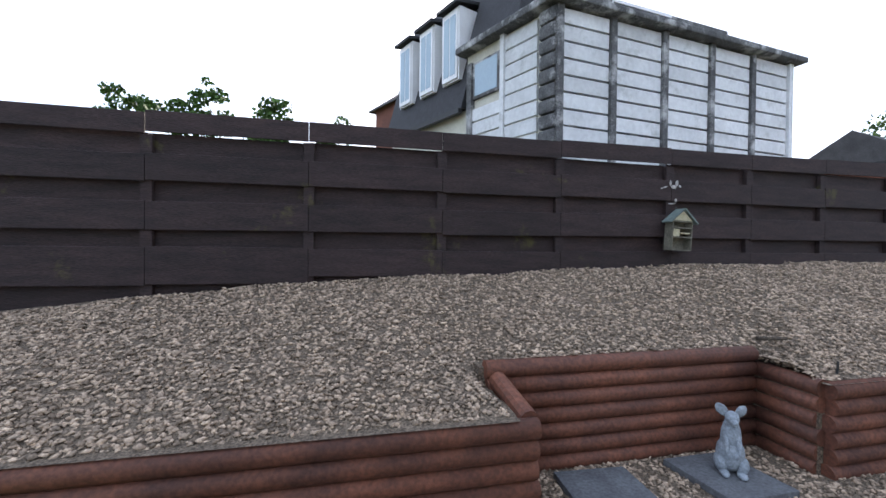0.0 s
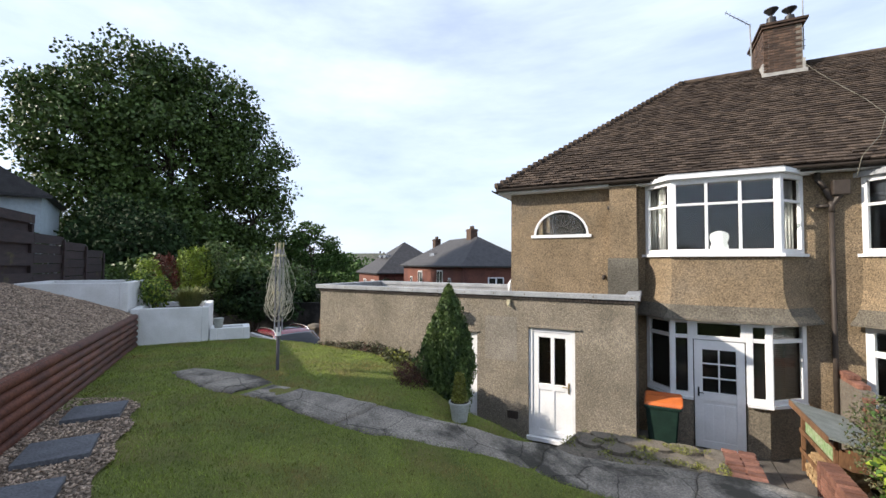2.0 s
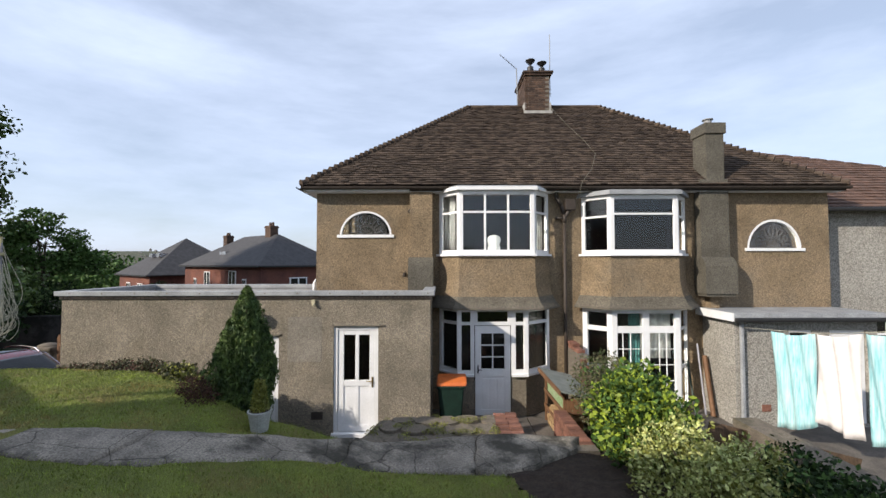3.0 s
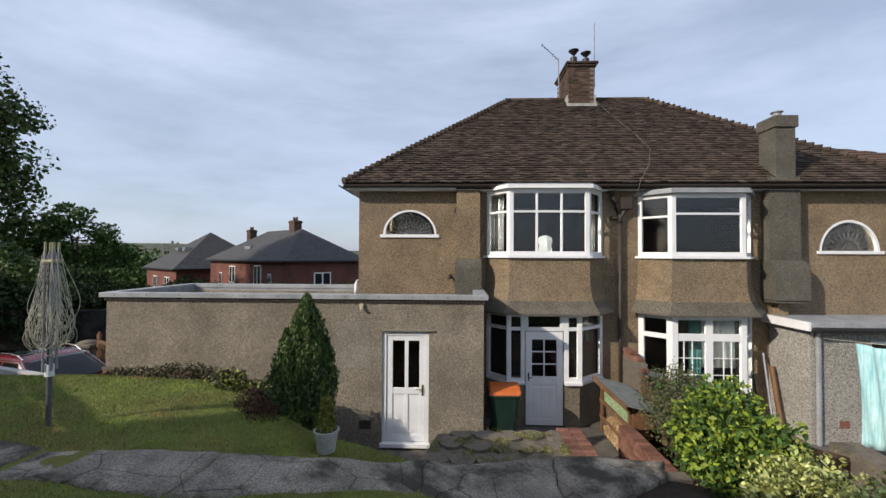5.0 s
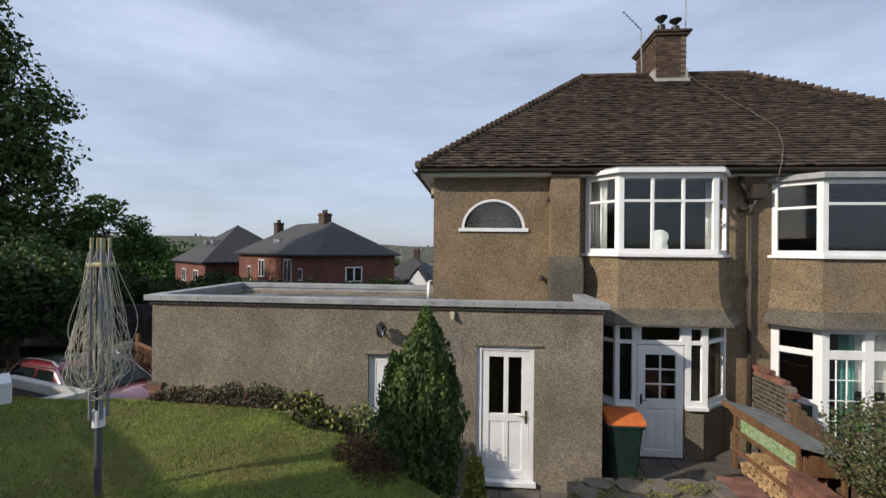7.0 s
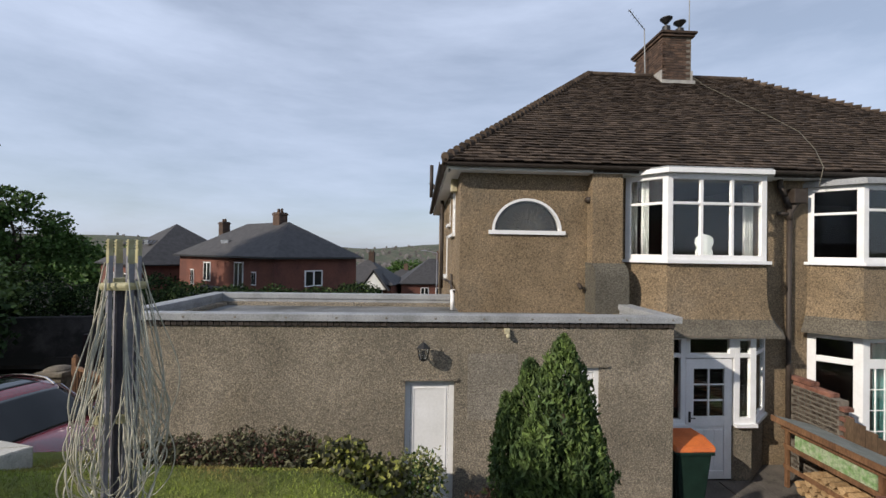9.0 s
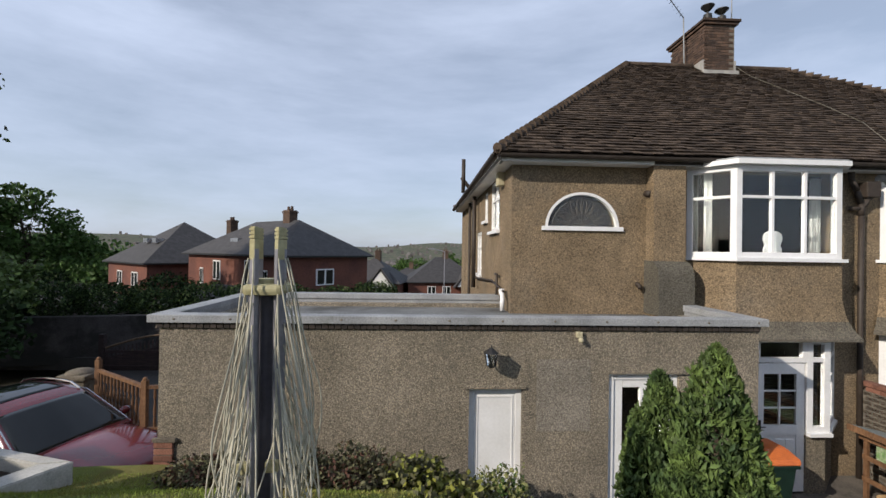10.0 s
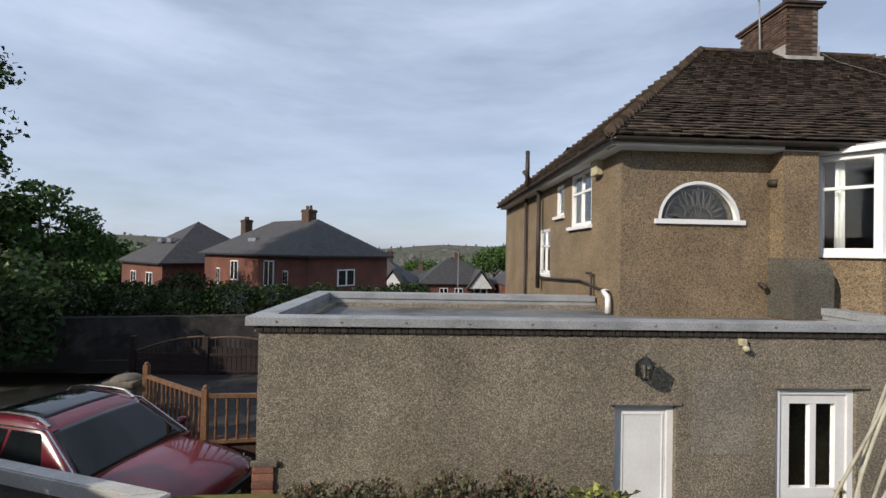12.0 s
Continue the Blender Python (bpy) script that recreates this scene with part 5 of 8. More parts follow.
put(chim, part("cap_course", solid((4.79, 5.70, 5.24, 6.80, 9.52, 9.585), (4.75, 5.74, 5.20, 6.84, 9.585, 9.65), bevel=0.008), M_BRICKOLD))
brick_me = mesh_of("brick", solid((-0.107, 0.107, -0.05, 0.05, -0.0325, 0.0325), bevel=0.004), M_BRICKOLD)
half_me = mesh_of("brick", solid((-0.05, 0.05, -0.05, 0.05, -0.0325, 0.0325), bevel=0.004), M_BRICKOLD)


def lay(parent, me, x, y, z, yaw=0):
    ob = new("brick", me)
    ob.matrix_world = Matrix.Translation((x, y, z)) @ pose(0, 0, 0, 0, 0, yaw)
    put(parent, ob)
    return ob


for c in range(16):
    z = 8.33 + 0.075 * c
    off = 0.0 if c % 2 else 0.1125
    for i in range(-1, 5):
        x = 4.83 + 0.107 + off + i * 0.222
        if 4.83 + 0.10 <= x <= 5.655 - 0.10:
            lay(chim, brick_me, x, 5.345, z)
    if off:
        lay(chim, half_me, 4.88, 5.345, z)
    for i in range(-1, 8):
        y = 5.295 + 0.107 + off + i * 0.222
        if 5.40 <= y <= 6.68:
            lay(chim, brick_me, 4.875, y, z, 90)
for x, y, h in ((5.05, 5.50, 0.46), (5.43, 5.50, 0.38)):
    bm = bmesh.new()
    tube(bm, (x, y, 9.64), (x, y, 9.64 + h * 0.55), 0.12, 0.10, 14)
    tube(bm, (x, y, 9.64 + h * 0.75), (x, y, 9.64 + h), 0.06, 0.155, 14)
    tube(bm, (x, y, 9.64 + h), (x, y, 9.66 + h), 0.16, 0.16, 14)
    tube(bm, (x, y, 9.64 + h * 0.5), (x, y, 9.64 + h * 0.8), 0.03, 0.03, 8)
    put(chim, part("chimney_pot", bm, M_BLACK, None, "dark pot with a round cowl"))
aerial = thing("aerial", "thin grey television aerial on a mast", "aerial", at=(4.70, 5.8, 8.6))
bm = bmesh.new()
tube(bm, (4.70, 5.9, 8.4), (4.66, 5.9, 10.05), 0.018, None, 6)
put(aerial, part("mast", bm, M_LEAD))
bm = bmesh.new()
tube(bm, (4.66, 5.9, 10.02), (4.05, 5.6, 10.38), 0.012, None, 5)
for i in range(6):
    p = Vector((4.66, 5.9, 10.02)).lerp(Vector((4.05, 5.6, 10.38)), 0.15 + i * 0.16)
    tube(bm, p - Vector((0, 0.1, 0)), p + Vector((0, 0.1, 0)), 0.005, None, 4)
put(aerial, part("boom", bm, M_LEAD))
mast = thing("aerial", "tall thin aerial mast strapped to the chimney", "aerial", at=(5.70, 5.5, 9.0))
bm = bmesh.new()
tube(bm, (5.70, 5.5, 8.9), (5.70, 5.5, 11.0), 0.014, None, 6)
put(mast, part("mast", bm, M_LEAD))
for z in (9.0, 9.15):
    bm = bmesh.new()
    tube(bm, (5.64, 5.5, z), (5.74, 5.5, z), 0.01, None, 5)
    put(mast, part("bracket", bm, M_LEAD))

# gutters and pipes
def pipe(name, pts, r, material, label, category="pipe"):
    bm = bmesh.new()
    for p, q in zip(pts, pts[1:]):
        tube(bm, p, q, r, None, 10)
    for p in pts[1:-1]:
        ball(bm, p, (r, r, r), seg=8)
    return one(name, bm, material, label, category, smooth=True)


def gutter(name, a, b, material, label, r=0.06):
    a, b = Vector(a), Vector(b)
    d = (b - a).normalized()
    side = Vector((0, 0, 1)).cross(d)
    bm = bmesh.new()
    prev = None
    for p in (a, b):
        ring = [bm.verts.new(p + side * (r * k * math.cos(t)) + Vector((0, 0, -r * k * math.sin(t)))) for k, ts in ((1, np.linspace(0, math.pi, 9)), (0.88, np.linspace(math.pi, 0, 9))) for t in ts]
        if prev:
            for i in range(18):
                bm.faces.new((prev[i], prev[(i + 1) % 18], ring[(i + 1) % 18], ring[i]))
        prev = ring
    bmesh.ops.recalc_face_normals(bm, faces=bm.faces[:])
    return one(name, bm, material, label, "gutter")


gutter("gutter", (-1.12, 1.37, 5.12), (11.5, 1.37, 5.12), M_BROWNPIPE, "dark half-round gutter under the eaves")
gutter("gutter", (-1.19, 10.0, 5.12), (-1.19, 1.36, 5.12), M_BROWNPIPE, "dark half-round gutter along the side eaves")
pipe("downpipe", [(4.98, 1.60, 4.35), (4.98, 1.60, -0.1)], 0.04, M_BROWNPIPE, "dark downpipe between the two bays")
pipe("downpipe", [(4.78, 1.62, 4.42), (4.98, 1.60, 4.42)], 0.035, M_BROWNPIPE, "dark branch pipe to the downpipe")
pipe("soil_pipe", [(4.80, 1.6, 5.1), (4.80, 1.6, 4.9), (4.9, 1.6, 4.72), (4.98, 1.6, 4.5), (4.98, 1.6, 4.3)], 0.045, M_BROWNPIPE, "dark swan-neck gutter pipe")
bm = bmesh.new()
box(bm, 4.98, 5.22, 1.50, 1.66, 4.60, 4.86, bevel=0.02)
tube(bm, (5.10, 1.58, 4.62), (4.98, 1.6, 4.42), 0.05, 0.04)
one("rainwater_hopper", bm, M_BROWNPIPE, "dark iron rainwater hopper", "hopper")
pipe("overflow_pipe", [(1.36, 1.70, 4.60), (1.36, 1.55, 4.58)], 0.055, M_BROWNPIPE, "stub of a brown overflow pipe")
pipe("overflow_pipe", [(1.22, 1.70, 3.12), (1.22, 1.6, 3.10), (1.22, 1.58, 3.05)], 0.035, M_BROWNPIPE, "short bent brown waste pipe")
pipe("soil_pipe", [(-0.98, 5.6, 2.7), (-0.98, 5.6, 5.0), (-1.02, 5.9, 5.2), (-1.3, 5.9, 5.55)], 0.05, M_BROWNPIPE, "dark soil pipe on the side wall")
pipe("soil_pipe", [(-1.28, 5.55, 5.1), (-1.28, 5.55, 5.95)], 0.05, M_BROWNPIPE, "dark vent pipe above the eaves")
pipe("downpipe", [(-0.93, 7.06, -0.3), (-0.93, 7.06, 5.05)], 0.04, M_BROWNPIPE, "dark downpipe on the side wall")
pipe("waste_pipe", [(-0.93, 2.55, 2.72), (-0.93, 2.55, 3.2), (-0.93, 2.75, 3.2)], 0.022, M_BROWNPIPE, "thin brown waste pipe on the side wall")
pipe("waste_pipe", [(-0.93, 1.9, 2.95), (-0.93, 3.1, 3.05), (-0.95, 5.5, 2.95)], 0.02, M_BROWNPIPE, "long thin brown waste pipe")
pipe("drain_trap", [(-0.96, 1.85, 2.64), (-0.96, 1.85, 2.88), (-0.96, 2.0, 2.95), (-0.9, 2.0, 2.95)], 0.038, M_UPVC, "white plastic drain trap by the corner")
bm = bmesh.new()
box(bm, -0.98, -0.86, 2.3, 2.52, 4.78, 5.02, bevel=0.02)
one("alarm_box", bm, M_CREAM, "cream alarm box under the eaves", "alarm box")
pipe("cable", [(5.66, 5.24, 8.42), (5.78, 5.0, 8.12), (5.9, 4.1, 7.41), (6.05, 3.3, 6.77), (6.1, 2.6, 6.21), (5.75, 1.9, 5.66), (5.3, 1.30, 5.20), (5.22, 1.30, 4.85)], 0.006, M_INSECT, "thin grey cable hanging down the roof", "cable")

# what stands behind the panes
for x0, x1, z0, z1, y in ((2.14, 2.34, 3.6, 4.95, 1.85), (4.32, 4.5, 3.6, 4.95, 1.85), (2.30, 2.42, 3.6, 4.95, 1.62)):
    bm = bmesh.new()
    n = 14
    top = [bm.verts.new((x0 + (x1 - x0) * i / n, y + 0.02 * math.sin(i * 1.7), z1)) for i in range(n + 1)]
    bot = [bm.verts.new((x0 + (x1 - x0) * i / n, y + 0.03 * math.sin(i * 1.7 + 0.3), z0)) for i in range(n + 1)]
    for i in range(n):
        bm.faces.new((top[i], top[i + 1], bot[i + 1], bot[i]))
    ob = one("curtain", bm, M_CURTAIN, "pale folded curtain inside the upstairs bay", "curtain", "upstairs curtains", smooth=True)
    ob.modifiers.new("thick", "SOLIDIFY").thickness = 0.006
bm = bmesh.new()
shape = [(0.14, 0), (0.15, 0.12), (0.12, 0.18), (0.16, 0.28), (0.14, 0.36), (0.08, 0.40), (0, 0.42)]
ring = [(3.30 + x, 1.42, 3.60 + z) for x, z in shape] + [(3.30 - x, 1.42, 3.60 + z) for x, z in shape[-2::-1]]
prism(bm, ring, (0, 0.03, 0))
one("dressing_mirror", bm, M_UPVC, "back of a white dressing mirror at the upstairs window", "mirror")
M_TEAL = mat("teal_curtain", (0.08, 0.24, 0.23), (0.05, 0.16, 0.15), scale=6, fine=60, rough=0.9, bump=0.2, mix=0.2)
for x0, x1, m in ((6.35, 6.6, M_TEAL), (6.62, 7.3, M_CURTAIN)):
    bm = bmesh.new()
    n = 16
    top = [bm.verts.new((x0 + (x1 - x0) * i / n, 1.42 + 0.025 * math.sin(i * 1.5), 2.33)) for i in range(n + 1)]
    bot = [bm.verts.new((x0 + (x1 - x0) * i / n, 1.42 + 0.03 * math.sin(i * 1.5), 0.3 if m is M_TEAL else 1.2)) for i in range(n + 1)]
    for i in range(n):
        bm.faces.new((top[i], top[i + 1], bot[i + 1], bot[i]))
    ob = one("curtain", bm, m, "teal curtain behind the garden doors" if m is M_TEAL else "grey curtain behind the garden doors", "curtain", smooth=True)
    ob.modifiers.new("thick", "SOLIDIFY").thickness = 0.006

# ---- garden path, paved block, steps, patio things ----
path = thing("garden_path", "old cracked concrete path along the lawn edge, patched and lichened", "path", kind="structure", at=(0, -3.6, 1.4))
FAR = [(-3.95, -4.15), (-3.6, -3.98), (-3.0, -3.92), (-2.2, -4.02), (-1.7, -3.92), (-1.05, -3.78), (-0.45, -3.68), (0.2, -3.44), (0.64, -3.22), (1.05, -2.9), (2.0, -2.56), (3.1, -2.4), (3.95, -2.4)]
NEAR = [(-3.95, -4.3), (-3.6, -4.46), (-3.0, -4.55), (-2.2, -4.56), (-1.7, -4.5), (-1.05, -4.48), (-0.45, -4.36), (0.2, -4.04), (0.64, -3.82), (1.05, -3.6), (2.0, -3.42), (3.1, -3.28), (3.95, -2.7)]
CUTS = [-3.9, -3.05, -2.35, -1.92, -0.86, 1.0, 2.55, 3.9]
fx, fy, ny = [p[0] for p in FAR], [p[1] for p in FAR], [p[1] for p in NEAR]
for n, (a, b) in enumerate(zip(CUTS, CUTS[1:])):
    a, b = a + (0.05 if n in (1, 2) else 0.006), b - 0.006
    nx_, ny_ = 18, 11
    vv, ff = [], []
    for i in range(nx_ + 1):
        for j in range(ny_ + 1):
            x, t = a + (b - a) * i / nx_, j / ny_
            e = 0.07 * noise.noise((x * 2.2, 0.4, 0)) + 0.03 * noise.noise((x * 7, 3.1, 0))
            y = float(np.interp(x, fx, ny)) * (1 - t) + float(np.interp(x, fx, fy)) * t + e * (1 if j == ny_ else -1 if j == 0 else 0)
            sk = (0.14 * noise.noise((y * 2.5, 1.7 * (n if i == 0 else n + 1), 4)) + 0.12 * (t - 0.5)) * (1 if i in (0, nx_) else 0)
            edge = min(i, nx_ - i, j, ny_ - j)
            z = lerp_list(PATH_Z, x) + 0.022 + 0.012 * noise.noise((x * 2, y * 2, 5)) + 0.012 * math.sin(n * 2.4) - (0.016 if edge == 0 else 0)
            vv.append((x + sk, y, z))
    w = ny_ + 1
    for i in range(nx_):
        for j in range(ny_):
            ff.append((i * w + j, (i + 1) * w + j, (i + 1) * w + j + 1, i * w + j + 1))
    rim = [i * w for i in range(nx_ + 1)] + [nx_ * w + j for j in range(1, w)] + [i * w + ny_ for i in range(nx_ - 1, -1, -1)] + [j for j in range(ny_ - 1, 0, -1)]
    base = len(vv)
    for v in rim:
        x, y, z = vv[v]
        vv.append((x, y, z - 0.16))
    for i in range(len(rim)):
        j = (i + 1) % len(rim)
        ff.append((rim[j], rim[i], base + i, base + j))
    put(path, raw("slab", vv, ff, M_PATHCONC, smooth=True))

# retaining faces under the path and lawn edge
bm = solid((-0.62, 4.1, -2.78, -2.6, -0.1, 1.0), (-0.68, -0.5, -2.6, -1.9, -0.1, 0.86), (-1.9, -0.66, -1.42, -1.28, -0.1, 0.34))
tagged(part("retaining_wall", bm, M_CONC), "rough concrete retaining wall beside the sunken patio", "wall", kind="structure")

# paved block with weeds in its joints
block = thing("paved_block", "raised block of cracked crazy paving with weeds in the joints", "paving", kind="structure", at=(2, -1.9, 0.4))
bm = bmesh.new()
prism(bm, [(0.78, -2.62, 0), (3.0, -2.5, 0), (2.95, -1.03, 0), (1.10, -1.2, 0)], (0, 0, 0.79))
put(block, part("base", bm, M_CONC))
rg = np.random.default_rng(5)


def in_block(x, y):
    left = 0.80 + (y + 2.55) / 1.35 * 0.30
    return left < x < 2.98 and -2.58 < y < -1.06 - 0.06 * (2.9 - x)


cells = []
for i in range(6):
    for j in range(4):
        cells.append((0.95 + 0.37 * i + rg.uniform(-0.07, 0.07) + 0.12 * (j % 2), -2.42 + 0.40 * j + rg.uniform(-0.06, 0.06)))
for (cx, cy) in cells:
    if not in_block(cx, cy):
        continue
    ring = []
    for a in np.linspace(0, 2 * math.pi, 9)[:-1] + rg.uniform(0, 0.6):
        r = rg.uniform(0.165, 0.225)
        x, y = cx + r * 1.02 * math.cos(a), cy + r * math.sin(a)
        x, y = min(2.97, max(0.82 + (y + 2.55) / 1.35 * 0.28, x)), max(-2.6, min(-1.06 - 0.06 * (2.9 - x), y))
        ring.append((x, y, 0.775 + rg.uniform(-0.003, 0.003)))
    bm = bmesh.new()
    prism(bm, ring, (0, 0, 0.05 + rg.uniform(0, 0.014)))
    put(block, part("stone", bm, M_CONC))
# brick edging down the side
red_me = mesh_of("brick", solid((-0.107, 0.107, -0.05, 0.05, -0.0325, 0.0325), bevel=0.005), M_BRICK)
edging = thing("brick_edging", "row of loose red bricks edging the paved block", "brick edging", kind="structure", at=(3.1, -1.6, 0.7))
put(edging, part("bed", solid((2.97, 3.34, -2.35, -0.98, -0.04, 0.76)), M_MORTAR))
for i in range(13):
    for j in range(2):
        ob = new("brick", red_me)
        ob.matrix_world = Matrix.Translation((3.06 + 0.19 * j + 0.012 * math.sin(i * 3 + j), -1.03 - 0.104 * i, 0.80 + 0.012 * math.sin(i * 5 + j * 2))) @ pose(0, 0, 0, 3 * math.sin(i), 2 * math.cos(i * 2), 5 * math.sin(i * 1.7 + j))
        ob.scale = (0.86, 1, 1)
        put(edging, ob)
part("ramp", solid((3.36, 3.72, -2.4, -0.2, -0.04, 0.35)), M_CONC, edging)

# low brick garden wall by the steps
bwall = thing("brick_wall", "low red brick garden wall beside the log store", "wall", kind="structure", at=(4.3, -1.3, 0.3))
put(bwall, part("core", solid((4.13, 4.31, -2.1, -0.56, -0.04, 0.60)), M_MORTAR))
for c in range(9):
    z = 0.03 + 0.075 * c
    for i in range(7):
        y = -0.66 - 0.222 * i - 0.111 * (c % 2)
        if y < -2.05:
            continue
        ob = new("brick", red_me)
        ob.matrix_world = Matrix.Translation((4.17, y, z)) @ pose(0, 0, 0, 0, 0, 90)
        put(bwall, ob)
    ob = new("brick", red_me)
    ob.matrix_world = Matrix.Translation((4.22, -0.58, z))
    put(bwall, ob)
for i in range(14):
    ob = new("brick", red_me)
    ob.matrix_world = Matrix.Translation((4.22, -0.60 - 0.108 * i, 0.695 + 0.004 * math.sin(i * 3))) @ pose(0, 0, 0, 0, 0, 2 * math.sin(i * 2))
    put(bwall, ob)
# curved brick wall between the two gardens
cwall = thing("brick_wall", "red brick boundary wall with a curved top between the bays", "wall", kind="structure", at=(5.1, 1.2, 0.5))
put(cwall, part("core", solid((5.02, 5.18, 0.75, 1.66, -0.04, 1.42)), M_MORTAR))
for c in range(21):
    z = 0.03 + 0.075 * c
    for i in range(4):
        y = 1.55 - 0.222 * i - 0.111 * (c % 2)
        top = 1.60 - 0.55 * max(0, (1.35 - y)) ** 1.4
        if z > top:
            continue
        ob = new("brick", red_me)
        ob.matrix_world = Matrix.Translation((5.07, y, z)) @ pose(0, 0, 0, 0, 0, 90)
        put(cwall, ob)
        ob = new("brick", red_me)
        ob.matrix_world = Matrix.Translation((5.13, y, z)) @ pose(0, 0, 0, 0, 0, 90)
        put(cwall, ob)
# picket divider from the wall down the garden
M_OLDWOOD = mat("old_brown_timber", (0.13, 0.085, 0.05), (0.08, 0.05, 0.03), scale=5, fine=40, rough=0.85, bump=0.4, mix=0.3, stretch=(1, 1, 0.3))
div = thing("fence", "low brown board fence sloping down between the gardens", "fence", at=(5.05, 0, 0.5))
for i in range(12):
    y = 0.7 - 0.16 * i
    put(div, part("board", solid((5.04, 5.06, y - 0.15, y, -0.04, 1.22 - 0.045 * i), bevel=0.003), M_OLDWOOD))
put(div, part("rail", solid((5.065, 5.10, -1.25, 0.7, 0.55, 0.62)), M_OLDWOOD))

# patio paving slabs
patio = thing("patio", "worn grey paving slabs round the back doors", "patio", kind="structure", at=(1, -0.6, -0.04))
slab_me = mesh_of("paving_slab", solid((-0.292, 0.292, -0.292, 0.292, -0.03, 0.0), bevel=0.006), M_PATIO)
for i in range(12):
    for j in range(5):
        x, y = -0.55 + 0.6 * i, 0.82 - 0.6 * j
        if x > 5.0 or (0.6 < x < 3.2 and y < -0.9):
            continue
        if y > -0.25 and x < 1.95:
            continue
        ob = new("paving_slab", slab_me)
        ob.matrix_world = Matrix.Translation((x, y, 0.0 + 0.004 * math.sin(i * 3 + j * 5)))
        put(patio, ob)
part("step", solid((-0.02, 0.92, -0.42, -0.02, -0.04, 0.045), bevel=0.01), M_PATIO, patio)

# wheelie bin
M_BIN = mat("dark_green_plastic", (0.014, 0.036, 0.026), (0.009, 0.024, 0.017), scale=6, fine=50, rough=0.5, bump=0.1, mix=0.15)
M_LID = mat("orange_plastic", (0.62, 0.16, 0.035), (0.5, 0.12, 0.03), scale=6, fine=50, rough=0.5, bump=0.1, mix=0.12)
wbin = thing("wheelie_bin", "dark green wheelie bin with an orange lid by the back door", "wheelie bin", at=(2.28, 0.42, 0))
bm = bmesh.new()
lo = [(-0.22, -0.24), (0.22, -0.24), (0.22, 0.24), (-0.22, 0.24)]
a = [bm.verts.new((x * 0.86, y * 0.86, 0.04)) for x, y in lo]
b = [bm.verts.new((x * 1.18, y * 1.18, 0.92)) for x, y in lo]
bm.faces.new(a[::-1])
bm.faces.new(b)
for i in range(4):
    bm.faces.new((a[i], a[(i + 1) % 4], b[(i + 1) % 4], b[i]))
bmesh.ops.bevel(bm, geom=bm.edges[:], offset=0.025, segments=2, affect="EDGES")
part("body", bm, M_BIN, wbin)
part("rim", solid((-0.285, 0.285, -0.30, 0.30, 0.90, 0.95), bevel=0.015), M_BIN, wbin)
bm = bmesh.new()
prism(bm, [(-0.29, -0.31, 0.95), (-0.29, 0.30, 0.95), (-0.26, 0.27, 1.05), (-0.26, -0.05, 1.06), (-0.26, -0.27, 1.0)], (0.58, 0, 0))
bmesh.ops.bevel(bm, geom=bm.edges[:], offset=0.015, segments=2, affect="EDGES")
part("lid", bm, M_LID, wbin, "orange lid")
bm = bmesh.new()
tube(bm, (-0.22, 0.33, 0.98), (0.22, 0.33, 0.98), 0.018)
part("handle", bm, M_BIN, wbin)
for x in (-0.24, 0.21):
    bm = bmesh.new()
    tube(bm, (x, 0.26, 0.1), (x + 0.05, 0.26, 0.1), 0.10, None, 16)
    part("wheel", bm, M_BLACK, wbin)

# log store
M_FELT = mat("grey_green_felt", (0.24, 0.26, 0.24), (0.16, 0.18, 0.165), scale=5, fine=80, rough=0.9, bump=0.4, mix=0.2)
M_GREENBAG = mat("green_plastic_sack", (0.16, 0.30, 0.10), (0.45, 0.5, 0.35), scale=14, fine=40, rough=0.5, bump=0.3, mix=0.3)
def put_s(w, ob):
    ob.data.transform(SX)
    return put(w, ob)


SX = Matrix.Translation((0.60, 0.1, 0))
store = thing("log_store", "timber log store with a sloping grey felt roof", "log store", at=(4.1, 0.1, 0))
for x in (3.72, 4.30):
    for y in (-0.55, 0.80):
        put_s(store, part("post", solid((x, x + 0.05, y, y + 0.05, 0.0, 1.02 - 0.14 * (x > 4)), bevel=0.004), M_WOOD))
for z in (0.30, 0.62):
    put_s(store, part("rail", solid((3.70, 3.72, -0.55, 0.85, z, z + 0.07), bevel=0.004), M_WOOD))
put_s(store, part("rail", solid((3.70, 3.725, -0.60, 0.90, 0.90, 1.0), bevel=0.004), M_WOOD))
put_s(store, part("side", solid((3.77, 4.28, -0.58, -0.555, 0.62, 0.90), bevel=0.004), M_WOOD))
bm = bmesh.new()
prism(bm, [(3.62, -0.72, 1.06), (4.30, -0.72, 0.90), (4.30, 0.98, 0.90), (3.62, 0.98, 1.06)], (0, 0, 0.025))
put_s(store, part("roof", bm, M_FELT, None, "grey felt roof sheet"))
put_s(store, part("fascia", solid((3.60, 3.62, -0.72, 0.98, 1.0, 1.09)), M_WOOD))
bm = bmesh.new()
box(bm, 4.34, 4.42, -0.35, 0.8, 0.66, 0.88, bevel=0.02)
one("sack", bm, M_GREENBAG, "green and white plastic sack in the log store", "sack")
M_FIREWOOD = mat("split_firewood", (0.52, 0.36, 0.19), (0.34, 0.21, 0.10), scale=9, fine=50, rough=0.85, bump=0.4, mix=0.3, island=0.25)
pile = thing("firewood_pile", "stack of pale split firewood under the store", "firewood", at=(3.95, 0, 0))
rg = np.random.default_rng(21)
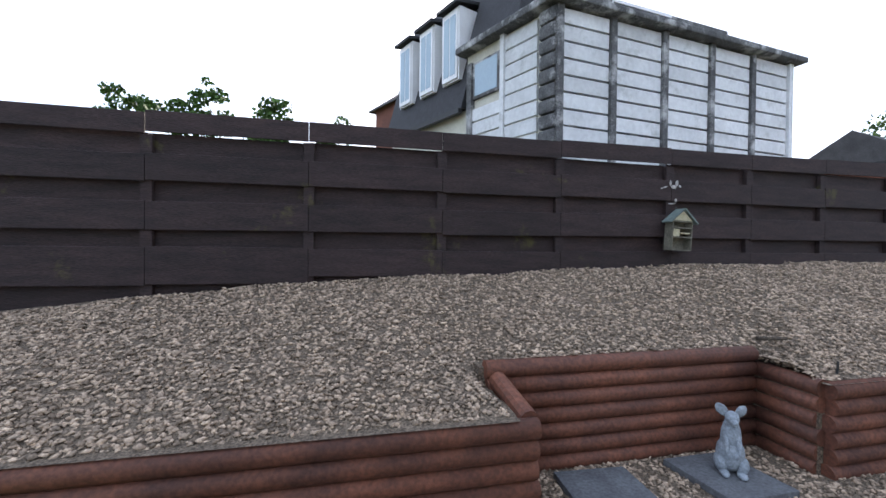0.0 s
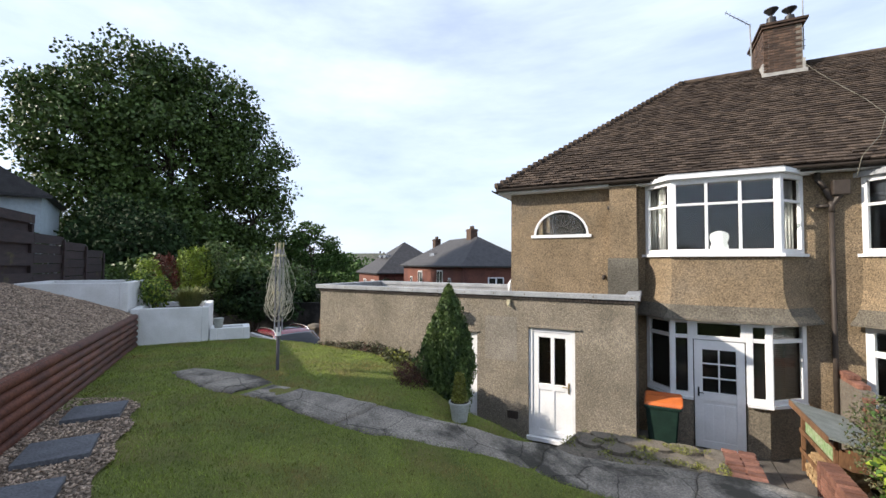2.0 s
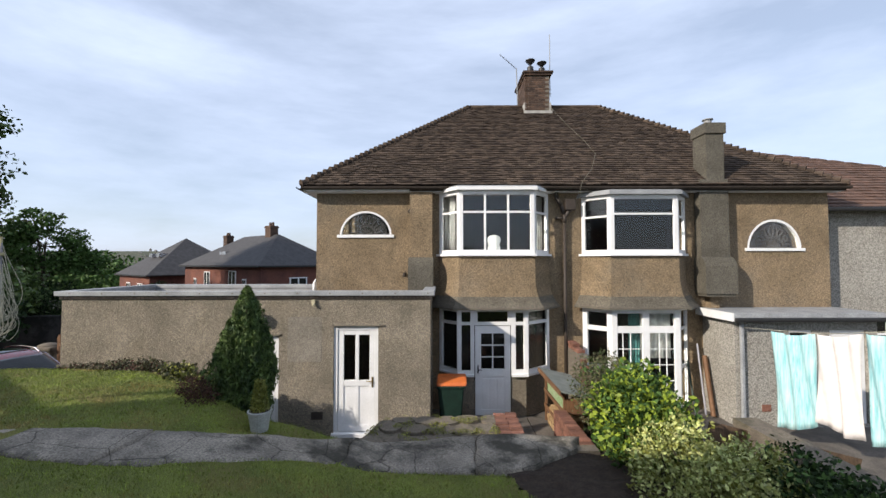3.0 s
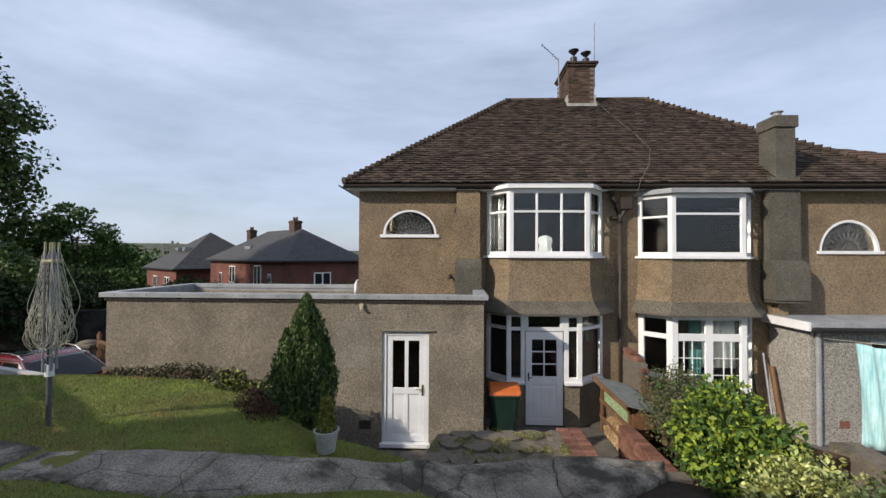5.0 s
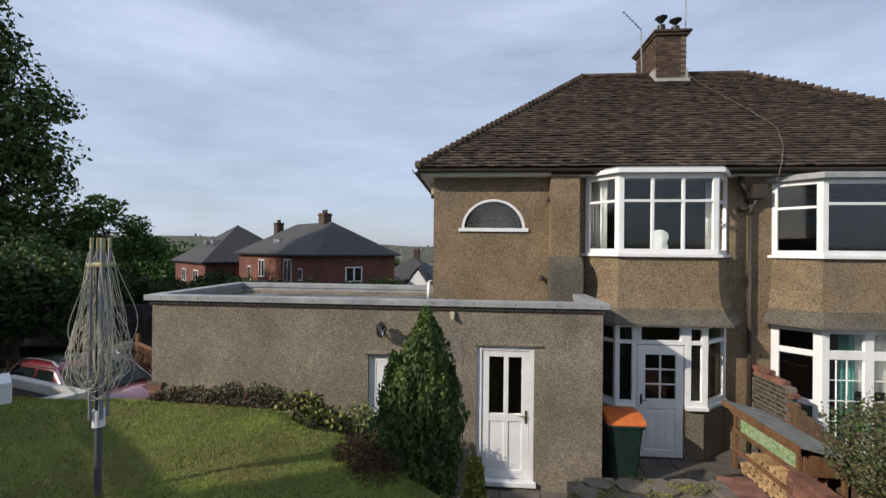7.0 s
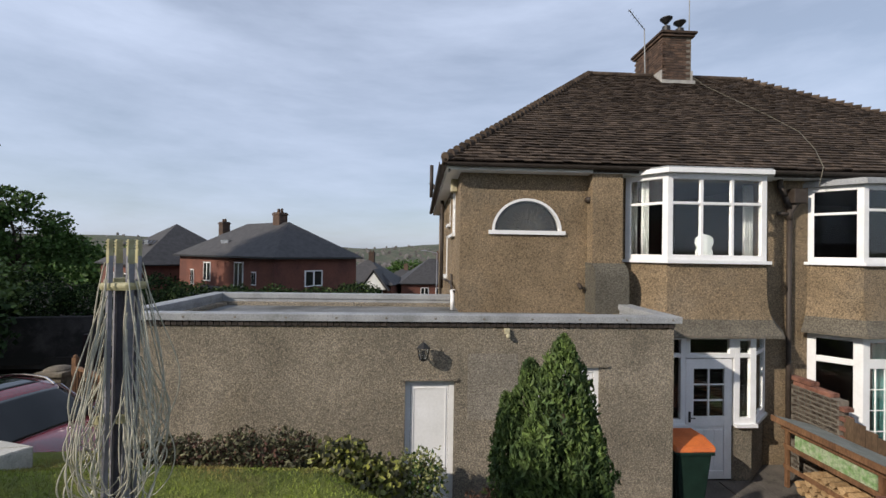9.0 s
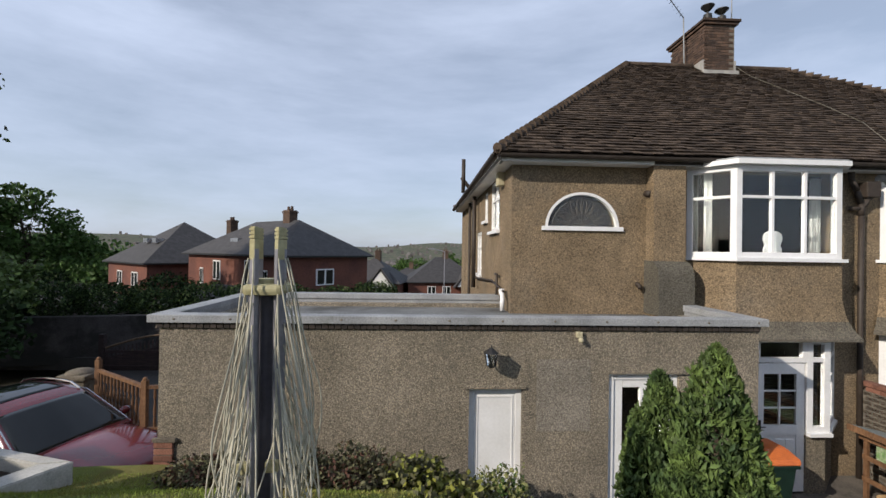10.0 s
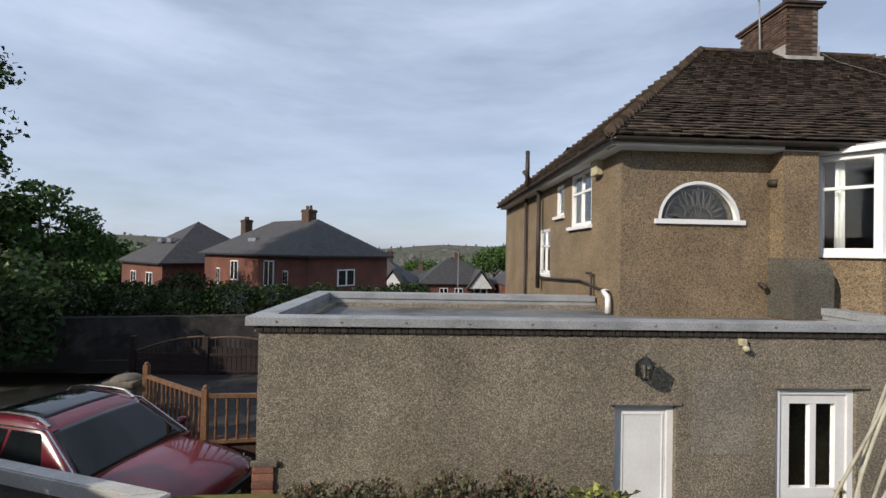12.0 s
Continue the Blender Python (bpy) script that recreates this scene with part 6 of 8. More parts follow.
for r in range(5):
    for i in range(9 - r // 2):
        bm = bmesh.new()
        y, z = -0.42 + 0.125 * i + 0.05 * (r % 2) + rg.uniform(-0.02, 0.02), 0.07 + 0.092 * r
        q = 0.06
        ring = [(3.72, y + q * math.cos(t) * rg.uniform(0.7, 1.1), z + q * math.sin(t) * rg.uniform(0.7, 1.05)) for t in np.linspace(0, 2 * math.pi, 6)[:-1] + rg.uniform(0, 1)]
        prism(bm, ring, (rg.uniform(0.36, 0.46), rg.uniform(-0.04, 0.04), 0))
        put_s(pile, part("split_log", bm, M_FIREWOOD))

# pot by the cypress
pot = thing("plant_pot", "grey-green plant pot with a small yellow-green conifer on the path edge", "plant pot", at=(-0.04, -3.12, 1.40))
bm = bmesh.new()
r = bmesh.ops.create_cone(bm, cap_ends=True, segments=24, radius1=0.095, radius2=0.13, depth=0.22)
bmesh.ops.translate(bm, verts=r["verts"], vec=(0, 0, 0.11))
part("pot", bm, M_POT, pot, smooth=False)
bm = bmesh.new()
tube(bm, (0, 0, 0.215), (0, 0, 0.235), 0.14, 0.14, 24)
part("rim", bm, M_POT, pot)
bm = bmesh.new()
tube(bm, (0, 0, 0.236), (0, 0, 0.24), 0.118, 0.118, 16)
part("soil", bm, M_SOIL, pot)

# ---- plants ----
M_CYPRESS = mat("cypress_scale", (0.125, 0.185, 0.045), (0.035, 0.068, 0.022), scale=6, fine=20, rough=0.7, bump=0, mix=0.35, island=0.4)
M_YELLOWLEAF = mat("yellow_green_leaf", (0.25, 0.255, 0.05), (0.14, 0.155, 0.03), scale=5, fine=20, rough=0.6, bump=0, mix=0.3, island=0.35)
M_LIME = mat("lime_leaf", (0.27, 0.34, 0.03), (0.15, 0.22, 0.025), scale=5, fine=20, rough=0.6, bump=0, mix=0.3, island=0.3)
M_MIDLEAF = mat("mid_green_leaf", (0.075, 0.14, 0.03), (0.04, 0.08, 0.02), scale=4, fine=20, rough=0.65, bump=0, mix=0.3, island=0.4, spec=0.2)
M_DARKLEAF = mat("dark_ivy_leaf", (0.03, 0.055, 0.018), (0.014, 0.028, 0.010), scale=4, fine=20, rough=0.75, bump=0, mix=0.3, island=0.45, spec=0.12)
M_GREYLEAF = mat("grey_olive_leaf", (0.13, 0.125, 0.06), (0.07, 0.07, 0.035), scale=4, fine=20, rough=0.7, bump=0, mix=0.3, island=0.4)
M_REDLEAF = mat("copper_leaf", (0.16, 0.035, 0.02), (0.08, 0.02, 0.012), scale=4, fine=20, rough=0.6, bump=0, mix=0.3, island=0.3)
M_VARIEG = mat("variegated_leaf", (0.60, 0.60, 0.24), (0.22, 0.29, 0.07), scale=14, fine=30, rough=0.6, bump=0, mix=0.3, island=0.4)
M_RUST = mat("rusty_twig", (0.11, 0.05, 0.03), (0.05, 0.025, 0.018), scale=6, fine=20, rough=0.8, bump=0, mix=0.3, island=0.4)
M_DRYGRASS = mat("straw_grass", (0.30, 0.30, 0.12), (0.18, 0.20, 0.07), scale=6, fine=20, rough=0.8, bump=0, mix=0.3, island=0.35)


def twigs(bm, root, tips, r0, rg):
    for t in tips:
        m = (Vector(root) + Vector(t)) / 2 + Vector(rg.normal(scale=0.04, size=3))
        tube(bm, root, m, r0, r0 * 0.65, 5)
        tube(bm, m, t, r0 * 0.65, r0 * 0.25, 5)


def shrub(name, label, category, lobes, size, count, material, seed, group="", stems=None, shell=0.55, slim=0.6, second=None, share=0.25, droop=0.0, kind=""):
    """A bush of many leaves on branching stems; lobes: (x, y, z, rx, ry, rz)."""
    rg = np.random.default_rng(seed)
    x0 = np.mean([l[0] for l in lobes]), np.mean([l[1] for l in lobes])
    zb = min(l[2] - l[5] for l in lobes)
    b = thing(name, label, category, group, kind, at=(x0[0], x0[1], zb))
    vol = np.array([l[3] * l[4] * l[5] for l in lobes]) ** 0.8
    pick = rg.choice(len(lobes), count, p=vol / vol.sum())
    L = np.array(lobes)[pick]
    d = unit(rg.normal(size=(count, 3)))
    rad = shell + (1 - shell) * rg.uniform(0, 1, (count, 1)) ** 0.6
    clump = np.array([1 + 0.16 * noise.noise((p[0] * 3.1 + s, p[1] * 3.1, p[2] * 3.1)) * 2 for p, s in zip(d, pick)])[:, None]
    c = L[:, :3] + d * rad * clump * L[:, 3:]
    c = c[c[:, 2] > zb - 0.02]
    out = d[: len(c)] * 0.9
    if second:
        m = rg.uniform(0, 1, len(c)) < share
        sets = (("leaves", c[~m], out[~m], material), ("new_leaves", c[m], out[m], second))
    else:
        sets = (("leaves", c, out, material),)
    for nm, cc, oo_, mm in sets:
        v, f = leaf_mesh(cc, size, rg, droop, slim, oo_)
        put(b, tagged(bulk(nm, v, f, mm), kind="stuff"))
    bm = bmesh.new()
    for l in lobes:
        root = (l[0] * 0.6 + x0[0] * 0.4, l[1] * 0.6 + x0[1] * 0.4, zb - 0.05)
        tips = [(l[0] + l[3] * 0.8 * t[0], l[1] + l[4] * 0.8 * t[1], l[2] + l[5] * 0.75 * abs(t[2])) for t in unit(rg.normal(size=(7, 3)))]
        twigs(bm, root, tips, 0.014, rg)
    put(b, part("stems", bm, M_BARK))
    return b


def spire(name, label, x, y, z0, z1, r, count, material, seed, tips=(), group="", inner=None):
    """A conifer of upright sprays: a column that narrows to several points."""
    rg = np.random.default_rng(seed)
    b = thing(name, label, "conifer", group, at=(x, y, z0))
    cols = [(0, 0, z1, r)] + [(tx, ty, tz, tr) for tx, ty, tz, tr in tips]
    cs, outs = [], []
    for (dx, dy, top, rr) in cols:
        k = int(count * rr * (top - z0) / sum(c[3] * (c[2] - z0) for c in cols))
        t = rg.uniform(0, 1, k) ** 0.85
        a = rg.uniform(0, 2 * np.pi, k)
        prof = np.where(t < 0.4, 0.68 + 0.32 * t / 0.4, np.where(t < 0.7, 1.0, np.clip((1 - t) / 0.3, 0, 1) ** 0.7))
        wob = 1 + 0.6 * np.array([noise.noise((math.cos(q) * 2.2 + dx * 9, math.sin(q) * 2.2, w * 7.5)) + 0.5 * noise.noise((math.cos(q) * 5 + dx * 9, math.sin(q) * 5, w * 17)) for q, w in zip(a, t)])
        q = rr * prof * wob * (0.62 + 0.38 * rg.uniform(0, 1, k) ** 0.5)
        cs.append(np.stack([x + dx * (0.3 + 0.7 * t) + q * np.cos(a), y + dy * (0.3 + 0.7 * t) + q * np.sin(a), z0 + t * (top - z0)], 1))
        outs.append(np.stack([0.35 * np.cos(a), 0.35 * np.sin(a), np.full(k, 1.5)], 1))
    c, o = np.concatenate(cs), np.concatenate(outs)
    v, f = leaf_mesh(c, 0.06, rg, 0, 0.36, o)
    put(b, tagged(bulk("foliage", v, f, material), kind="stuff"))
    bm = bmesh.new()
    tube(bm, (x, y, z0 - 0.15), (x, y, z1 - 0.3), 0.045, 0.015, 8)
    for (dx, dy, top, rr) in cols[1:]:
        tube(bm, (x, y, z0 + 0.1), (x + dx, y + dy, top - 0.25), 0.025, 0.01, 6)
    put(b, part("trunk", bm, M_BARK))
    return b


spire("cypress", "dense dark green columnar cypress with two tips by the lawn edge", -0.50, -2.50, 1.0, 3.06, 0.24, 60000, M_CYPRESS, 4, tips=((-0.14, 0.36, 2.80, 0.25), (0.12, -0.10, 2.66, 0.17), (-0.22, -0.04, 2.5, 0.19), (0.22, 0.06, 2.52, 0.19), (-0.36, 0.24, 2.58, 0.19), (-0.10, 0.16, 2.3, 0.24), (-0.30, -0.06, 2.35, 0.19), (0.10, -0.14, 2.5, 0.18), (0.14, 0.36, 2.2, 0.18), (-0.28, 0.40, 2.5, 0.18)))
rg = np.random.default_rng(31)
k = 900
t = rg.uniform(0, 1, k)
a = rg.uniform(0, 6.283, k)
q = 0.11 * (1 - 0.55 * t) * (0.6 + 0.4 * rg.uniform(0, 1, k))
v, f = leaf_mesh(np.stack([-0.04 + q * np.cos(a), -3.12 + q * np.sin(a), 1.625 + 0.36 * t], 1), 0.055, rg, 0, 0.4, np.stack([0.6 * np.cos(a), 0.6 * np.sin(a), np.full(k, 1.2)], 1))
put(pot, tagged(bulk("conifer_sprays", v, f, M_YELLOWLEAF), "yellow-green conifer sprays", kind="stuff"))

# low shrubs along the garage wall
shrub("low_shrub", "low sprawling olive and russet shrub against the garage wall", "shrub", [(-4.6, -0.55, 1.16, 0.36, 0.34, 0.28), (-4.1, -0.95, 1.30, 0.45, 0.42, 0.36), (-3.4, -1.0, 1.36, 0.45, 0.42, 0.38), (-2.85, -1.05, 1.38, 0.42, 0.42, 0.38), (-3.6, -1.5, 1.24, 0.42, 0.34, 0.28), (-2.95, -1.5, 1.26, 0.4, 0.34, 0.28)], 0.048, 30000, M_GREYLEAF, 41, second=M_RUST, share=0.3, shell=0.3)
shrub("low_shrub", "yellow-green low shrub with broad leaves below the lantern", "shrub", [(-2.3, -1.1, 1.36, 0.36, 0.36, 0.36), (-1.95, -1.2, 1.26, 0.34, 0.34, 0.30), (-2.25, -1.7, 1.36, 0.36, 0.34, 0.30)], 0.07, 7000, M_YELLOWLEAF, 42, second=M_GREYLEAF, share=0.5, shell=0.3, slim=0.8)
shrub("low_shrub", "pale dry yellow shrub beside the white door", "shrub", [(-1.5, -1.05, 1.30, 0.3, 0.28, 0.3)], 0.05, 1400, M_DRYGRASS, 43, second=M_MIDLEAF, share=0.3, shell=0.2)
shrub("heather", "dark russet heather clump at the foot of the cypress", "shrub", [(-1.1, -2.62, 1.68, 0.26, 0.26, 0.24), (-0.9, -2.8, 1.62, 0.24, 0.24, 0.2), (-0.95, -2.1, 1.5, 0.26, 0.3, 0.22)], 0.045, 5200, M_RUST, 44, shell=0.3, slim=0.3)

# boundary shrubs towards the neighbour
shrub("twiggy_shrub", "tall grey-olive twiggy shrub by the log store", "shrub", [(4.85, -0.95, 1.25, 0.55, 0.5, 0.62), (4.75, -1.5, 1.15, 0.5, 0.45, 0.6), (5.2, -0.6, 1.2, 0.4, 0.4, 0.5)], 0.045, 9000, M_GREYLEAF, 51, second=M_MIDLEAF, share=0.25, shell=0.35)
shrub("leafy_shrub", "bright green leafy shrub with lime new growth", "shrub", [(4.7, -2.3, 1.2, 0.55, 0.55, 0.65), (4.95, -2.0, 1.3, 0.5, 0.5, 0.62), (4.55, -2.9, 1.05, 0.45, 0.45, 0.6), (4.9, -2.75, 1.15, 0.48, 0.5, 0.6)], 0.09, 11500, M_MIDLEAF, 52, second=M_LIME, share=0.45, shell=0.35)
shrub("variegated_hedge", "yellow and green variegated hedge", "hedge", [(4.55, -3.75, 1.15, 0.48, 0.5, 0.62), (4.6, -4.35, 1.1, 0.45, 0.45, 0.6), (5.1, -4.0, 1.1, 0.45, 0.45, 0.55)], 0.055, 11000, M_VARIEG, 53, second=M_YELLOWLEAF, share=0.35, shell=0.5)
shrub("dark_hedge", "dark green small-leaved hedge between the gardens", "hedge", [(5.3, -4.6, 1.12, 0.5, 0.5, 0.58), (5.9, -4.7, 1.05, 0.55, 0.5, 0.55), (6.6, -4.8, 0.98, 0.6, 0.5, 0.52), (7.3, -4.9, 0.9, 0.6, 0.5, 0.5), (8.1, -5.0, 0.8, 0.65, 0.5, 0.5), (5.6, -3.9, 1.05, 0.5, 0.5, 0.5)], 0.06, 15000, M_DARKLEAF, 54, second=M_MIDLEAF, share=0.3, shell=0.5)
shrub("golden_shrub", "small golden-leaved shrub beside the lawn", "shrub", [(4.75, -5.35, 1.25, 0.3, 0.3, 0.26), (5.4, -5.45, 1.2, 0.25, 0.25, 0.2)], 0.07, 1500, M_YELLOWLEAF, 55, shell=0.3)

# planter plants
def at_bank(lobes):
    return [(*bank(s, o, z), rs, rs, rz) for s, o, z, rs, rz in lobes]


shrub("planter_shrub", "yellow-green shrub in the white planter", "shrub", at_bank([(4.0, 6.6, 2.72, 0.3, 0.38), (4.3, 6.9, 2.9, 0.28, 0.3)]), 0.06, 2200, M_LIME, 61, second=M_MIDLEAF, share=0.5, shell=0.3)
for n, (s, o, h, m, lab) in enumerate(((6.2, 7.1, 3.45, M_LIME, "lime green clipped dwarf conifer"), (6.6, 6.8, 3.55, M_REDLEAF, "copper red dwarf shrub"), (6.8, 6.3, 3.72, M_LIME, "lime green clipped dwarf conifer"), (7.0, 5.7, 3.95, M_CYPRESS, "green rounded dwarf conifer"), (6.9, 6.0, 3.8, M_LIME, "yellow-green rounded dwarf conifer"))):
    p = bank(s, o, 0)
    shrub("dwarf_conifer", lab + " above the planters", "conifer", [(p.x, p.y, h - 0.55, 0.32, 0.32, 0.55)], 0.06, 2600, m, 62 + n, "dwarf conifers", shell=0.7)
rg = np.random.default_rng(77)
k = 1300
p0 = np.array(bank(3.55, 5.95, 2.38))
a = rg.uniform(0, 6.283, k)
h = rg.uniform(0.25, 0.55, k)
lean = rg.uniform(0.05, 0.45, k)
b0 = p0 + np.stack([0.1 * np.cos(a), 0.1 * np.sin(a), np.zeros(k)], 1)
b1 = b0 + np.stack([lean * 0.45 * np.cos(a), lean * 0.45 * np.sin(a), h * 0.75], 1)
b2 = b0 + np.stack([lean * np.cos(a), lean * np.sin(a), h * (1 - 0.5 * lean)], 1)
w = np.stack([-np.sin(a), np.cos(a), np.zeros(k)], 1) * 0.005
v = np.stack([b0 - w, b0 + w, b1 + w, b1 - w, b2], 1).reshape(-1, 3)
i = np.arange(k)[:, None] * 5
f = np.concatenate([i + np.array([[0, 1, 2]]), i + np.array([[0, 2, 3]]), i + np.array([[3, 2, 4]])], 1).reshape(-1, 3)
tagged(bulk("ornamental_grass", v, f, M_DRYGRASS), "arching straw and green ornamental grass in the planter", "grass", kind="stuff")

# weeds in the joints of the paved block
rg = np.random.default_rng(88)
c = np.stack([rg.uniform(0.9, 3.0, 9000), rg.uniform(-2.6, -1.1, 9000), np.full(9000, 0.84)], 1)
keep = np.array([in_block(p[0], p[1]) and noise.noise((p[0] * 4.2, p[1] * 4.2, 2)) > 0.10 + 0.1 * (p[0] < 1.7) for p in c])
c = c[keep]
c[:, 2] += rg.uniform(-0.01, 0.03, len(c))
v, f = leaf_mesh(c, 0.028, rg, 0, 0.5, np.tile((0, 0, 0.5), (len(c), 1)))
tagged(bulk("weeds", v, f, M_YELLOWLEAF), "small green and yellow weeds on the paving", "weeds", kind="stuff")

# grass blades on the lawn
rg = np.random.default_rng(99)
k = 230000
x, y = rg.uniform(-6.5, 5.2, k), rg.uniform(-8.6, -0.4, k)
keep = np.array([in_lawn(a, b) for a, b in zip(x, y)])
nearp = (y > np.interp(x, fx, ny) + 0.05) & (y < np.interp(x, fx, fy) - 0.05) & (x > -3.95)
sc, oc = x * UX.x + y * UX.y, x * NX.x + y * NX.y
grav = (oc > np.interp(sc, [p[0] for p in PATH_EDGE], [p[1] for p in PATH_EDGE])) & (sc < -0.3)
keep &= ~nearp & ~grav & ~((np.abs(x + 0.8) < 0.45) & (y > -2.75) & (y < -1.5))
x, y = x[keep], y[keep]
k = len(x)
z = np.array([lawn_z(a, b) - lawn_drop(a, b) for a, b in zip(x, y)])
a, h = rg.uniform(0, 6.283, k), rg.uniform(0.012, 0.034, k)
tip = np.stack([x + rg.normal(scale=0.012, size=k), y + rg.normal(scale=0.012, size=k), z + h], 1)
w = np.stack([np.cos(a), np.sin(a), np.zeros(k)], 1) * 0.0045
base = np.stack([x, y, z - 0.004], 1)
v = np.stack([base - w, base + w, tip], 1).reshape(-1, 3)
tagged(bulk("grass_blades", v, np.arange(3 * k).reshape(-1, 3), M_GRASS), "short mown grass blades", "grass", kind="stuff")


# ---- trees ----
def tree(name, label, base, trunk_h, lobes, leaf, count, material, seed, r0=0.35, shell=0.45):
    """A tapered trunk, limbs to every lobe, and a crown of leaves in clumps with gaps."""
    rg = np.random.default_rng(seed)
    b = thing(name, label, "tree", at=base)
    B = Vector(base)
    fork = B + Vector((0, 0, trunk_h))
    bm = bmesh.new()
    tube(bm, B - Vector((0, 0, 0.3)), fork, r0, r0 * 0.7, 10)
    put(b, part("trunk", bm, M_BARK))
    bm = bmesh.new()
    clumps = []
    for l in lobes:
        c = Vector(l[:3])
        tube(bm, fork, fork.lerp(c, 0.55) + Vector((0, 0, 0.3)), r0 * 0.45, r0 * 0.25, 7)
        tube(bm, fork.lerp(c, 0.55) + Vector((0, 0, 0.3)), c, r0 * 0.25, r0 * 0.1, 6)
        n = max(10, int(26 * (l[3] * l[4] * l[5]) ** (1 / 3)))
        for d in unit(rg.normal(size=(n, 3))):
            q = c + Vector((d[0] * l[3], d[1] * l[4], d[2] * l[5])) * float(rg.uniform(0.55, 1.0))
            clumps.append((q, float(rg.uniform(0.09, 0.19)) * (l[3] + l[4] + l[5]) / 1.4))
            if rg.uniform() < 0.4:
                tube(bm, c, q, r0 * 0.09, r0 * 0.03, 4)
    put(b, part("branching", bm, M_BARK))
    C, R = np.array([tuple(q) for q, r in clumps]), np.array([r for q, r in clumps])
    pick = rg.choice(len(C), count, p=R ** 2 / (R ** 2).sum())
    d = unit(rg.normal(size=(count, 3)))
    c = C[pick] + d * (R[pick] * rg.uniform(0.2, 1.0, count) ** 0.5)[:, None] * np.array([1.15, 1.15, 0.75])
    v, f = leaf_mesh(c, leaf, rg, 0.3, 0.75)
    put(b, tagged(bulk("crown", v, f, material), kind="stuff"))
    return b


tx, ty, RT = -28.4, 9.3, Vector((0.494, 0.869, 0))


def crown(r, z, s, h):
    """A lobe of the oak: r to the side, z up, s across, h high."""
    return (tx + RT.x * r, ty + RT.y * r, z, s, s, h)


tree("oak_tree", "large spreading oak with a dense dark green crown", (tx, ty, 0.0), 4.5,
     [crown(0, 10.5, 4.6, 4.6), crown(-5.0, 12.0, 3.6, 3.4), crown(-2.2, 15.2, 3.4, 2.9), crown(2.6, 14.4, 3.4, 3.0), crown(5.0, 10.8, 3.3, 3.8), crown(5.6, 6.6, 2.8, 2.8), crown(0, 5.6, 4.6, 2.8), crown(-4.6, 7.8, 3.2, 2.6),
      crown(0.4, 16.6, 2.2, 1.8), crown(-6.4, 14.0, 2.0, 1.8), crown(3.5, 4.6, 3.0, 2.2)],
     0.28, 84000, M_LEAF, 101, r0=0.6)
tree("broadleaf_tree", "smaller loose-crowned tree beyond the road", (-24.5, 19.5, -0.6), 3.0,
     [(-24.5, 19.5, 4.6, 2.6, 2.2, 1.9), (-22.9, 20.4, 3.6, 1.5, 1.3, 1.2), (-26.3, 18.6, 4.6, 1.9, 1.6, 1.5), (-25.0, 19.2, 6.2, 1.4, 1.3, 0.9), (-28.0, 17.6, 3.8, 1.6, 1.5, 1.3)], 0.24, 8000, M_MIDLEAF, 102, r0=0.22)
# Tree at (-17.5, 1.6) is added, and (-24, 4.6) raised, to shade the drive.
for n, (x, y, z, r, h, cnt, m) in enumerate(((-21.9, -4.8, 6.8, 1.6, 2.1, 3600, M_LEAF), (-16.6, -3.0, 3.2, 1.6, 1.6, 3600, M_MIDLEAF), (-13.4, 0.4, 2.5, 1.3, 1.5, 3000, M_LEAF), (-18.5, 8.5, 2.2, 2.4, 2.2, 5000, M_LEAF), (-21.0, 12.0, 2.4, 2.2, 2.2, 4200, M_LEAF), (-15.0, 6.0, 1.8, 1.6, 1.4, 3200, M_DARKLEAF), (-26.0, 14.5, 2.4, 2.6, 2.2, 4200, M_DARKLEAF), (-20.0, 2.6, 3.4, 2.4, 2.6, 5200, M_LEAF), (-17.2, 5.6, 2.6, 1.9, 2.2, 4200, M_LEAF), (-17.5, 1.6, 3.7, 2.2, 2.2, 7000, M_DARKLEAF), (-24.0, 4.6, 4.8, 2.8, 3.0, 7000, M_DARKLEAF), (-27.5, 0.5, 5.0, 3.0, 3.2, 5000, M_LEAF))):
    tree("garden_tree", "bushy tree in a neighbouring garden", (x, y, z - h - 0.9), 1.4, [(x, y, z, r, r, h * 0.8), (x + 0.7 * r, y + 0.3, z - 0.4, r * 0.7, r * 0.7, h * 0.6), (x - 0.6 * r, y - 0.3, z - 0.3, r * 0.7, r * 0.7, h * 0.6)], 0.2, cnt, m, 110 + n, r0=0.14)
for n, (x, y, z) in enumerate(((-2.1, -19.1, 7.3), (-3.4, -18.4, 6.9), (-0.6, -19.8, 6.9), (-4.7, -17.5, 6.6))):
    tree("shrubby_tree", "top of a leafy tree behind the fence", (x, y, 3.5), 1.6, [(x, y, z - 0.7, 0.6, 0.6, 0.9), (x + 0.4, y, z - 1.2, 0.6, 0.6, 0.6)], 0.14, 1300, M_MIDLEAF, 130 + n, r0=0.08)

# ---- rotary airer ----
AX, AY = -2.768, -3.556
airer = thing("rotary_airer", "folded rotary washing line with yellow ends and drooping cords", "washing line", at=(AX, AY, 1.85))
M_GREYMETAL = mat("grey_painted_steel", (0.30, 0.30, 0.33), (0.22, 0.22, 0.25), scale=6, fine=50, rough=0.5, metal=0.3, bump=0.1, mix=0.15)
M_DARKPOLE = mat("dark_grey_pole", (0.10, 0.095, 0.11), (0.07, 0.065, 0.075), scale=6, fine=50, rough=0.5, bump=0.1, mix=0.15)
M_YPLASTIC = mat("pale_yellow_plastic", (0.44, 0.41, 0.24), (0.34, 0.31, 0.17), scale=10, fine=60, rough=0.55, bump=0.1, mix=0.15)
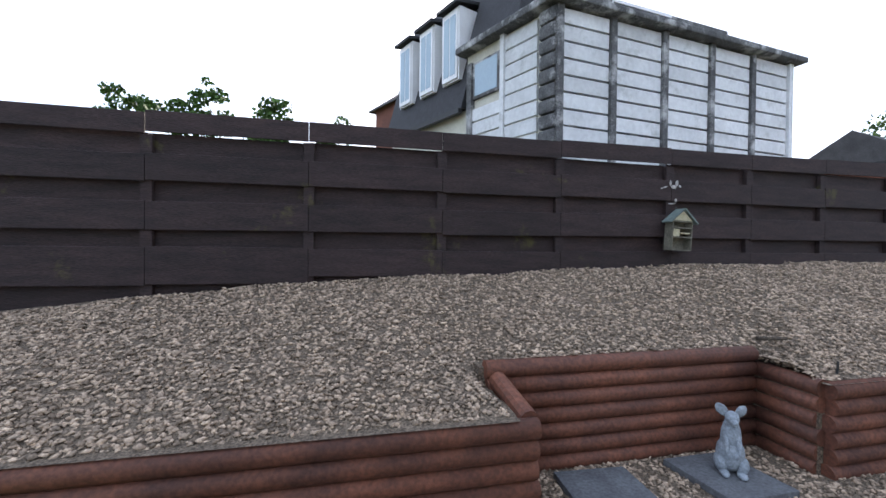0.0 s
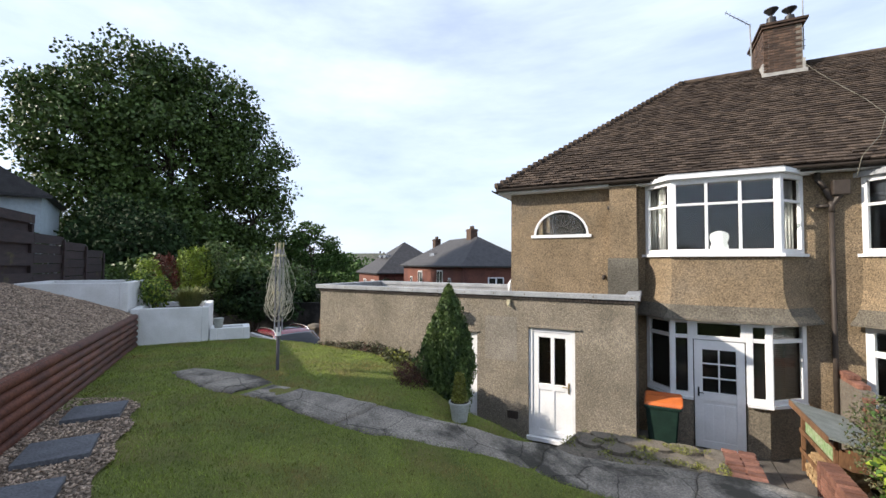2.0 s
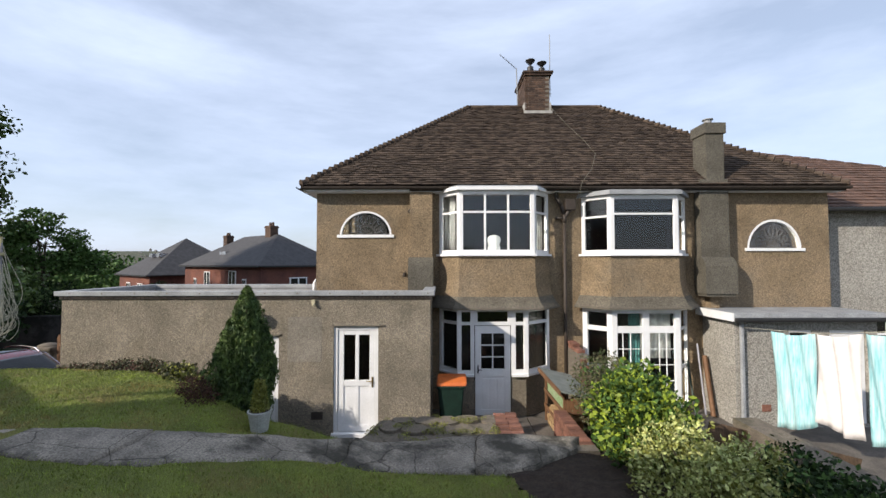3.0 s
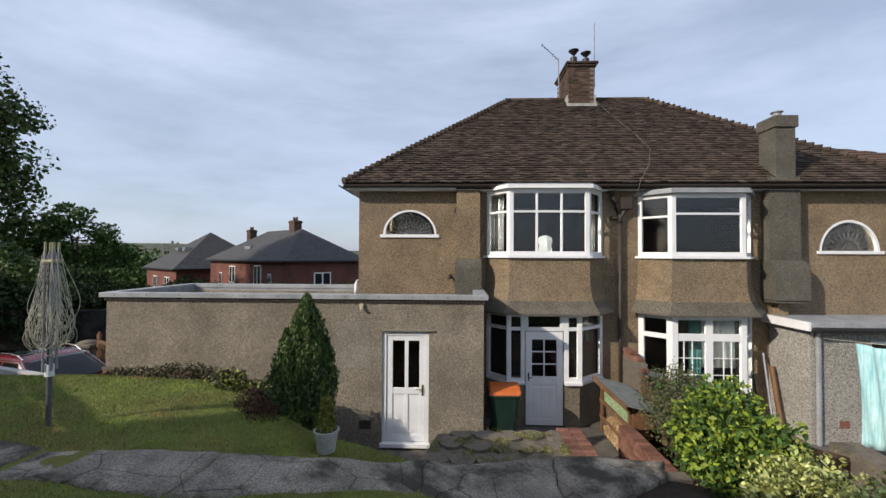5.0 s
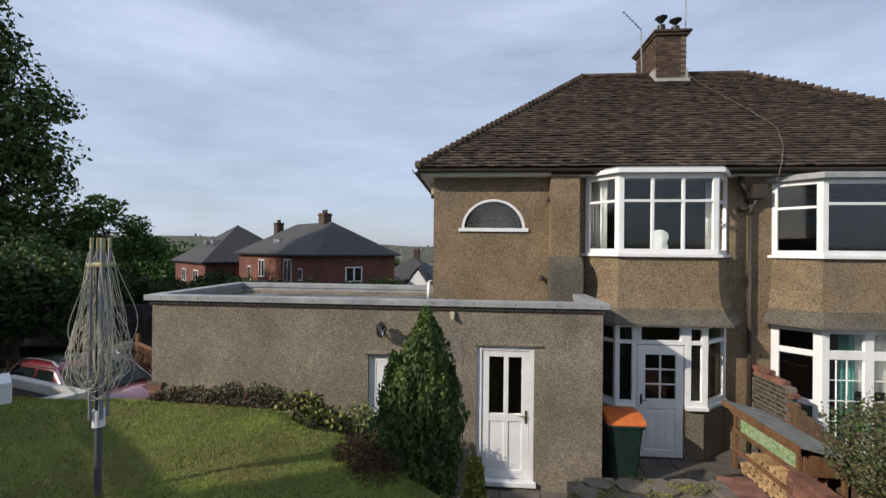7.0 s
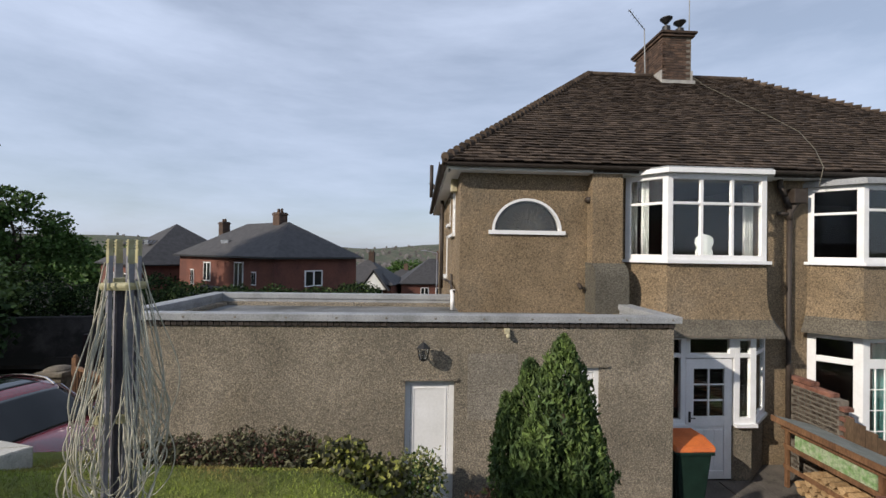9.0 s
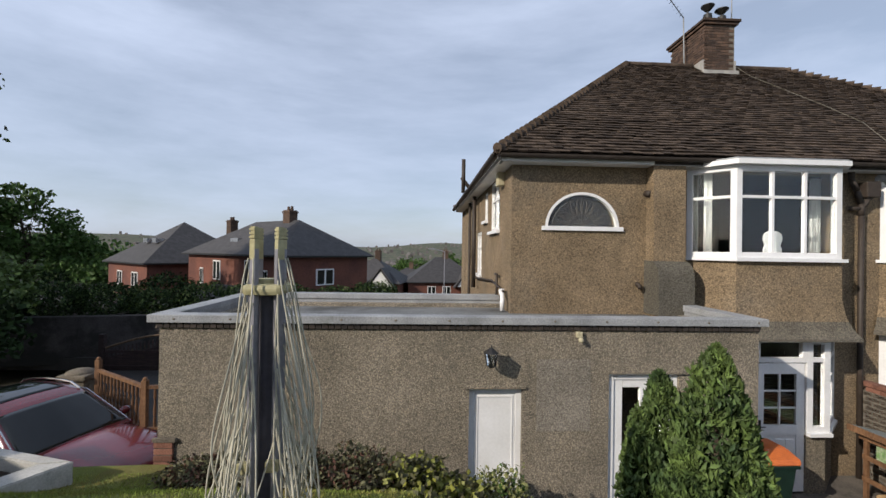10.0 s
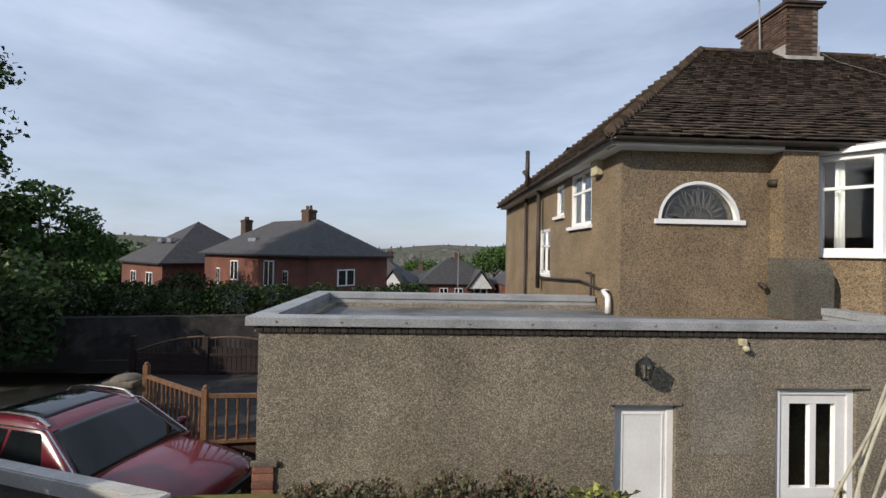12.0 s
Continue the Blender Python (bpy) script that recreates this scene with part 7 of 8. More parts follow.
M_CORD = mat("grubby_cord", (0.55, 0.53, 0.42), (0.40, 0.38, 0.30), scale=20, fine=60, rough=0.7, bump=0, mix=0.15)
bm = bmesh.new()
tube(bm, (AX, AY, 1.8), (AX, AY, 3.46), 0.024, None, 14)
put(airer, part("pole", bm, M_DARKPOLE, smooth=False))
bm = bmesh.new()
tube(bm, (AX, AY, 2.30), (AX, AY, 2.42), 0.04, None, 12)
put(airer, part("collar", bm, M_UPVC, None, "white slide collar"))
bm = bmesh.new()
box(bm, AX - 0.06, AX + 0.06, AY - 0.06, AY + 0.06, 3.455, 3.49, bevel=0.014)
tube(bm, (AX, AY, 3.485), (AX, AY, 3.505), 0.035, None, 12)
put(airer, part("hub", bm, M_YPLASTIC, None, "pale yellow hub"))
put(airer, part("clip", solid((AX - 0.075, AX - 0.03, AY - 0.06, AY - 0.04, 2.91, 2.945), bevel=0.005), M_YPLASTIC))
put(airer, part("clip", solid((AX + 0.02, AX + 0.06, AY - 0.06, AY - 0.04, 2.915, 2.95), bevel=0.005), M_YPLASTIC))
arms = []
for n in range(4):
    a = radians(45 + 90 * n + 12)
    dx, dy = math.cos(a), math.sin(a)
    A = Matrix.Translation((AX + 0.052 * dx, AY + 0.052 * dy, 0)) @ Matrix.Rotation(a, 4, "Z")
    put(airer, part("arm", solid((-0.008, 0.008, -0.014, 0.014, 2.36, 3.60), m=A, bevel=0.003), M_GREYMETAL))
    bm = bmesh.new()
    box(bm, -0.009, 0.009, -0.013, 0.013, 3.565, 3.63, m=A, bevel=0.004)
    for i in range(3):
        box(bm, -0.009, 0.010, -0.013, 0.013, 3.632 + 0.012 * i, 3.639 + 0.012 * i, m=A)
    box(bm, -0.007, 0.007, -0.010, 0.010, 3.63, 3.668, m=A)
    put(airer, part("arm_end", bm, M_YPLASTIC))
    arms.append(A)
rg = np.random.default_rng(13)
for n in range(4):
    A, B = arms[n], arms[(n + 1) % 4]
    mid = radians(45 + 90 * n + 12 + 45)
    for i in range(11):
        z0 = 3.57 - 0.068 * i
        p = A @ Vector((0.011, 0.012, z0))
        q = B @ Vector((0.011, -0.012, z0))
        drop = max(0.28, z0 - rg.uniform(2.52, 2.84))
        rad = rg.uniform(0.09, 0.21) * (0.7 + 0.3 * min(1, drop))
        cu = bpy.data.curves.new("cord", "CURVE")
        cu.dimensions, cu.bevel_depth, cu.bevel_resolution = "3D", 0.0026, 1
        sp = cu.splines.new("NURBS")
        side = Vector((-math.sin(mid), math.cos(mid), 0)) * rg.uniform(0.03, 0.07)
        aim = mid + rg.uniform(-0.7, 0.7)
        out = Vector((math.cos(aim), math.sin(aim), 0))
        belly = Vector((AX, AY, z0 - 0.66 * drop)) + out * rad * 1.05
        low = Vector((AX, AY, z0 - drop)) + out * rad * rg.uniform(0.55, 0.9)
        side *= 1.6
        pts = [p, p + Vector((0, 0, -0.06)) + out * 0.02, p.lerp(belly, 0.55) - side * 0.5, belly - side * 1.2, belly.lerp(low, 0.7) - side * 1.1, low - side * 0.45, low + Vector((0, 0, -0.03)), low + side * 0.45, belly.lerp(low, 0.7) + side * 1.1, belly + side * 1.2, q.lerp(belly, 0.55) + side * 0.5, q + Vector((0, 0, -0.06)) + out * 0.02, q]
        sp.points.add(len(pts) - 1)
        for s, c in zip(sp.points, pts):
            s.co = (*c, 1)
        sp.use_endpoint_u, sp.order_u, sp.resolution_u = True, 4, 5
        cu.materials.append(M_CORD)
        put(airer, new("cord", cu))


# ---- red car on the drive ----
M_CARRED = mat("red_car_paint", (0.14, 0.010, 0.020), (0.12, 0.008, 0.016), scale=2, fine=40, rough=0.25, bump=0, mix=0.05, spec=0.6)
nodes_of(M_CARRED)[1].inputs["Coat Weight"].default_value = 0.6
M_CARGLASS = mat("dark_car_glass", (0.012, 0.015, 0.016), (0.009, 0.011, 0.012), scale=2, fine=20, rough=0.04, bump=0, mix=0.05, spec=0.45)
M_CHROME = mat("satin_chrome", (0.62, 0.62, 0.64), (0.52, 0.52, 0.54), scale=6, fine=40, rough=0.22, metal=1.0, bump=0, mix=0.05)
M_TYRE = mat("tyre_rubber", (0.02, 0.02, 0.02), (0.014, 0.014, 0.014), scale=10, fine=60, rough=0.8, bump=0.2, mix=0.2)
CAR = Matrix.Translation((-10.52, 2.62, -0.42)) @ pose(0, 0, 0, 0, 0, -15)
car = thing("car", "dark red car with a black glass roof and silver rails", "car", at=CAR.translation)


def car_part(name, bm, m, label="", smooth=False):
    bmesh.ops.transform(bm, verts=bm.verts[:], matrix=CAR)
    return put(car, part(name, bm, m, None, label, smooth))


def loft(bm, rings, caps=True):
    rows = [[bm.verts.new(p) for p in r] for r in rings]
    k = len(rows[0])
    for a, b in zip(rows, rows[1:]):
        for i in range(k):
            bm.faces.new((a[i], a[(i + 1) % k], b[(i + 1) % k], b[i]))
    if caps:
        bm.faces.new(rows[0][::-1])
        bm.faces.new(rows[-1])
    bmesh.ops.recalc_face_normals(bm, faces=bm.faces[:])


def car_ring(x, w, zt, zb, crown):
    return [(x, -w * 0.93, zb), (x, -w, zb + (zt - zb) * 0.35), (x, -w * 0.985, zb + (zt - zb) * 0.72), (x, -w * 0.86, zt - 0.02), (x, -w * 0.45, zt + crown * 0.8), (x, 0, zt + crown),
            (x, w * 0.45, zt + crown * 0.8), (x, w * 0.86, zt - 0.02), (x, w * 0.985, zb + (zt - zb) * 0.72), (x, w, zb + (zt - zb) * 0.35), (x, w * 0.93, zb)]


bm = bmesh.new()
loft(bm, [car_ring(x, w, zt, zb, c) for x, w, zt, zb, c in ((0.0, 0.78, 0.90, 0.45, 0.01), (0.10, 0.86, 1.0, 0.30, 0.01), (0.6, 0.90, 1.02, 0.24, 0.01), (1.6, 0.91, 1.01, 0.24, 0.0), (2.9, 0.91, 1.0, 0.24, 0.02), (3.15, 0.91, 0.99, 0.24, 0.05), (3.6, 0.90, 0.95, 0.24, 0.06), (4.05, 0.87, 0.88, 0.25, 0.055), (4.28, 0.78, 0.80, 0.28, 0.04), (4.40, 0.66, 0.68, 0.34, 0.01))])
body = car_part("body", bm, M_CARRED, smooth=True)
body.modifiers.new("round", "SUBSURF").levels = 1
body.modifiers["round"].render_levels = 1


ROOF = [(0.28, 1.0), (0.45, 1.2), (0.7, 1.42), (0.95, 1.54), (1.3, 1.60), (1.7, 1.61), (2.0, 1.59), (2.26, 1.525), (2.6, 1.31), (3.06, 1.0)]
ARC = [(0.0, 0.018), (0.35, 0.014), (0.7, 0.004), (0.93, -0.014)]


def cab_w(z):
    return 0.845 - 0.36 * (max(z, 0.98) - 0.98)


def cab_ring(x):
    zt = lerp_list(ROOF, x)
    zs = max(0.97, zt - 0.05)
    half = [(cab_w(z), z) for z in np.linspace(0.93, zs, 5)] + [(k * cab_w(zs), zt + h) for k, h in ARC[::-1]]
    return [(x, -y, z) for y, z in half] + [(x, y, z) for y, z in half[-2::-1]]


def cab_skin(name, x0, x1, k, lift, label, taper=0.0):
    """A curved panel laid on the roof or the screen of the cabin."""
    vv, nx2, ny2 = [], 12, 14
    for i in range(nx2 + 1):
        x = x0 + (x1 - x0) * i / nx2
        zt = lerp_list(ROOF, x)
        w = cab_w(max(0.97, zt - 0.05))
        for j in range(ny2 + 1):
            t = (2 * j / ny2 - 1) * (k + taper * i / nx2)
            vv.append((x + lift * 0.4 - 0.05 * taper * t * t, t * w, zt + lerp_list(ARC, abs(t)) + lift))
    m = ny2 + 1
    ob = raw(name, [CAR @ Vector(v) for v in vv], [(i * m + j, (i + 1) * m + j, (i + 1) * m + j + 1, i * m + j + 1) for i in range(nx2) for j in range(ny2)], M_CARGLASS, smooth=True)
    ob.modifiers.new("thick", "SOLIDIFY").thickness = 0.005
    return put(car, tagged(ob, label))


bm = bmesh.new()
loft(bm, [cab_ring(x) for x in np.linspace(0.28, 3.06, 30)])
car_part("cabin", bm, M_CARRED, smooth=True)
cab_skin("windscreen", 2.31, 3.03, 0.90, 0.008, "dark curved sloping windscreen")
cab_skin("glass_roof", 0.90, 2.02, 0.76, 0.006, "black glass roof panel")


def quad(name, p, m, t=0.006, label=""):
    p = [Vector(v) for v in p]
    nrm = (p[1] - p[0]).cross(p[3] - p[0]).normalized()
    mid = sum(p, Vector()) / 4
    if nrm.dot(mid - Vector((1.6, 0, 0.9))) < 0:
        nrm = -nrm
    bm = bmesh.new()
    prism(bm, [v + nrm * 0.012 for v in p], nrm * t)
    return car_part(name, bm, m, label)


for sgn in (-1, 1):
    quad("side_window", [(2.78, sgn * 0.80, 1.03), (1.72, sgn * 0.825, 1.03), (1.70, sgn * 0.655, 1.47), (2.20, sgn * 0.65, 1.47)], M_CARGLASS)
    quad("side_window", [(1.66, sgn * 0.825, 1.03), (0.75, sgn * 0.83, 1.03), (0.98, sgn * 0.66, 1.47), (1.64, sgn * 0.655, 1.47)], M_CARGLASS)
    bm = bmesh.new()
    rail = [(x, sgn * 0.585, lerp_list(ROOF, x) + (0.045 if 0.9 < x < 2.1 else 0.0)) for x in (0.82, 0.95, 1.2, 1.5, 1.8, 2.02, 2.22)]
    for a, b in zip(rail, rail[1:]):
        tube(bm, a, b, 0.017, None, 8)
        ball(bm, a, (0.017, 0.017, 0.017), seg=8)
    car_part("roof_rail", bm, M_CHROME, "silver roof rail")
    bm = bmesh.new()
    for a, b in (((3.02, sgn * 0.79, 1.02), (2.28, sgn * 0.655, 1.515)), ((2.28, sgn * 0.655, 1.515), (0.98, sgn * 0.665, 1.515)), ((0.98, sgn * 0.665, 1.515), (0.66, sgn * 0.80, 1.12))):
        tube(bm, a, b, 0.010, None, 6)
    car_part("window_trim", bm, M_CHROME)
    bm = bmesh.new()
    ball(bm, (2.72, sgn * 0.98, 1.06), (0.07, 0.11, 0.075))
    box(bm, 2.70, 2.76, sgn * 0.85 - 0.05, sgn * 0.85 + 0.08, 1.0, 1.05)
    car_part("door_mirror", bm, M_CARRED, smooth=True)
    bm = bmesh.new()
    ball(bm, (4.17, sgn * 0.68, 0.70), (0.17, 0.13, 0.065), (0, 12, sgn * -28))
    car_part("headlight", bm, M_CARGLASS, "slim headlight with a chrome edge", smooth=True)
    bm = bmesh.new()
    tube(bm, (4.02, sgn * 0.84, 0.75), (4.36, sgn * 0.52, 0.72), 0.012, None, 6)
    car_part("headlight_trim", bm, M_CHROME)
    for x in (0.82, 3.52):
        bm = bmesh.new()
        tube(bm, (x, sgn * 0.70, 0.34), (x, sgn * 0.93, 0.34), 0.34, None, 28)
        ty_ob = car_part("wheel", bm, M_TYRE)
        bm = bmesh.new()
        tube(bm, (x, sgn * 0.925, 0.34), (x, sgn * 0.94, 0.34), 0.23, 0.21, 20)
        bmesh.ops.transform(bm, verts=bm.verts[:], matrix=CAR)
        rim = part("rim", bm, M_CHROME, ty_ob)
        rim.matrix_parent_inverse = Matrix.Identity(4)
bm = bmesh.new()
prism(bm, [(4.33, -0.52, 0.46), (4.33, 0.52, 0.46), (4.36, 0.58, 0.66), (4.36, -0.58, 0.66)], (0.075, 0, 0))
car_part("grille", bm, M_BLACK, "dark grille")
car_part("number_plate", solid((4.43, 4.445, -0.26, 0.26, 0.46, 0.57)), M_CREAM, "pale number plate with dark bars")
bm = bmesh.new()
for i in range(7):
    y = -0.20 + 0.062 * i + (0.03 if i > 3 else 0)
    box(bm, 4.445, 4.449, y - 0.018, y + 0.018, 0.48, 0.55)
car_part("plate_bars", bm, M_BLACK)


# ---- drive boundary: stone pillar, baluster fence, gates ----
pil = thing("gate_pillar", "short pale stone gate pillar with a domed cap", "gate pillar", at=(-9.25, 3.95, -0.42))
put(pil, part("shaft", solid((-9.5, -9.05, 3.75, 4.15, -0.45, 0.88), bevel=0.02), M_CONC))
bm = solid((-9.56, -8.99, 3.69, 4.21, 0.88, 0.99), bevel=0.03)
ball(bm, (-9.275, 3.95, 0.99), (0.26, 0.24, 0.09))
put(pil, part("cap", bm, M_CONC))
bal = thing("baluster_fence", "orange-brown turned baluster fence beside the drive", "fence", at=(-7.13, 2.6, 0.3))
lines = [((-8.85, 3.85), (-7.13, 2.62)), ((-7.13, 2.62), (-5.35, 2.85))]
tops = {0: (1.10, 1.16), 1: (1.16, 1.12)}
for n, (p, q) in enumerate(lines):
    p3, q3 = Vector((*p, 0)), Vector((*q, 0))
    d = (q3 - p3).normalized()
    for zt0, zt1, h in ((tops[n][0], tops[n][1], 0.06), (0.42, 0.42, 0.05)):
        bm = bmesh.new()
        w = Vector((-d.y, d.x, 0)) * 0.03
        prism(bm, [p3 - w + Vector((0, 0, zt0 - h)), p3 + w + Vector((0, 0, zt0 - h)), p3 + w + Vector((0, 0, zt0)), p3 - w + Vector((0, 0, zt0))], q3 - p3 + Vector((0, 0, zt1 - zt0)))
        put(bal, part("rail", bm, M_WOOD))
    k = int((q3 - p3).length / 0.155)
    for i in range(1, k):
        c = p3.lerp(q3, i / k)
        zt = tops[n][0] + (tops[n][1] - tops[n][0]) * i / k
        bm = bmesh.new()
        z0, z1 = 0.42, zt - 0.06
        prof = [(0.022, 0), (0.022, 0.22), (0.014, 0.26), (0.027, 0.36), (0.02, 0.55), (0.013, 0.70), (0.024, 0.76), (0.022, 1.0)]
        for (ra, ta), (rb, tb) in zip(prof, prof[1:]):
            tube(bm, (c.x, c.y, z0 + (z1 - z0) * ta), (c.x, c.y, z0 + (z1 - z0) * tb), ra, rb, 8)
        put(bal, part("baluster", bm, M_WOOD))
for x, y, z in ((-8.85, 3.85, 1.28), (-7.13, 2.62, 1.25)):
    bm = solid((x - 0.045, x + 0.045, y - 0.045, y + 0.045, -0.42, z), bevel=0.005)
    ball(bm, (x, y, z + 0.02), (0.04, 0.04, 0.04), seg=8)
    put(bal, part("post", bm, M_WOOD))
bm = bmesh.new()
prism(bm, [(-8.95, 3.9, -0.45), (-7.13, 2.66, -0.45), (-5.3, 2.9, -0.45), (-5.3, 3.1, -0.45), (-7.1, 2.86, -0.45), (-8.85, 4.1, -0.45)], (0, 0, 0.85))
tagged(part("kerb_wall", bm, M_BRICKOLD), "low dark brick wall under the baluster fence", "wall", kind="structure")
gate = thing("driveway_gates", "dark timber driveway gates with arched tops", "gate", at=(-10.5, 9, -0.6))
for x0, x1 in ((-12.5, -10.45), (-10.35, -8.0)):
    mid = (x0 + x1) / 2
    for i in range(16):
        x = x0 + (x1 - x0) * (i + 0.5) / 16
        zt = 0.25 + 0.45 * ((x - x0) / (x1 - x0) if x0 < -11 else 1 - 0.25 * (x - x0) / (x1 - x0))
        put(gate, part("bar", solid((x - 0.066, x + 0.066, 8.98, 9.02, -0.6, zt - 0.25), (x - 0.02, x + 0.02, 8.985, 9.015, zt - 0.26, zt), bevel=0.004), M_FENCE))
    for z in (-0.35, 0.15):
        put(gate, part("rail", solid((x0, x1, 8.95, 8.98, z, z + 0.09)), M_FENCE))
    cu = bpy.data.curves.new("top_rail", "CURVE")
    cu.dimensions, cu.bevel_depth, cu.bevel_resolution = "3D", 0.035, 2
    sp = cu.splines.new("POLY")
    sp.points.add(12)
    for i in range(13):
        t = i / 12
        sp.points[i].co = (x0 + (x1 - x0) * t, 9.0, 0.30 + 0.45 * (math.sin(t * math.pi * 0.5) if x0 < -11 else math.sin((0.35 + 0.5 * t) * math.pi) * 0.98), 1)
    cu.materials.append(M_OLDWOOD)
    put(gate, new("top_rail", cu))
for x in (-12.6, -10.4, -7.9):
    put(gate, part("post", solid((x - 0.08, x + 0.08, 8.92, 9.08, -0.7, 0.75), bevel=0.01), M_FENCE))
bm = bmesh.new()
prism(bm, [(-30, 8.3, -0.8), (-4, 13.2, -0.8), (-4, 13.6, -0.8), (-30, 8.7, -0.8)], (0, 0, 1.75))
# Blotches are stains; shade over the road is put into the dark base.
M_OLDWALL = mat("shaded_stained_wall", (0.075, 0.068, 0.068), (0.035, 0.032, 0.031), scale=1.5, fine=30, rough=0.95, bump=0.4, mix=0.3, third=(0.022, 0.022, 0.02), third_scale=0.9, third_at=(0.46, 0.56))
tagged(part("roadside_wall", bm, M_OLDWALL), "stained grey roadside retaining wall darkened for tree shade", "wall", kind="structure")
shrub("hedge", "long dark hedge above the roadside wall", "hedge", [(-29 + 1.75 * i, 9.2 + 0.33 * i + 0.5, 1.35 + 0.12 * math.sin(i * 1.9), 1.25, 0.8, 0.72 + 0.1 * math.sin(i * 2.7)) for i in range(15)], 0.12, 40000, M_DARKLEAF, 201, second=M_LEAF, share=0.22, shell=0.6)
shrub("shrubbery", "dark tangled shrubbery behind the roadside hedge", "shrub", [(-34 + 2.6 * i, 14.5 + 1.25 * i, 0.5 + 0.3 * math.sin(i * 2.1), 2.0, 1.4, 1.3 + 0.2 * math.sin(i * 3.3)) for i in range(7)], 0.22, 15000, M_DARKLEAF, 203, second=M_LEAF, share=0.35, shell=0.6)
bm = bmesh.new()
prism(bm, [(-30, 8.9, -0.8), (-4, 13.8, -0.8), (-4, 17, -0.8), (-30, 13, -0.8)], (0, 0, 1.4))
tagged(part("raised_bank", bm, M_SOIL), "raised earth bank behind the roadside wall", "soil", kind="structure")


# ---- neighbour's extension and washing ----
ext = thing("extension", "grey rendered flat-roofed extension of the neighbouring house", "extension", kind="structure", at=(9.6, 1.1, 0))
wall_e = wall_with_holes("front_wall", 8.22, 11.2, -0.1, 2.18, 0.62, 0.2, [(9.35, 9.85, 0.85, 1.95), (10.2, 11.0, 0.0, 1.95)], M_DASH_FAR)
put(ext, wall_e)
put(ext, part("side_wall", solid((8.22, 8.42, 0.82, 1.68, -0.1, 2.18)), M_DASH_FAR, None, "pale rendered side wall"))
put(ext, part("roof", solid((8.1, 11.35, 0.45, 1.7, 2.18, 2.32), bevel=0.01), M_LEAD))
put(ext, part("fascia", solid((8.06, 8.1, 0.45, 1.7, 2.16, 2.33)), M_UPVC))
put(ext, part("gutter", solid((8.1, 11.35, 0.36, 0.45, 2.15, 2.24), bevel=0.03), M_BLACK))
put(ext, part("downpipe", solid((8.30, 8.37, 0.54, 0.61, -0.1, 2.18), bevel=0.02), M_LEAD))
ew = window(None, plane_m((9.35, 0.66), (9.85, 0.66), 0.85), 0.5, 1.1, (), ((0.05, 0.45, 0.7),))
put(ext, ew)
put(ext, part("door", solid((10.22, 10.98, 0.68, 0.73, 0.0, 1.94), bevel=0.005), M_UPVC))
# Dark sheet behind the panes, coloured as the unlit interior.
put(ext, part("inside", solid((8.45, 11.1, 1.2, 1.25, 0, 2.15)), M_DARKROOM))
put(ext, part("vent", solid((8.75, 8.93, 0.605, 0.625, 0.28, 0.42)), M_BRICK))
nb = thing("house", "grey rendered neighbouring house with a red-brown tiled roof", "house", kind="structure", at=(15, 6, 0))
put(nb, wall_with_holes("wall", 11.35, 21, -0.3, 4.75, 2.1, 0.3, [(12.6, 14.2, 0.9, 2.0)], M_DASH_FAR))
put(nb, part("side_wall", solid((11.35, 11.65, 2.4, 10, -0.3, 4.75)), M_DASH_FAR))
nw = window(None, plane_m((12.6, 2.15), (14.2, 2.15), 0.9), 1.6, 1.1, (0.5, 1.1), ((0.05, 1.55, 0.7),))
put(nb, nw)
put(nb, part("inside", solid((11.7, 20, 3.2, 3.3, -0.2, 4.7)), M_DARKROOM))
M_REDTILE = mat("red_brown_tile", (0.15, 0.085, 0.06), (0.09, 0.055, 0.04), scale=4, fine=50, rough=0.9, bump=0.4, mix=0.3, island=0.2)
nroof = new("roof")
put(nb, nroof)
roof_slope("roof_tiles", (11.0, 1.85, 4.7), (21.4, 1.85, 4.7), (11.6, 6.2, 7.35), (10.4, 6.2, 7.35), None, M_REDTILE, 0.2, 0.25)
for o in list(scene.objects):
    if o.parent is None and o.name.startswith(("roof_tiles", "roof_deck")):
        put(nb, o)
put(nb, part("gutter", solid((11.0, 21.4, 1.72, 1.84, 4.6, 4.7), bevel=0.03), M_BLACK))
pipe("downpipe", [(11.45, 2.0, -0.2), (11.45, 2.0, 4.6)], 0.04, M_LEAD, "grey downpipe on the neighbouring house")

LP = Vector((9.2, -2.15, 0))
wl_ = thing("washing_line_post", "grey metal washing line post with a teal sleeve", "washing line post", at=LP)
bm = bmesh.new()
tube(bm, (0, 0, -0.05), (0, 0, 2.45), 0.03, None, 10)
part("post", bm, M_GREYMETAL, wl_)
bm = bmesh.new()
tube(bm, (-0.28, -0.1, 2.42), (0.28, 0.1, 2.42), 0.02, None, 8)
part("crossbar", bm, M_GREYMETAL, wl_)
bm = bmesh.new()
tube(bm, (0, 0, 1.3), (0, 0, 2.1), 0.036, None, 10)
part("sleeve", bm, M_TEAL, wl_)
L0, L1 = LP + Vector((-0.1, 0, 2.40)), Vector((8.35, 0.55, 2.02))
pipe("clothes_line", [tuple(L0), tuple(L0.lerp(L1, 0.5) - Vector((0, 0, 0.09))), tuple(L1)], 0.005, M_CORD, "thin washing line with laundry", "washing line")
M_TOWELBLUE = mat("turquoise_towel", (0.22, 0.52, 0.56), (0.55, 0.75, 0.76), scale=26, fine=90, rough=0.95, bump=0.5, mix=0.1, stretch=(1.2, 1.2, 0.08))
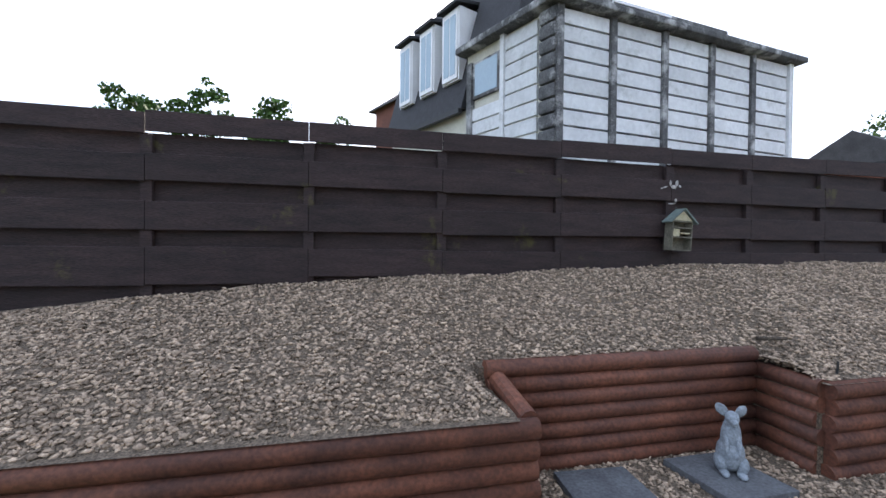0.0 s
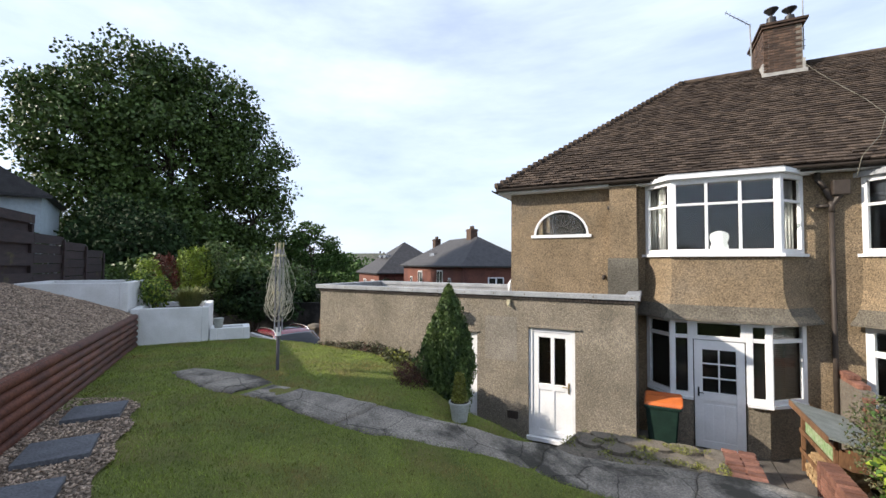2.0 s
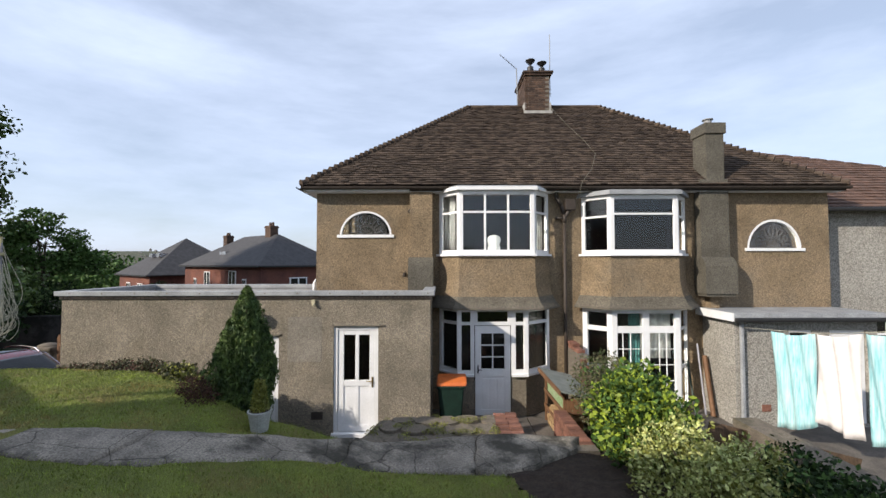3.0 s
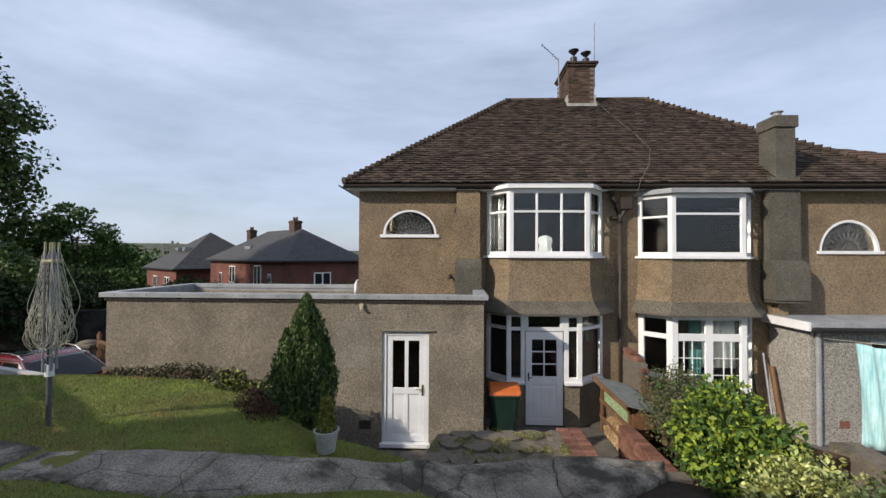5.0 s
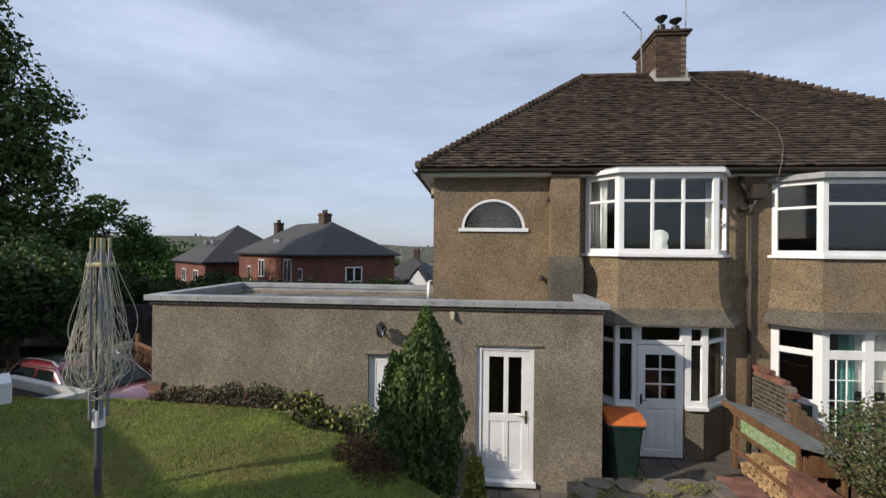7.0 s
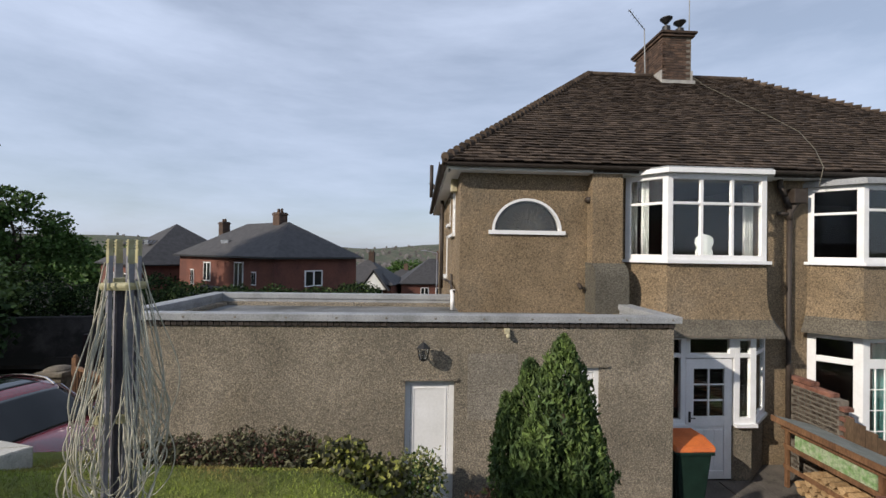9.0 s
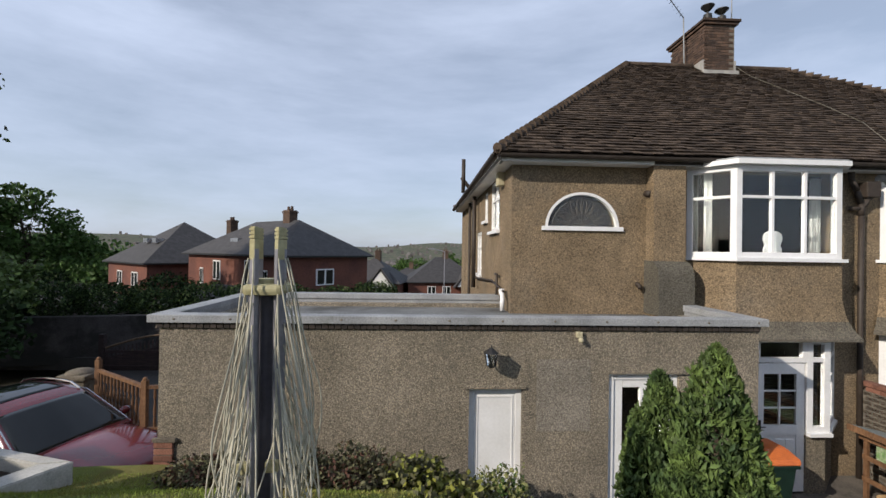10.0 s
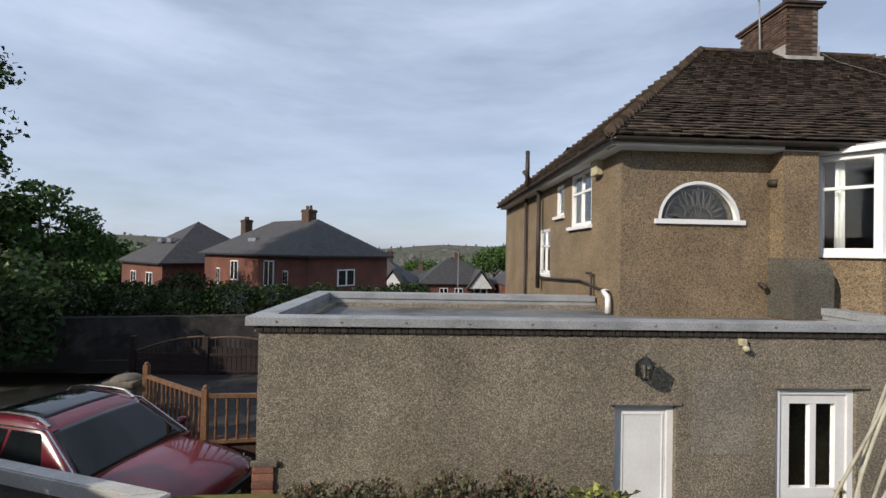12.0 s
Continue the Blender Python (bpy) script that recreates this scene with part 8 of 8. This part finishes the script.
M_TOWELWHITE = mat("white_towel", (0.78, 0.74, 0.72), (0.70, 0.66, 0.64), scale=8, fine=90, rough=0.95, bump=0.5, mix=0.1)
M_NAVY = mat("dark_clothes", (0.02, 0.022, 0.03), (0.014, 0.015, 0.02), scale=8, fine=90, rough=0.95, bump=0.3, mix=0.2)


def towel(t0, t1, drop, m, label, skew=0.0, seed=0):
    vv, ff = [], []
    n, q = 16, 14
    for i in range(n + 1):
        u = i / n
        top = L0.lerp(L1, t0 + (t1 - t0) * u) - Vector((0, 0, 0.09 * math.sin(math.pi * (t0 + (t1 - t0) * u)) + 0.05 * math.sin(math.pi * u)))
        for j in range(q + 1):
            v = j / q
            wv = 0.03 * math.sin(u * 9 + seed) * v + 0.02 * math.sin(u * 17 + v * 4 + seed)
            vv.append((top.x + wv * 2 + skew * v * u, top.y + 0.3 * wv - skew * v * 0.5, top.z - drop * v * (1 + 0.12 * (u - 0.5) * (1 if skew else -1))))
    w = q + 1
    for i in range(n):
        for j in range(q):
            ff.append((i * w + j, i * w + j + 1, (i + 1) * w + j + 1, (i + 1) * w + j))
    ob = raw("towel", vv, ff, m, smooth=True)
    ob.modifiers.new("thick", "SOLIDIFY").thickness = 0.008
    return tagged(ob, label, "towel", "laundry on the line")


towel(0.54, 0.79, 1.72, M_TOWELBLUE, "turquoise and white striped towel on the line", 0.05, 1)
towel(0.30, 0.52, 1.62, M_TOWELWHITE, "white towel sagging on the line", 0.0, 2)
towel(0.07, 0.28, 1.66, M_TOWELBLUE, "turquoise and white striped towel on the line", 0.08, 3)
towel(0.01, 0.06, 1.0, M_NAVY, "dark garment hanging by the post", 0.0, 4)
for n, (x, y, h, m, lab) in enumerate(((7.95, 1.45, 1.5, M_GREYMETAL, "grey pole leaning in the corner"), (8.05, 1.35, 1.25, M_WOOD, "orange-brown plank leaning in the corner"), (7.75, 1.50, 1.1, M_BIN, "green broom handle leaning in the corner"))):
    bm = bmesh.new()
    tube(bm, (x, y - 0.25, 0), (x + 0.05, y + 0.1, h), 0.022 if n != 1 else 0.05, None, 6)
    one("leaning_pole", bm, m, lab + " by the neighbour's door", "pole")
bm = solid((5.9, 8.1, -2.1, -2.06, 0.38, 0.84))
bmesh.ops.rotate(bm, verts=bm.verts[:], cent=(7, -2.08, 0.8), matrix=Matrix.Rotation(radians(14), 3, "Y"))
one("fence_board", bm, M_OLDWOOD, "sloping grey-brown boundary board behind the shrubs", "fence")
bm = solid((5.0, 13, -8, -3.0, -0.4, -0.05), (9.2, 13, -3.0, 2.0, -0.4, -0.05))
tagged(part("patio_neighbour", bm, M_PATIO), "neighbour's dark patio ground", "patio", kind="structure")


# ---- panelled house behind the fence ----
M_PANEL = mat("whitewashed_concrete", (0.72, 0.73, 0.73), (0.58, 0.59, 0.59), scale=2.2, fine=14, rough=0.9, bump=0.15, mix=0.08, third=(0.34, 0.35, 0.33), third_scale=3.4, third_at=(0.55, 0.80), island=0.1)
M_PALECREAM = mat("cream_render", (0.66, 0.64, 0.54), (0.54, 0.52, 0.44), scale=2, fine=30, rough=0.9, bump=0.3, mix=0.1)
# The sky mirrored in these panes is put into the pale blue base.
M_SKYREFLECT = mat("painted_sky_reflection", (0.34, 0.44, 0.50), (0.28, 0.38, 0.45), scale=1, fine=20, rough=0.08, bump=0, mix=0.04, spec=0.6)
M_PILASTER = mat("blackened_concrete", (0.15, 0.15, 0.15), (0.07, 0.07, 0.07), scale=6, fine=40, rough=0.95, bump=0.5, mix=0.3, third=(0.48, 0.48, 0.47), third_scale=2.5, third_at=(0.5, 0.66))
ph = thing("panel_house", "whitewashed concrete panel house with blackened pilasters and a slate mansard roof", "house", kind="structure", at=bank(-3, 11, 2.5))
OB, TOPZ, ROW = 10.5, 6.85, 0.255
KS = [0.0, 1.02, 2.13, 3.26, 4.36, 5.47]
PF = BANK @ Matrix.Translation((-3.34, OB, 0)) @ Matrix.Rotation(radians(8.2), 4, "Z")
put(ph, part("core", solid((0.05, 5.5, 0.06, 4.6, 1.5, TOPZ), m=PF), M_PILASTER))
for a, b in zip(KS, KS[1:]):
    for r in range(13):
        z1 = TOPZ - 0.03 - ROW * r
        put(ph, part("panel", solid((a + 0.08, b - 0.06, 0, 0.05, z1 - ROW + 0.034, z1), m=PF, bevel=0.006), M_PANEL))
for s in KS:
    put(ph, part("pilaster", solid((s - 0.05, s + 0.065, -0.05, 0.05, 2.0, TOPZ), m=PF, bevel=0.01), M_PILASTER if s < 5 else M_PANEL))
put(ph, part("eaves", solid((-0.05, 5.72, -0.20, 0.3, TOPZ, TOPZ + 0.11), m=PF, bevel=0.03), M_PILASTER))
put(ph, part("eaves_slab", solid((0.1, 3.55, -0.10, 1.5, TOPZ + 0.11, TOPZ + 0.24), m=PF, bevel=0.02), M_PILASTER))
put(ph, part("gutter_bar", solid((0.9, 2.1, -0.17, -0.11, TOPZ + 0.14, TOPZ + 0.19), m=PF), M_UPVC))
LD = Vector((-0.385, 0.923, 0))
LM = BANK @ Matrix(((LD.x, -LD.y, 0, -3.34), (LD.y, LD.x, 0, OB), (0, 0, 1, 0), (0, 0, 0, 1)))
# in the frame LM: x along the flank away from the corner, y outwards to the garden
for r in range(15):
    z1 = TOPZ - 0.02 - ROW * 0.9 * r
    put(ph, part("corner_block", solid((0.0, 0.32, -0.25, 0.10, z1 - ROW * 0.9 + 0.015, z1), m=LM, bevel=0.05), M_PILASTER))
put(ph, part("flank_core", solid((0.1, 2.2, -3.0, -0.02, 1.5, TOPZ), (2.2, 5.2, -3.0, -0.02, 1.5, 5.84), m=LM), M_PALECREAM, None, "cream rendered flank"))
for r in range(14):
    z1 = TOPZ - 0.06 - ROW * r
    put(ph, part("panel", solid((0.40, 1.12, -0.03, 0.03, z1 - ROW + 0.03, z1), m=LM, bevel=0.008), M_PANEL))
    if z1 < 5.95:
        put(ph, part("panel", solid((1.22, 2.0, -0.03, 0.03, z1 - ROW + 0.03, z1), m=LM, bevel=0.008), M_PANEL))
put(ph, part("pilaster", solid((1.12, 1.21, -0.03, 0.07, 2.0, TOPZ), m=LM), M_PANEL))
put(ph, part("pilaster", solid((1.98, 2.12, -0.03, 0.07, 2.0, TOPZ - 0.2), m=LM), M_PILASTER))
put(ph, part("window", solid((1.24, 1.96, -0.02, 0.045, 5.95, 6.62), m=LM), M_PILASTER, None, "large window in a dark frame"))
put(ph, part("pane", solid((1.30, 1.90, 0.045, 0.052, 6.0, 6.58), m=LM), M_SKYREFLECT, None, "glazing with sky reflection painted pale blue"))
put(ph, part("eaves", solid((-0.2, 2.3, -0.2, 0.22, TOPZ, TOPZ + 0.13), m=LM, bevel=0.03), M_PILASTER))
put(ph, part("gutter", solid((2.2, 5.3, 0.10, 0.20, 5.75, 5.84), m=LM), M_BLACK))
M_DARKSLATE = mat("dark_slate", (0.028, 0.028, 0.032), (0.018, 0.018, 0.02), scale=8, fine=40, rough=0.7, bump=0.4, mix=0.3)
bm = bmesh.new()
prism(bm, [(0.9, 0.0, TOPZ + 0.13), (0.9, -0.55, 8.8), (0.9, -1.7, 8.8), (0.9, -1.7, TOPZ + 0.13)], (1.3, 0, 0))
prism(bm, [(2.2, 0.14, 5.85), (2.2, -0.72, 8.8), (2.2, -1.7, 8.8), (2.2, -1.7, 5.85)], (3.1, 0, 0))
bmesh.ops.transform(bm, verts=bm.verts[:], matrix=LM)
put(ph, part("mansard", bm, M_DARKSLATE))
for x in (2.42, 3.30, 4.20):
    dorm = part("dormer", solid((x, x + 0.56, -1.2, 0.02, 6.5, 7.95), m=LM), M_UPVC)
    put(ph, dorm)
    bm = solid((x + 0.03, x + 0.53, 0.02, 0.06, 6.53, 7.9), m=LM)
    put(ph, part("dormer_window", bm, M_UPVC))
    for i in range(2):
        put(ph, part("pane", solid((x + 0.08 + 0.21 * i, x + 0.26 + 0.21 * i, 0.06, 0.066, 6.62, 7.80), m=LM), M_SKYREFLECT))
    bm = bmesh.new()
    prism(bm, [(x - 0.06, 0.16, 7.95), (x + 0.62, 0.16, 7.95), (x + 0.62, -1.3, 8.25), (x - 0.06, -1.3, 8.25)], (0, 0, 0.06))
    bmesh.ops.transform(bm, verts=bm.verts[:], matrix=LM)
    put(ph, part("dormer_roof", bm, M_DARKSLATE))


# ---- houses in the distance ----
def far_house(name, label, corner, dl, ll, lr, z0, eave, ridge, wall, roof_m, wins=(), chimney=None, hip=True, over=0.35):
    """A house seen over the roofs: corner towards us, dl: unit direction of its left-hand face, then a right-hand face square to it."""
    h = thing(name, label, "house", kind="structure", at=(*corner, z0))
    d = Vector((*dl, 0)).normalized()
    r = Vector((d.y, -d.x, 0))
    M = Matrix(((d.x, r.x, 0, corner[0]), (d.y, r.y, 0, corner[1]), (0, 0, 1, 0), (0, 0, 0, 1)))
    put(h, part("wall", solid((0, ll, 0, lr, z0, eave), m=M), wall))
    bm = bmesh.new()
    e = [(-over, -over), (ll + over, -over), (ll + over, lr + over), (-over, lr + over)]
    k = lr / 2 if hip else -over
    a = [bm.verts.new((x, y, eave)) for x, y in e]
    t = [bm.verts.new((k, lr / 2, ridge)), bm.verts.new((ll - k, lr / 2, ridge))]
    for f in ((a[0], a[1], t[1], t[0]), (a[1], a[2], t[1]), (a[2], a[3], t[0], t[1]), (a[3], a[0], t[0]), (a[3], a[2], a[1], a[0])):
        bm.faces.new(f)
    bmesh.ops.transform(bm, verts=bm.verts[:], matrix=M)
    bmesh.ops.recalc_face_normals(bm, faces=bm.faces[:])
    put(h, part("roof", bm, roof_m))
    put(h, part("gutter", solid((-over, ll + over, -over - 0.05, -over + 0.05, eave - 0.12, eave - 0.01), m=M), M_BLACK))
    put(h, part("gutter", solid((-over - 0.05, -over + 0.05, -over, lr + over, eave - 0.12, eave - 0.01), m=M), M_BLACK))
    for face, u, z, w, hh in wins:
        b = (u - w / 2, u + w / 2, -0.05, 0.03, z, z + hh) if face == "l" else (-0.05, 0.03, u - w / 2, u + w / 2, z, z + hh)
        win = part("window", solid(b, m=M), M_UPVC)
        put(h, win)
        for s in (-1, 1):
            c = u + s * w * 0.24
            b = (c - w * 0.19, c + w * 0.19, -0.06, -0.045, z + 0.08, z + hh - 0.08) if face == "l" else (-0.06, -0.045, c - w * 0.19, c + w * 0.19, z + 0.08, z + hh - 0.08)
            put(h, part("pane", solid(b, m=M), M_CARGLASS))
    if chimney:
        u, v, top = chimney
        put(h, part("chimney", solid((u - 0.4, u + 0.4, v - 0.35, v + 0.35, ridge - 1.2, top), (u - 0.46, u + 0.46, v - 0.4, v + 0.4, top - 0.2, top - 0.08), m=M), M_BRICKOLD))
        for i in (-0.2, 0.2):
            bm = bmesh.new()
            tube(bm, M @ Vector((u + i, v, top)), M @ Vector((u + i, v, top + 0.3)), 0.12, 0.1, 8)
            put(h, part("chimney_pot", bm, M_BRICKOLD))
    return h, M


M_FARBRICK = mat("distant_red_brick", (0.19, 0.075, 0.05), (0.12, 0.05, 0.038), scale=0.8, fine=14, rough=0.9, bump=0.2, mix=0.3)
hB, MB = far_house("distant_house", "red brick house with a hipped slate roof beyond the road", (-10.7, 21.0), (-0.8, 0.6), 12.5, 7.0, -5, 3.2, 5.75, M_FARBRICK, M_SLATE,
          (("l", 4.0, 1.1, 1.1, 1.7), ("l", 8.2, 1.3, 1.0, 1.4), ("l", 2.2, 1.3, 0.5, 0.9), ("l", 10.4, 0.9, 0.5, 1.2), ("r", 3.0, 1.2, 1.5, 1.1)), (4.6, 3.5, 6.5))
put(hB, part("rooflight", solid((7.3, 8.3, 1.0, 1.7, 4.05, 4.35), m=MB), M_CHROME, None, "pale rooflight"))
bm = bmesh.new()
prism(bm, [(1.2, -3.2, -2), (8.5, -3.2, -2), (8.5, -3.2, -0.3), (1.2, -3.2, -0.3)], (0, 3.2, 0))
prism(bm, [(1.0, -3.5, -0.3), (8.7, -3.5, -0.3), (8.7, 0.0, 0.9), (1.0, 0.0, 0.9)], (0, 0, 0.1))
bmesh.ops.transform(bm, verts=bm.verts[:], matrix=MB)
put(hB, part("lean_to", bm, M_SLATE))
hA, MA = far_house("distant_house", "dark brick house with a tall slate roof beyond the hedge", (-24.2, 29.0), (-0.78, 0.62), 9.0, 9.0, -5, 2.3, 6.0, M_FARBRICK, M_SLATE,
          (("l", 2.5, 0.3, 1.4, 1.2), ("l", 6.0, 0.3, 1.2, 1.2), ("r", 5.0, 0.2, 1.3, 1.3)), (1.5, 7.5, 6.3))
for u in (2.6, 4.6):
    put(hA, part("rooflight", solid((u, u + 0.8, 1.5, 2.6, 4.0, 4.35), m=MA), M_CHROME))
M_PALEWALL = mat("white_render_far", (0.65, 0.65, 0.62), (0.55, 0.55, 0.52), scale=1, fine=10, rough=0.9, bump=0, mix=0.1)
for n, (x, y, dl, z0, ev, rd, ll, lr) in enumerate(((-5.6, 52, (-1, 0.15), -8, -0.9, 2.6, 9, 9), (6.6, 56, (-1, -0.1), -8, -0.9, 2.7, 11, 9), (15.5, 52, (-1, -0.1), -8, -0.7, 3.2, 8, 9), (-1.0, 75, (-1, 0.1), -9, -2.2, 0.2, 9, 8), (-14, 62, (-1, 0.1), -8, -1.2, 2.0, 9, 9))):
    hh, MM = far_house("distant_house", "red brick semi with a slate roof and white gables down the hill", (x, y), dl, ll, lr, z0, ev, rd, M_FARBRICK, M_SLATE, (("l", 2.2, -3.0, 2.0, 1.6), ("l", 5.4, -3.0, 1.2, 1.5), ("l", 7.6, -3.0, 1.2, 1.5)), (ll * 0.45, lr * 0.5, rd + 1.0))
    bm = bmesh.new()
    prism(bm, [(0.6, -0.9, ev - 0.6), (4.0, -0.9, ev - 0.6), (2.3, -0.9, ev + 1.7)], (0, 0.3, 0))
    bmesh.ops.transform(bm, verts=bm.verts[:], matrix=MM)
    put(hh, part("gable", bm, M_PALEWALL))
    bm = bmesh.new()
    prism(bm, [(0.2, -1.1, ev - 0.8), (2.3, -1.1, ev + 2.0), (2.3, 3.5, ev + 2.0), (0.2, 3.5, ev - 0.8)], (-0.1, 0, 0.12))
    prism(bm, [(4.4, -1.1, ev - 0.8), (2.3, -1.1, ev + 2.0), (2.3, 3.5, ev + 2.0), (4.4, 3.5, ev - 0.8)], (0.1, 0, 0.12))
    bmesh.ops.transform(bm, verts=bm.verts[:], matrix=MM)
    put(hh, part("gable_roof", bm, M_SLATE))
# houses on the sun side of the garden, over the fence
far_house("distant_house", "dark roofed house over the fence", (-17.2, -7.3), (-0.9, 0.43), 6, 2.8, 0, 5.9, 7.0, M_FARBRICK, M_SLATE, (), None, False)
far_house("distant_house", "pale blue gabled house beyond the fence", (-21.6, -2.5), (-0.9, 0.43), 6, 2.6, 0, 6.1, 7.2, mat("pale_blue_render", (0.45, 0.52, 0.55), (0.38, 0.45, 0.48), scale=1, fine=10, rough=0.9, bump=0, mix=0.1), M_SLATE, (("l", 2.2, 3.2, 1.2, 1.2),), None, False)
far_house("distant_house", "red roofed house far behind the fence", (-17.0, -30), (-1, 0.2), 8, 7, 0, 12.5, 15.5, M_FARBRICK, M_REDTILE, (), (2, 3, 17.5))

lamp_post = thing("street_lamp", "tall grey street lamp down the hill", "street lamp", at=(0.5, 48, -7))
bm = bmesh.new()
tube(bm, (0.5, 48, -7), (0.5, 48, 3.6), 0.09, 0.05, 8)
tube(bm, (0.5, 48, 3.6), (-0.9, 48, 3.9), 0.045, 0.04, 6)
put(lamp_post, part("column", bm, M_GREYMETAL))
put(lamp_post, part("lamp_head", solid((-1.6, -0.8, 47.85, 48.15, 3.84, 3.97), bevel=0.03), M_GREYMETAL))
for n, (x, y, z, r, h) in enumerate(((-38, 44, 1.4, 4.0, 3.0), (-31, 54, 0.2, 4.0, 3.0), (-47, 49, 2.2, 4.5, 3.6), (-27, 64, -0.4, 4.5, 2.6), (-58, 58, 2.4, 5.0, 3.6), (9.5, 74, 2.4, 4.0, 3.0), (14.0, 78, 3.0, 4.0, 3.2), (3.0, 80, 0.6, 2.4, 3.4), (-18, 70, 1.2, 3.5, 2.2), (-4, 95, 0.0, 5.0, 2.2))):
    tree("distant_tree", "rounded green tree down the hill", (x, y, z - h - 5), 5, [(x, y, z, r, r, h * 0.8), (x + r * 0.7, y, z - 1.0, r * 0.6, r * 0.6, h * 0.6), (x - r * 0.7, y, z - 0.8, r * 0.6, r * 0.6, h * 0.6)], 0.5, 2600, M_MIDLEAF, 300 + n, r0=0.3)
rg = np.random.default_rng(55)
vv, ff = [], []
for i in range(700):
    y = 220 + 1500 * rg.uniform() ** 1.6
    x = rg.uniform(-0.75, 0.6) * y
    z, w, hh = far_z(x, y), rg.uniform(4, 9), rg.uniform(4, 8)
    n = len(vv)
    vv += [(x, y, z - 2), (x + w, y, z - 2), (x + w, y, z + hh), (x, y, z + hh), (x, y + 7, z - 2), (x + w, y + 7, z - 2), (x + w, y + 7, z + hh), (x, y + 7, z + hh), (x + w / 2, y + 3.5, z + hh + 3)]
    ff += [(n, n + 1, n + 2, n + 3), (n + 1, n + 5, n + 6, n + 2), (n + 4, n, n + 3, n + 7), (n + 3, n + 2, n + 8), (n + 2, n + 6, n + 8), (n + 6, n + 7, n + 8), (n + 7, n + 3, n + 8)]
M_TOWN = mat("distant_town", (0.17, 0.155, 0.145), (0.11, 0.10, 0.095), scale=0.02, fine=0.1, rough=0.9, bump=0, mix=0.3, island=0.35)
tagged(raw("town", vv, ff, M_TOWN), "far houses across the valley", "town", kind="stuff")

# ---- bricks of the garage: a soldier course under the coping and a corner pier ----
bm = solid((-0.033, 0.033, 0, 0.026, 0, 0.055), bevel=0.004)
first = part("brick", bm, mat("blackened_brick", (0.055, 0.043, 0.036), (0.028, 0.023, 0.02), scale=9, fine=60, rough=0.9, bump=0.4, mix=0.3, island=0.3), garage)
soldier = first.data
first.location = (-5.27, -0.030, 2.678)
for i in range(1, 96):
    ob = new("brick", soldier)
    ob.parent = garage
    ob.location = (-5.27 + 0.0747 * i, -0.030 + 0.002 * math.sin(i * 3.7), 2.678)
bm = solid((0, 0.21, 0, 0.1, 0, 0.064), bevel=0.005)
first = part("brick", bm, M_BRICK, garage)
quoin = first.data
first.location = (-5.315, -0.03, 1.30)
for r in range(1, 22):
    for i in range(3 if r > 8 else 2 if r > 3 else 1):
        ob = new("brick", quoin)
        ob.parent = garage
        ob.location = (-5.315 + 0.222 * i + (0.10 if i and r % 2 else 0), -0.03 + 0.003 * math.sin(r * 2.3 + i), 1.30 - 0.076 * r)
part("mortar", solid((-5.305, -5.12, -0.018, -0.002, -0.4, 1.355)), M_MORTAR, garage)
part("pier_cap", solid((-5.33, -5.07, -0.04, -0.002, 1.365, 1.415), bevel=0.008), M_CONC, garage)
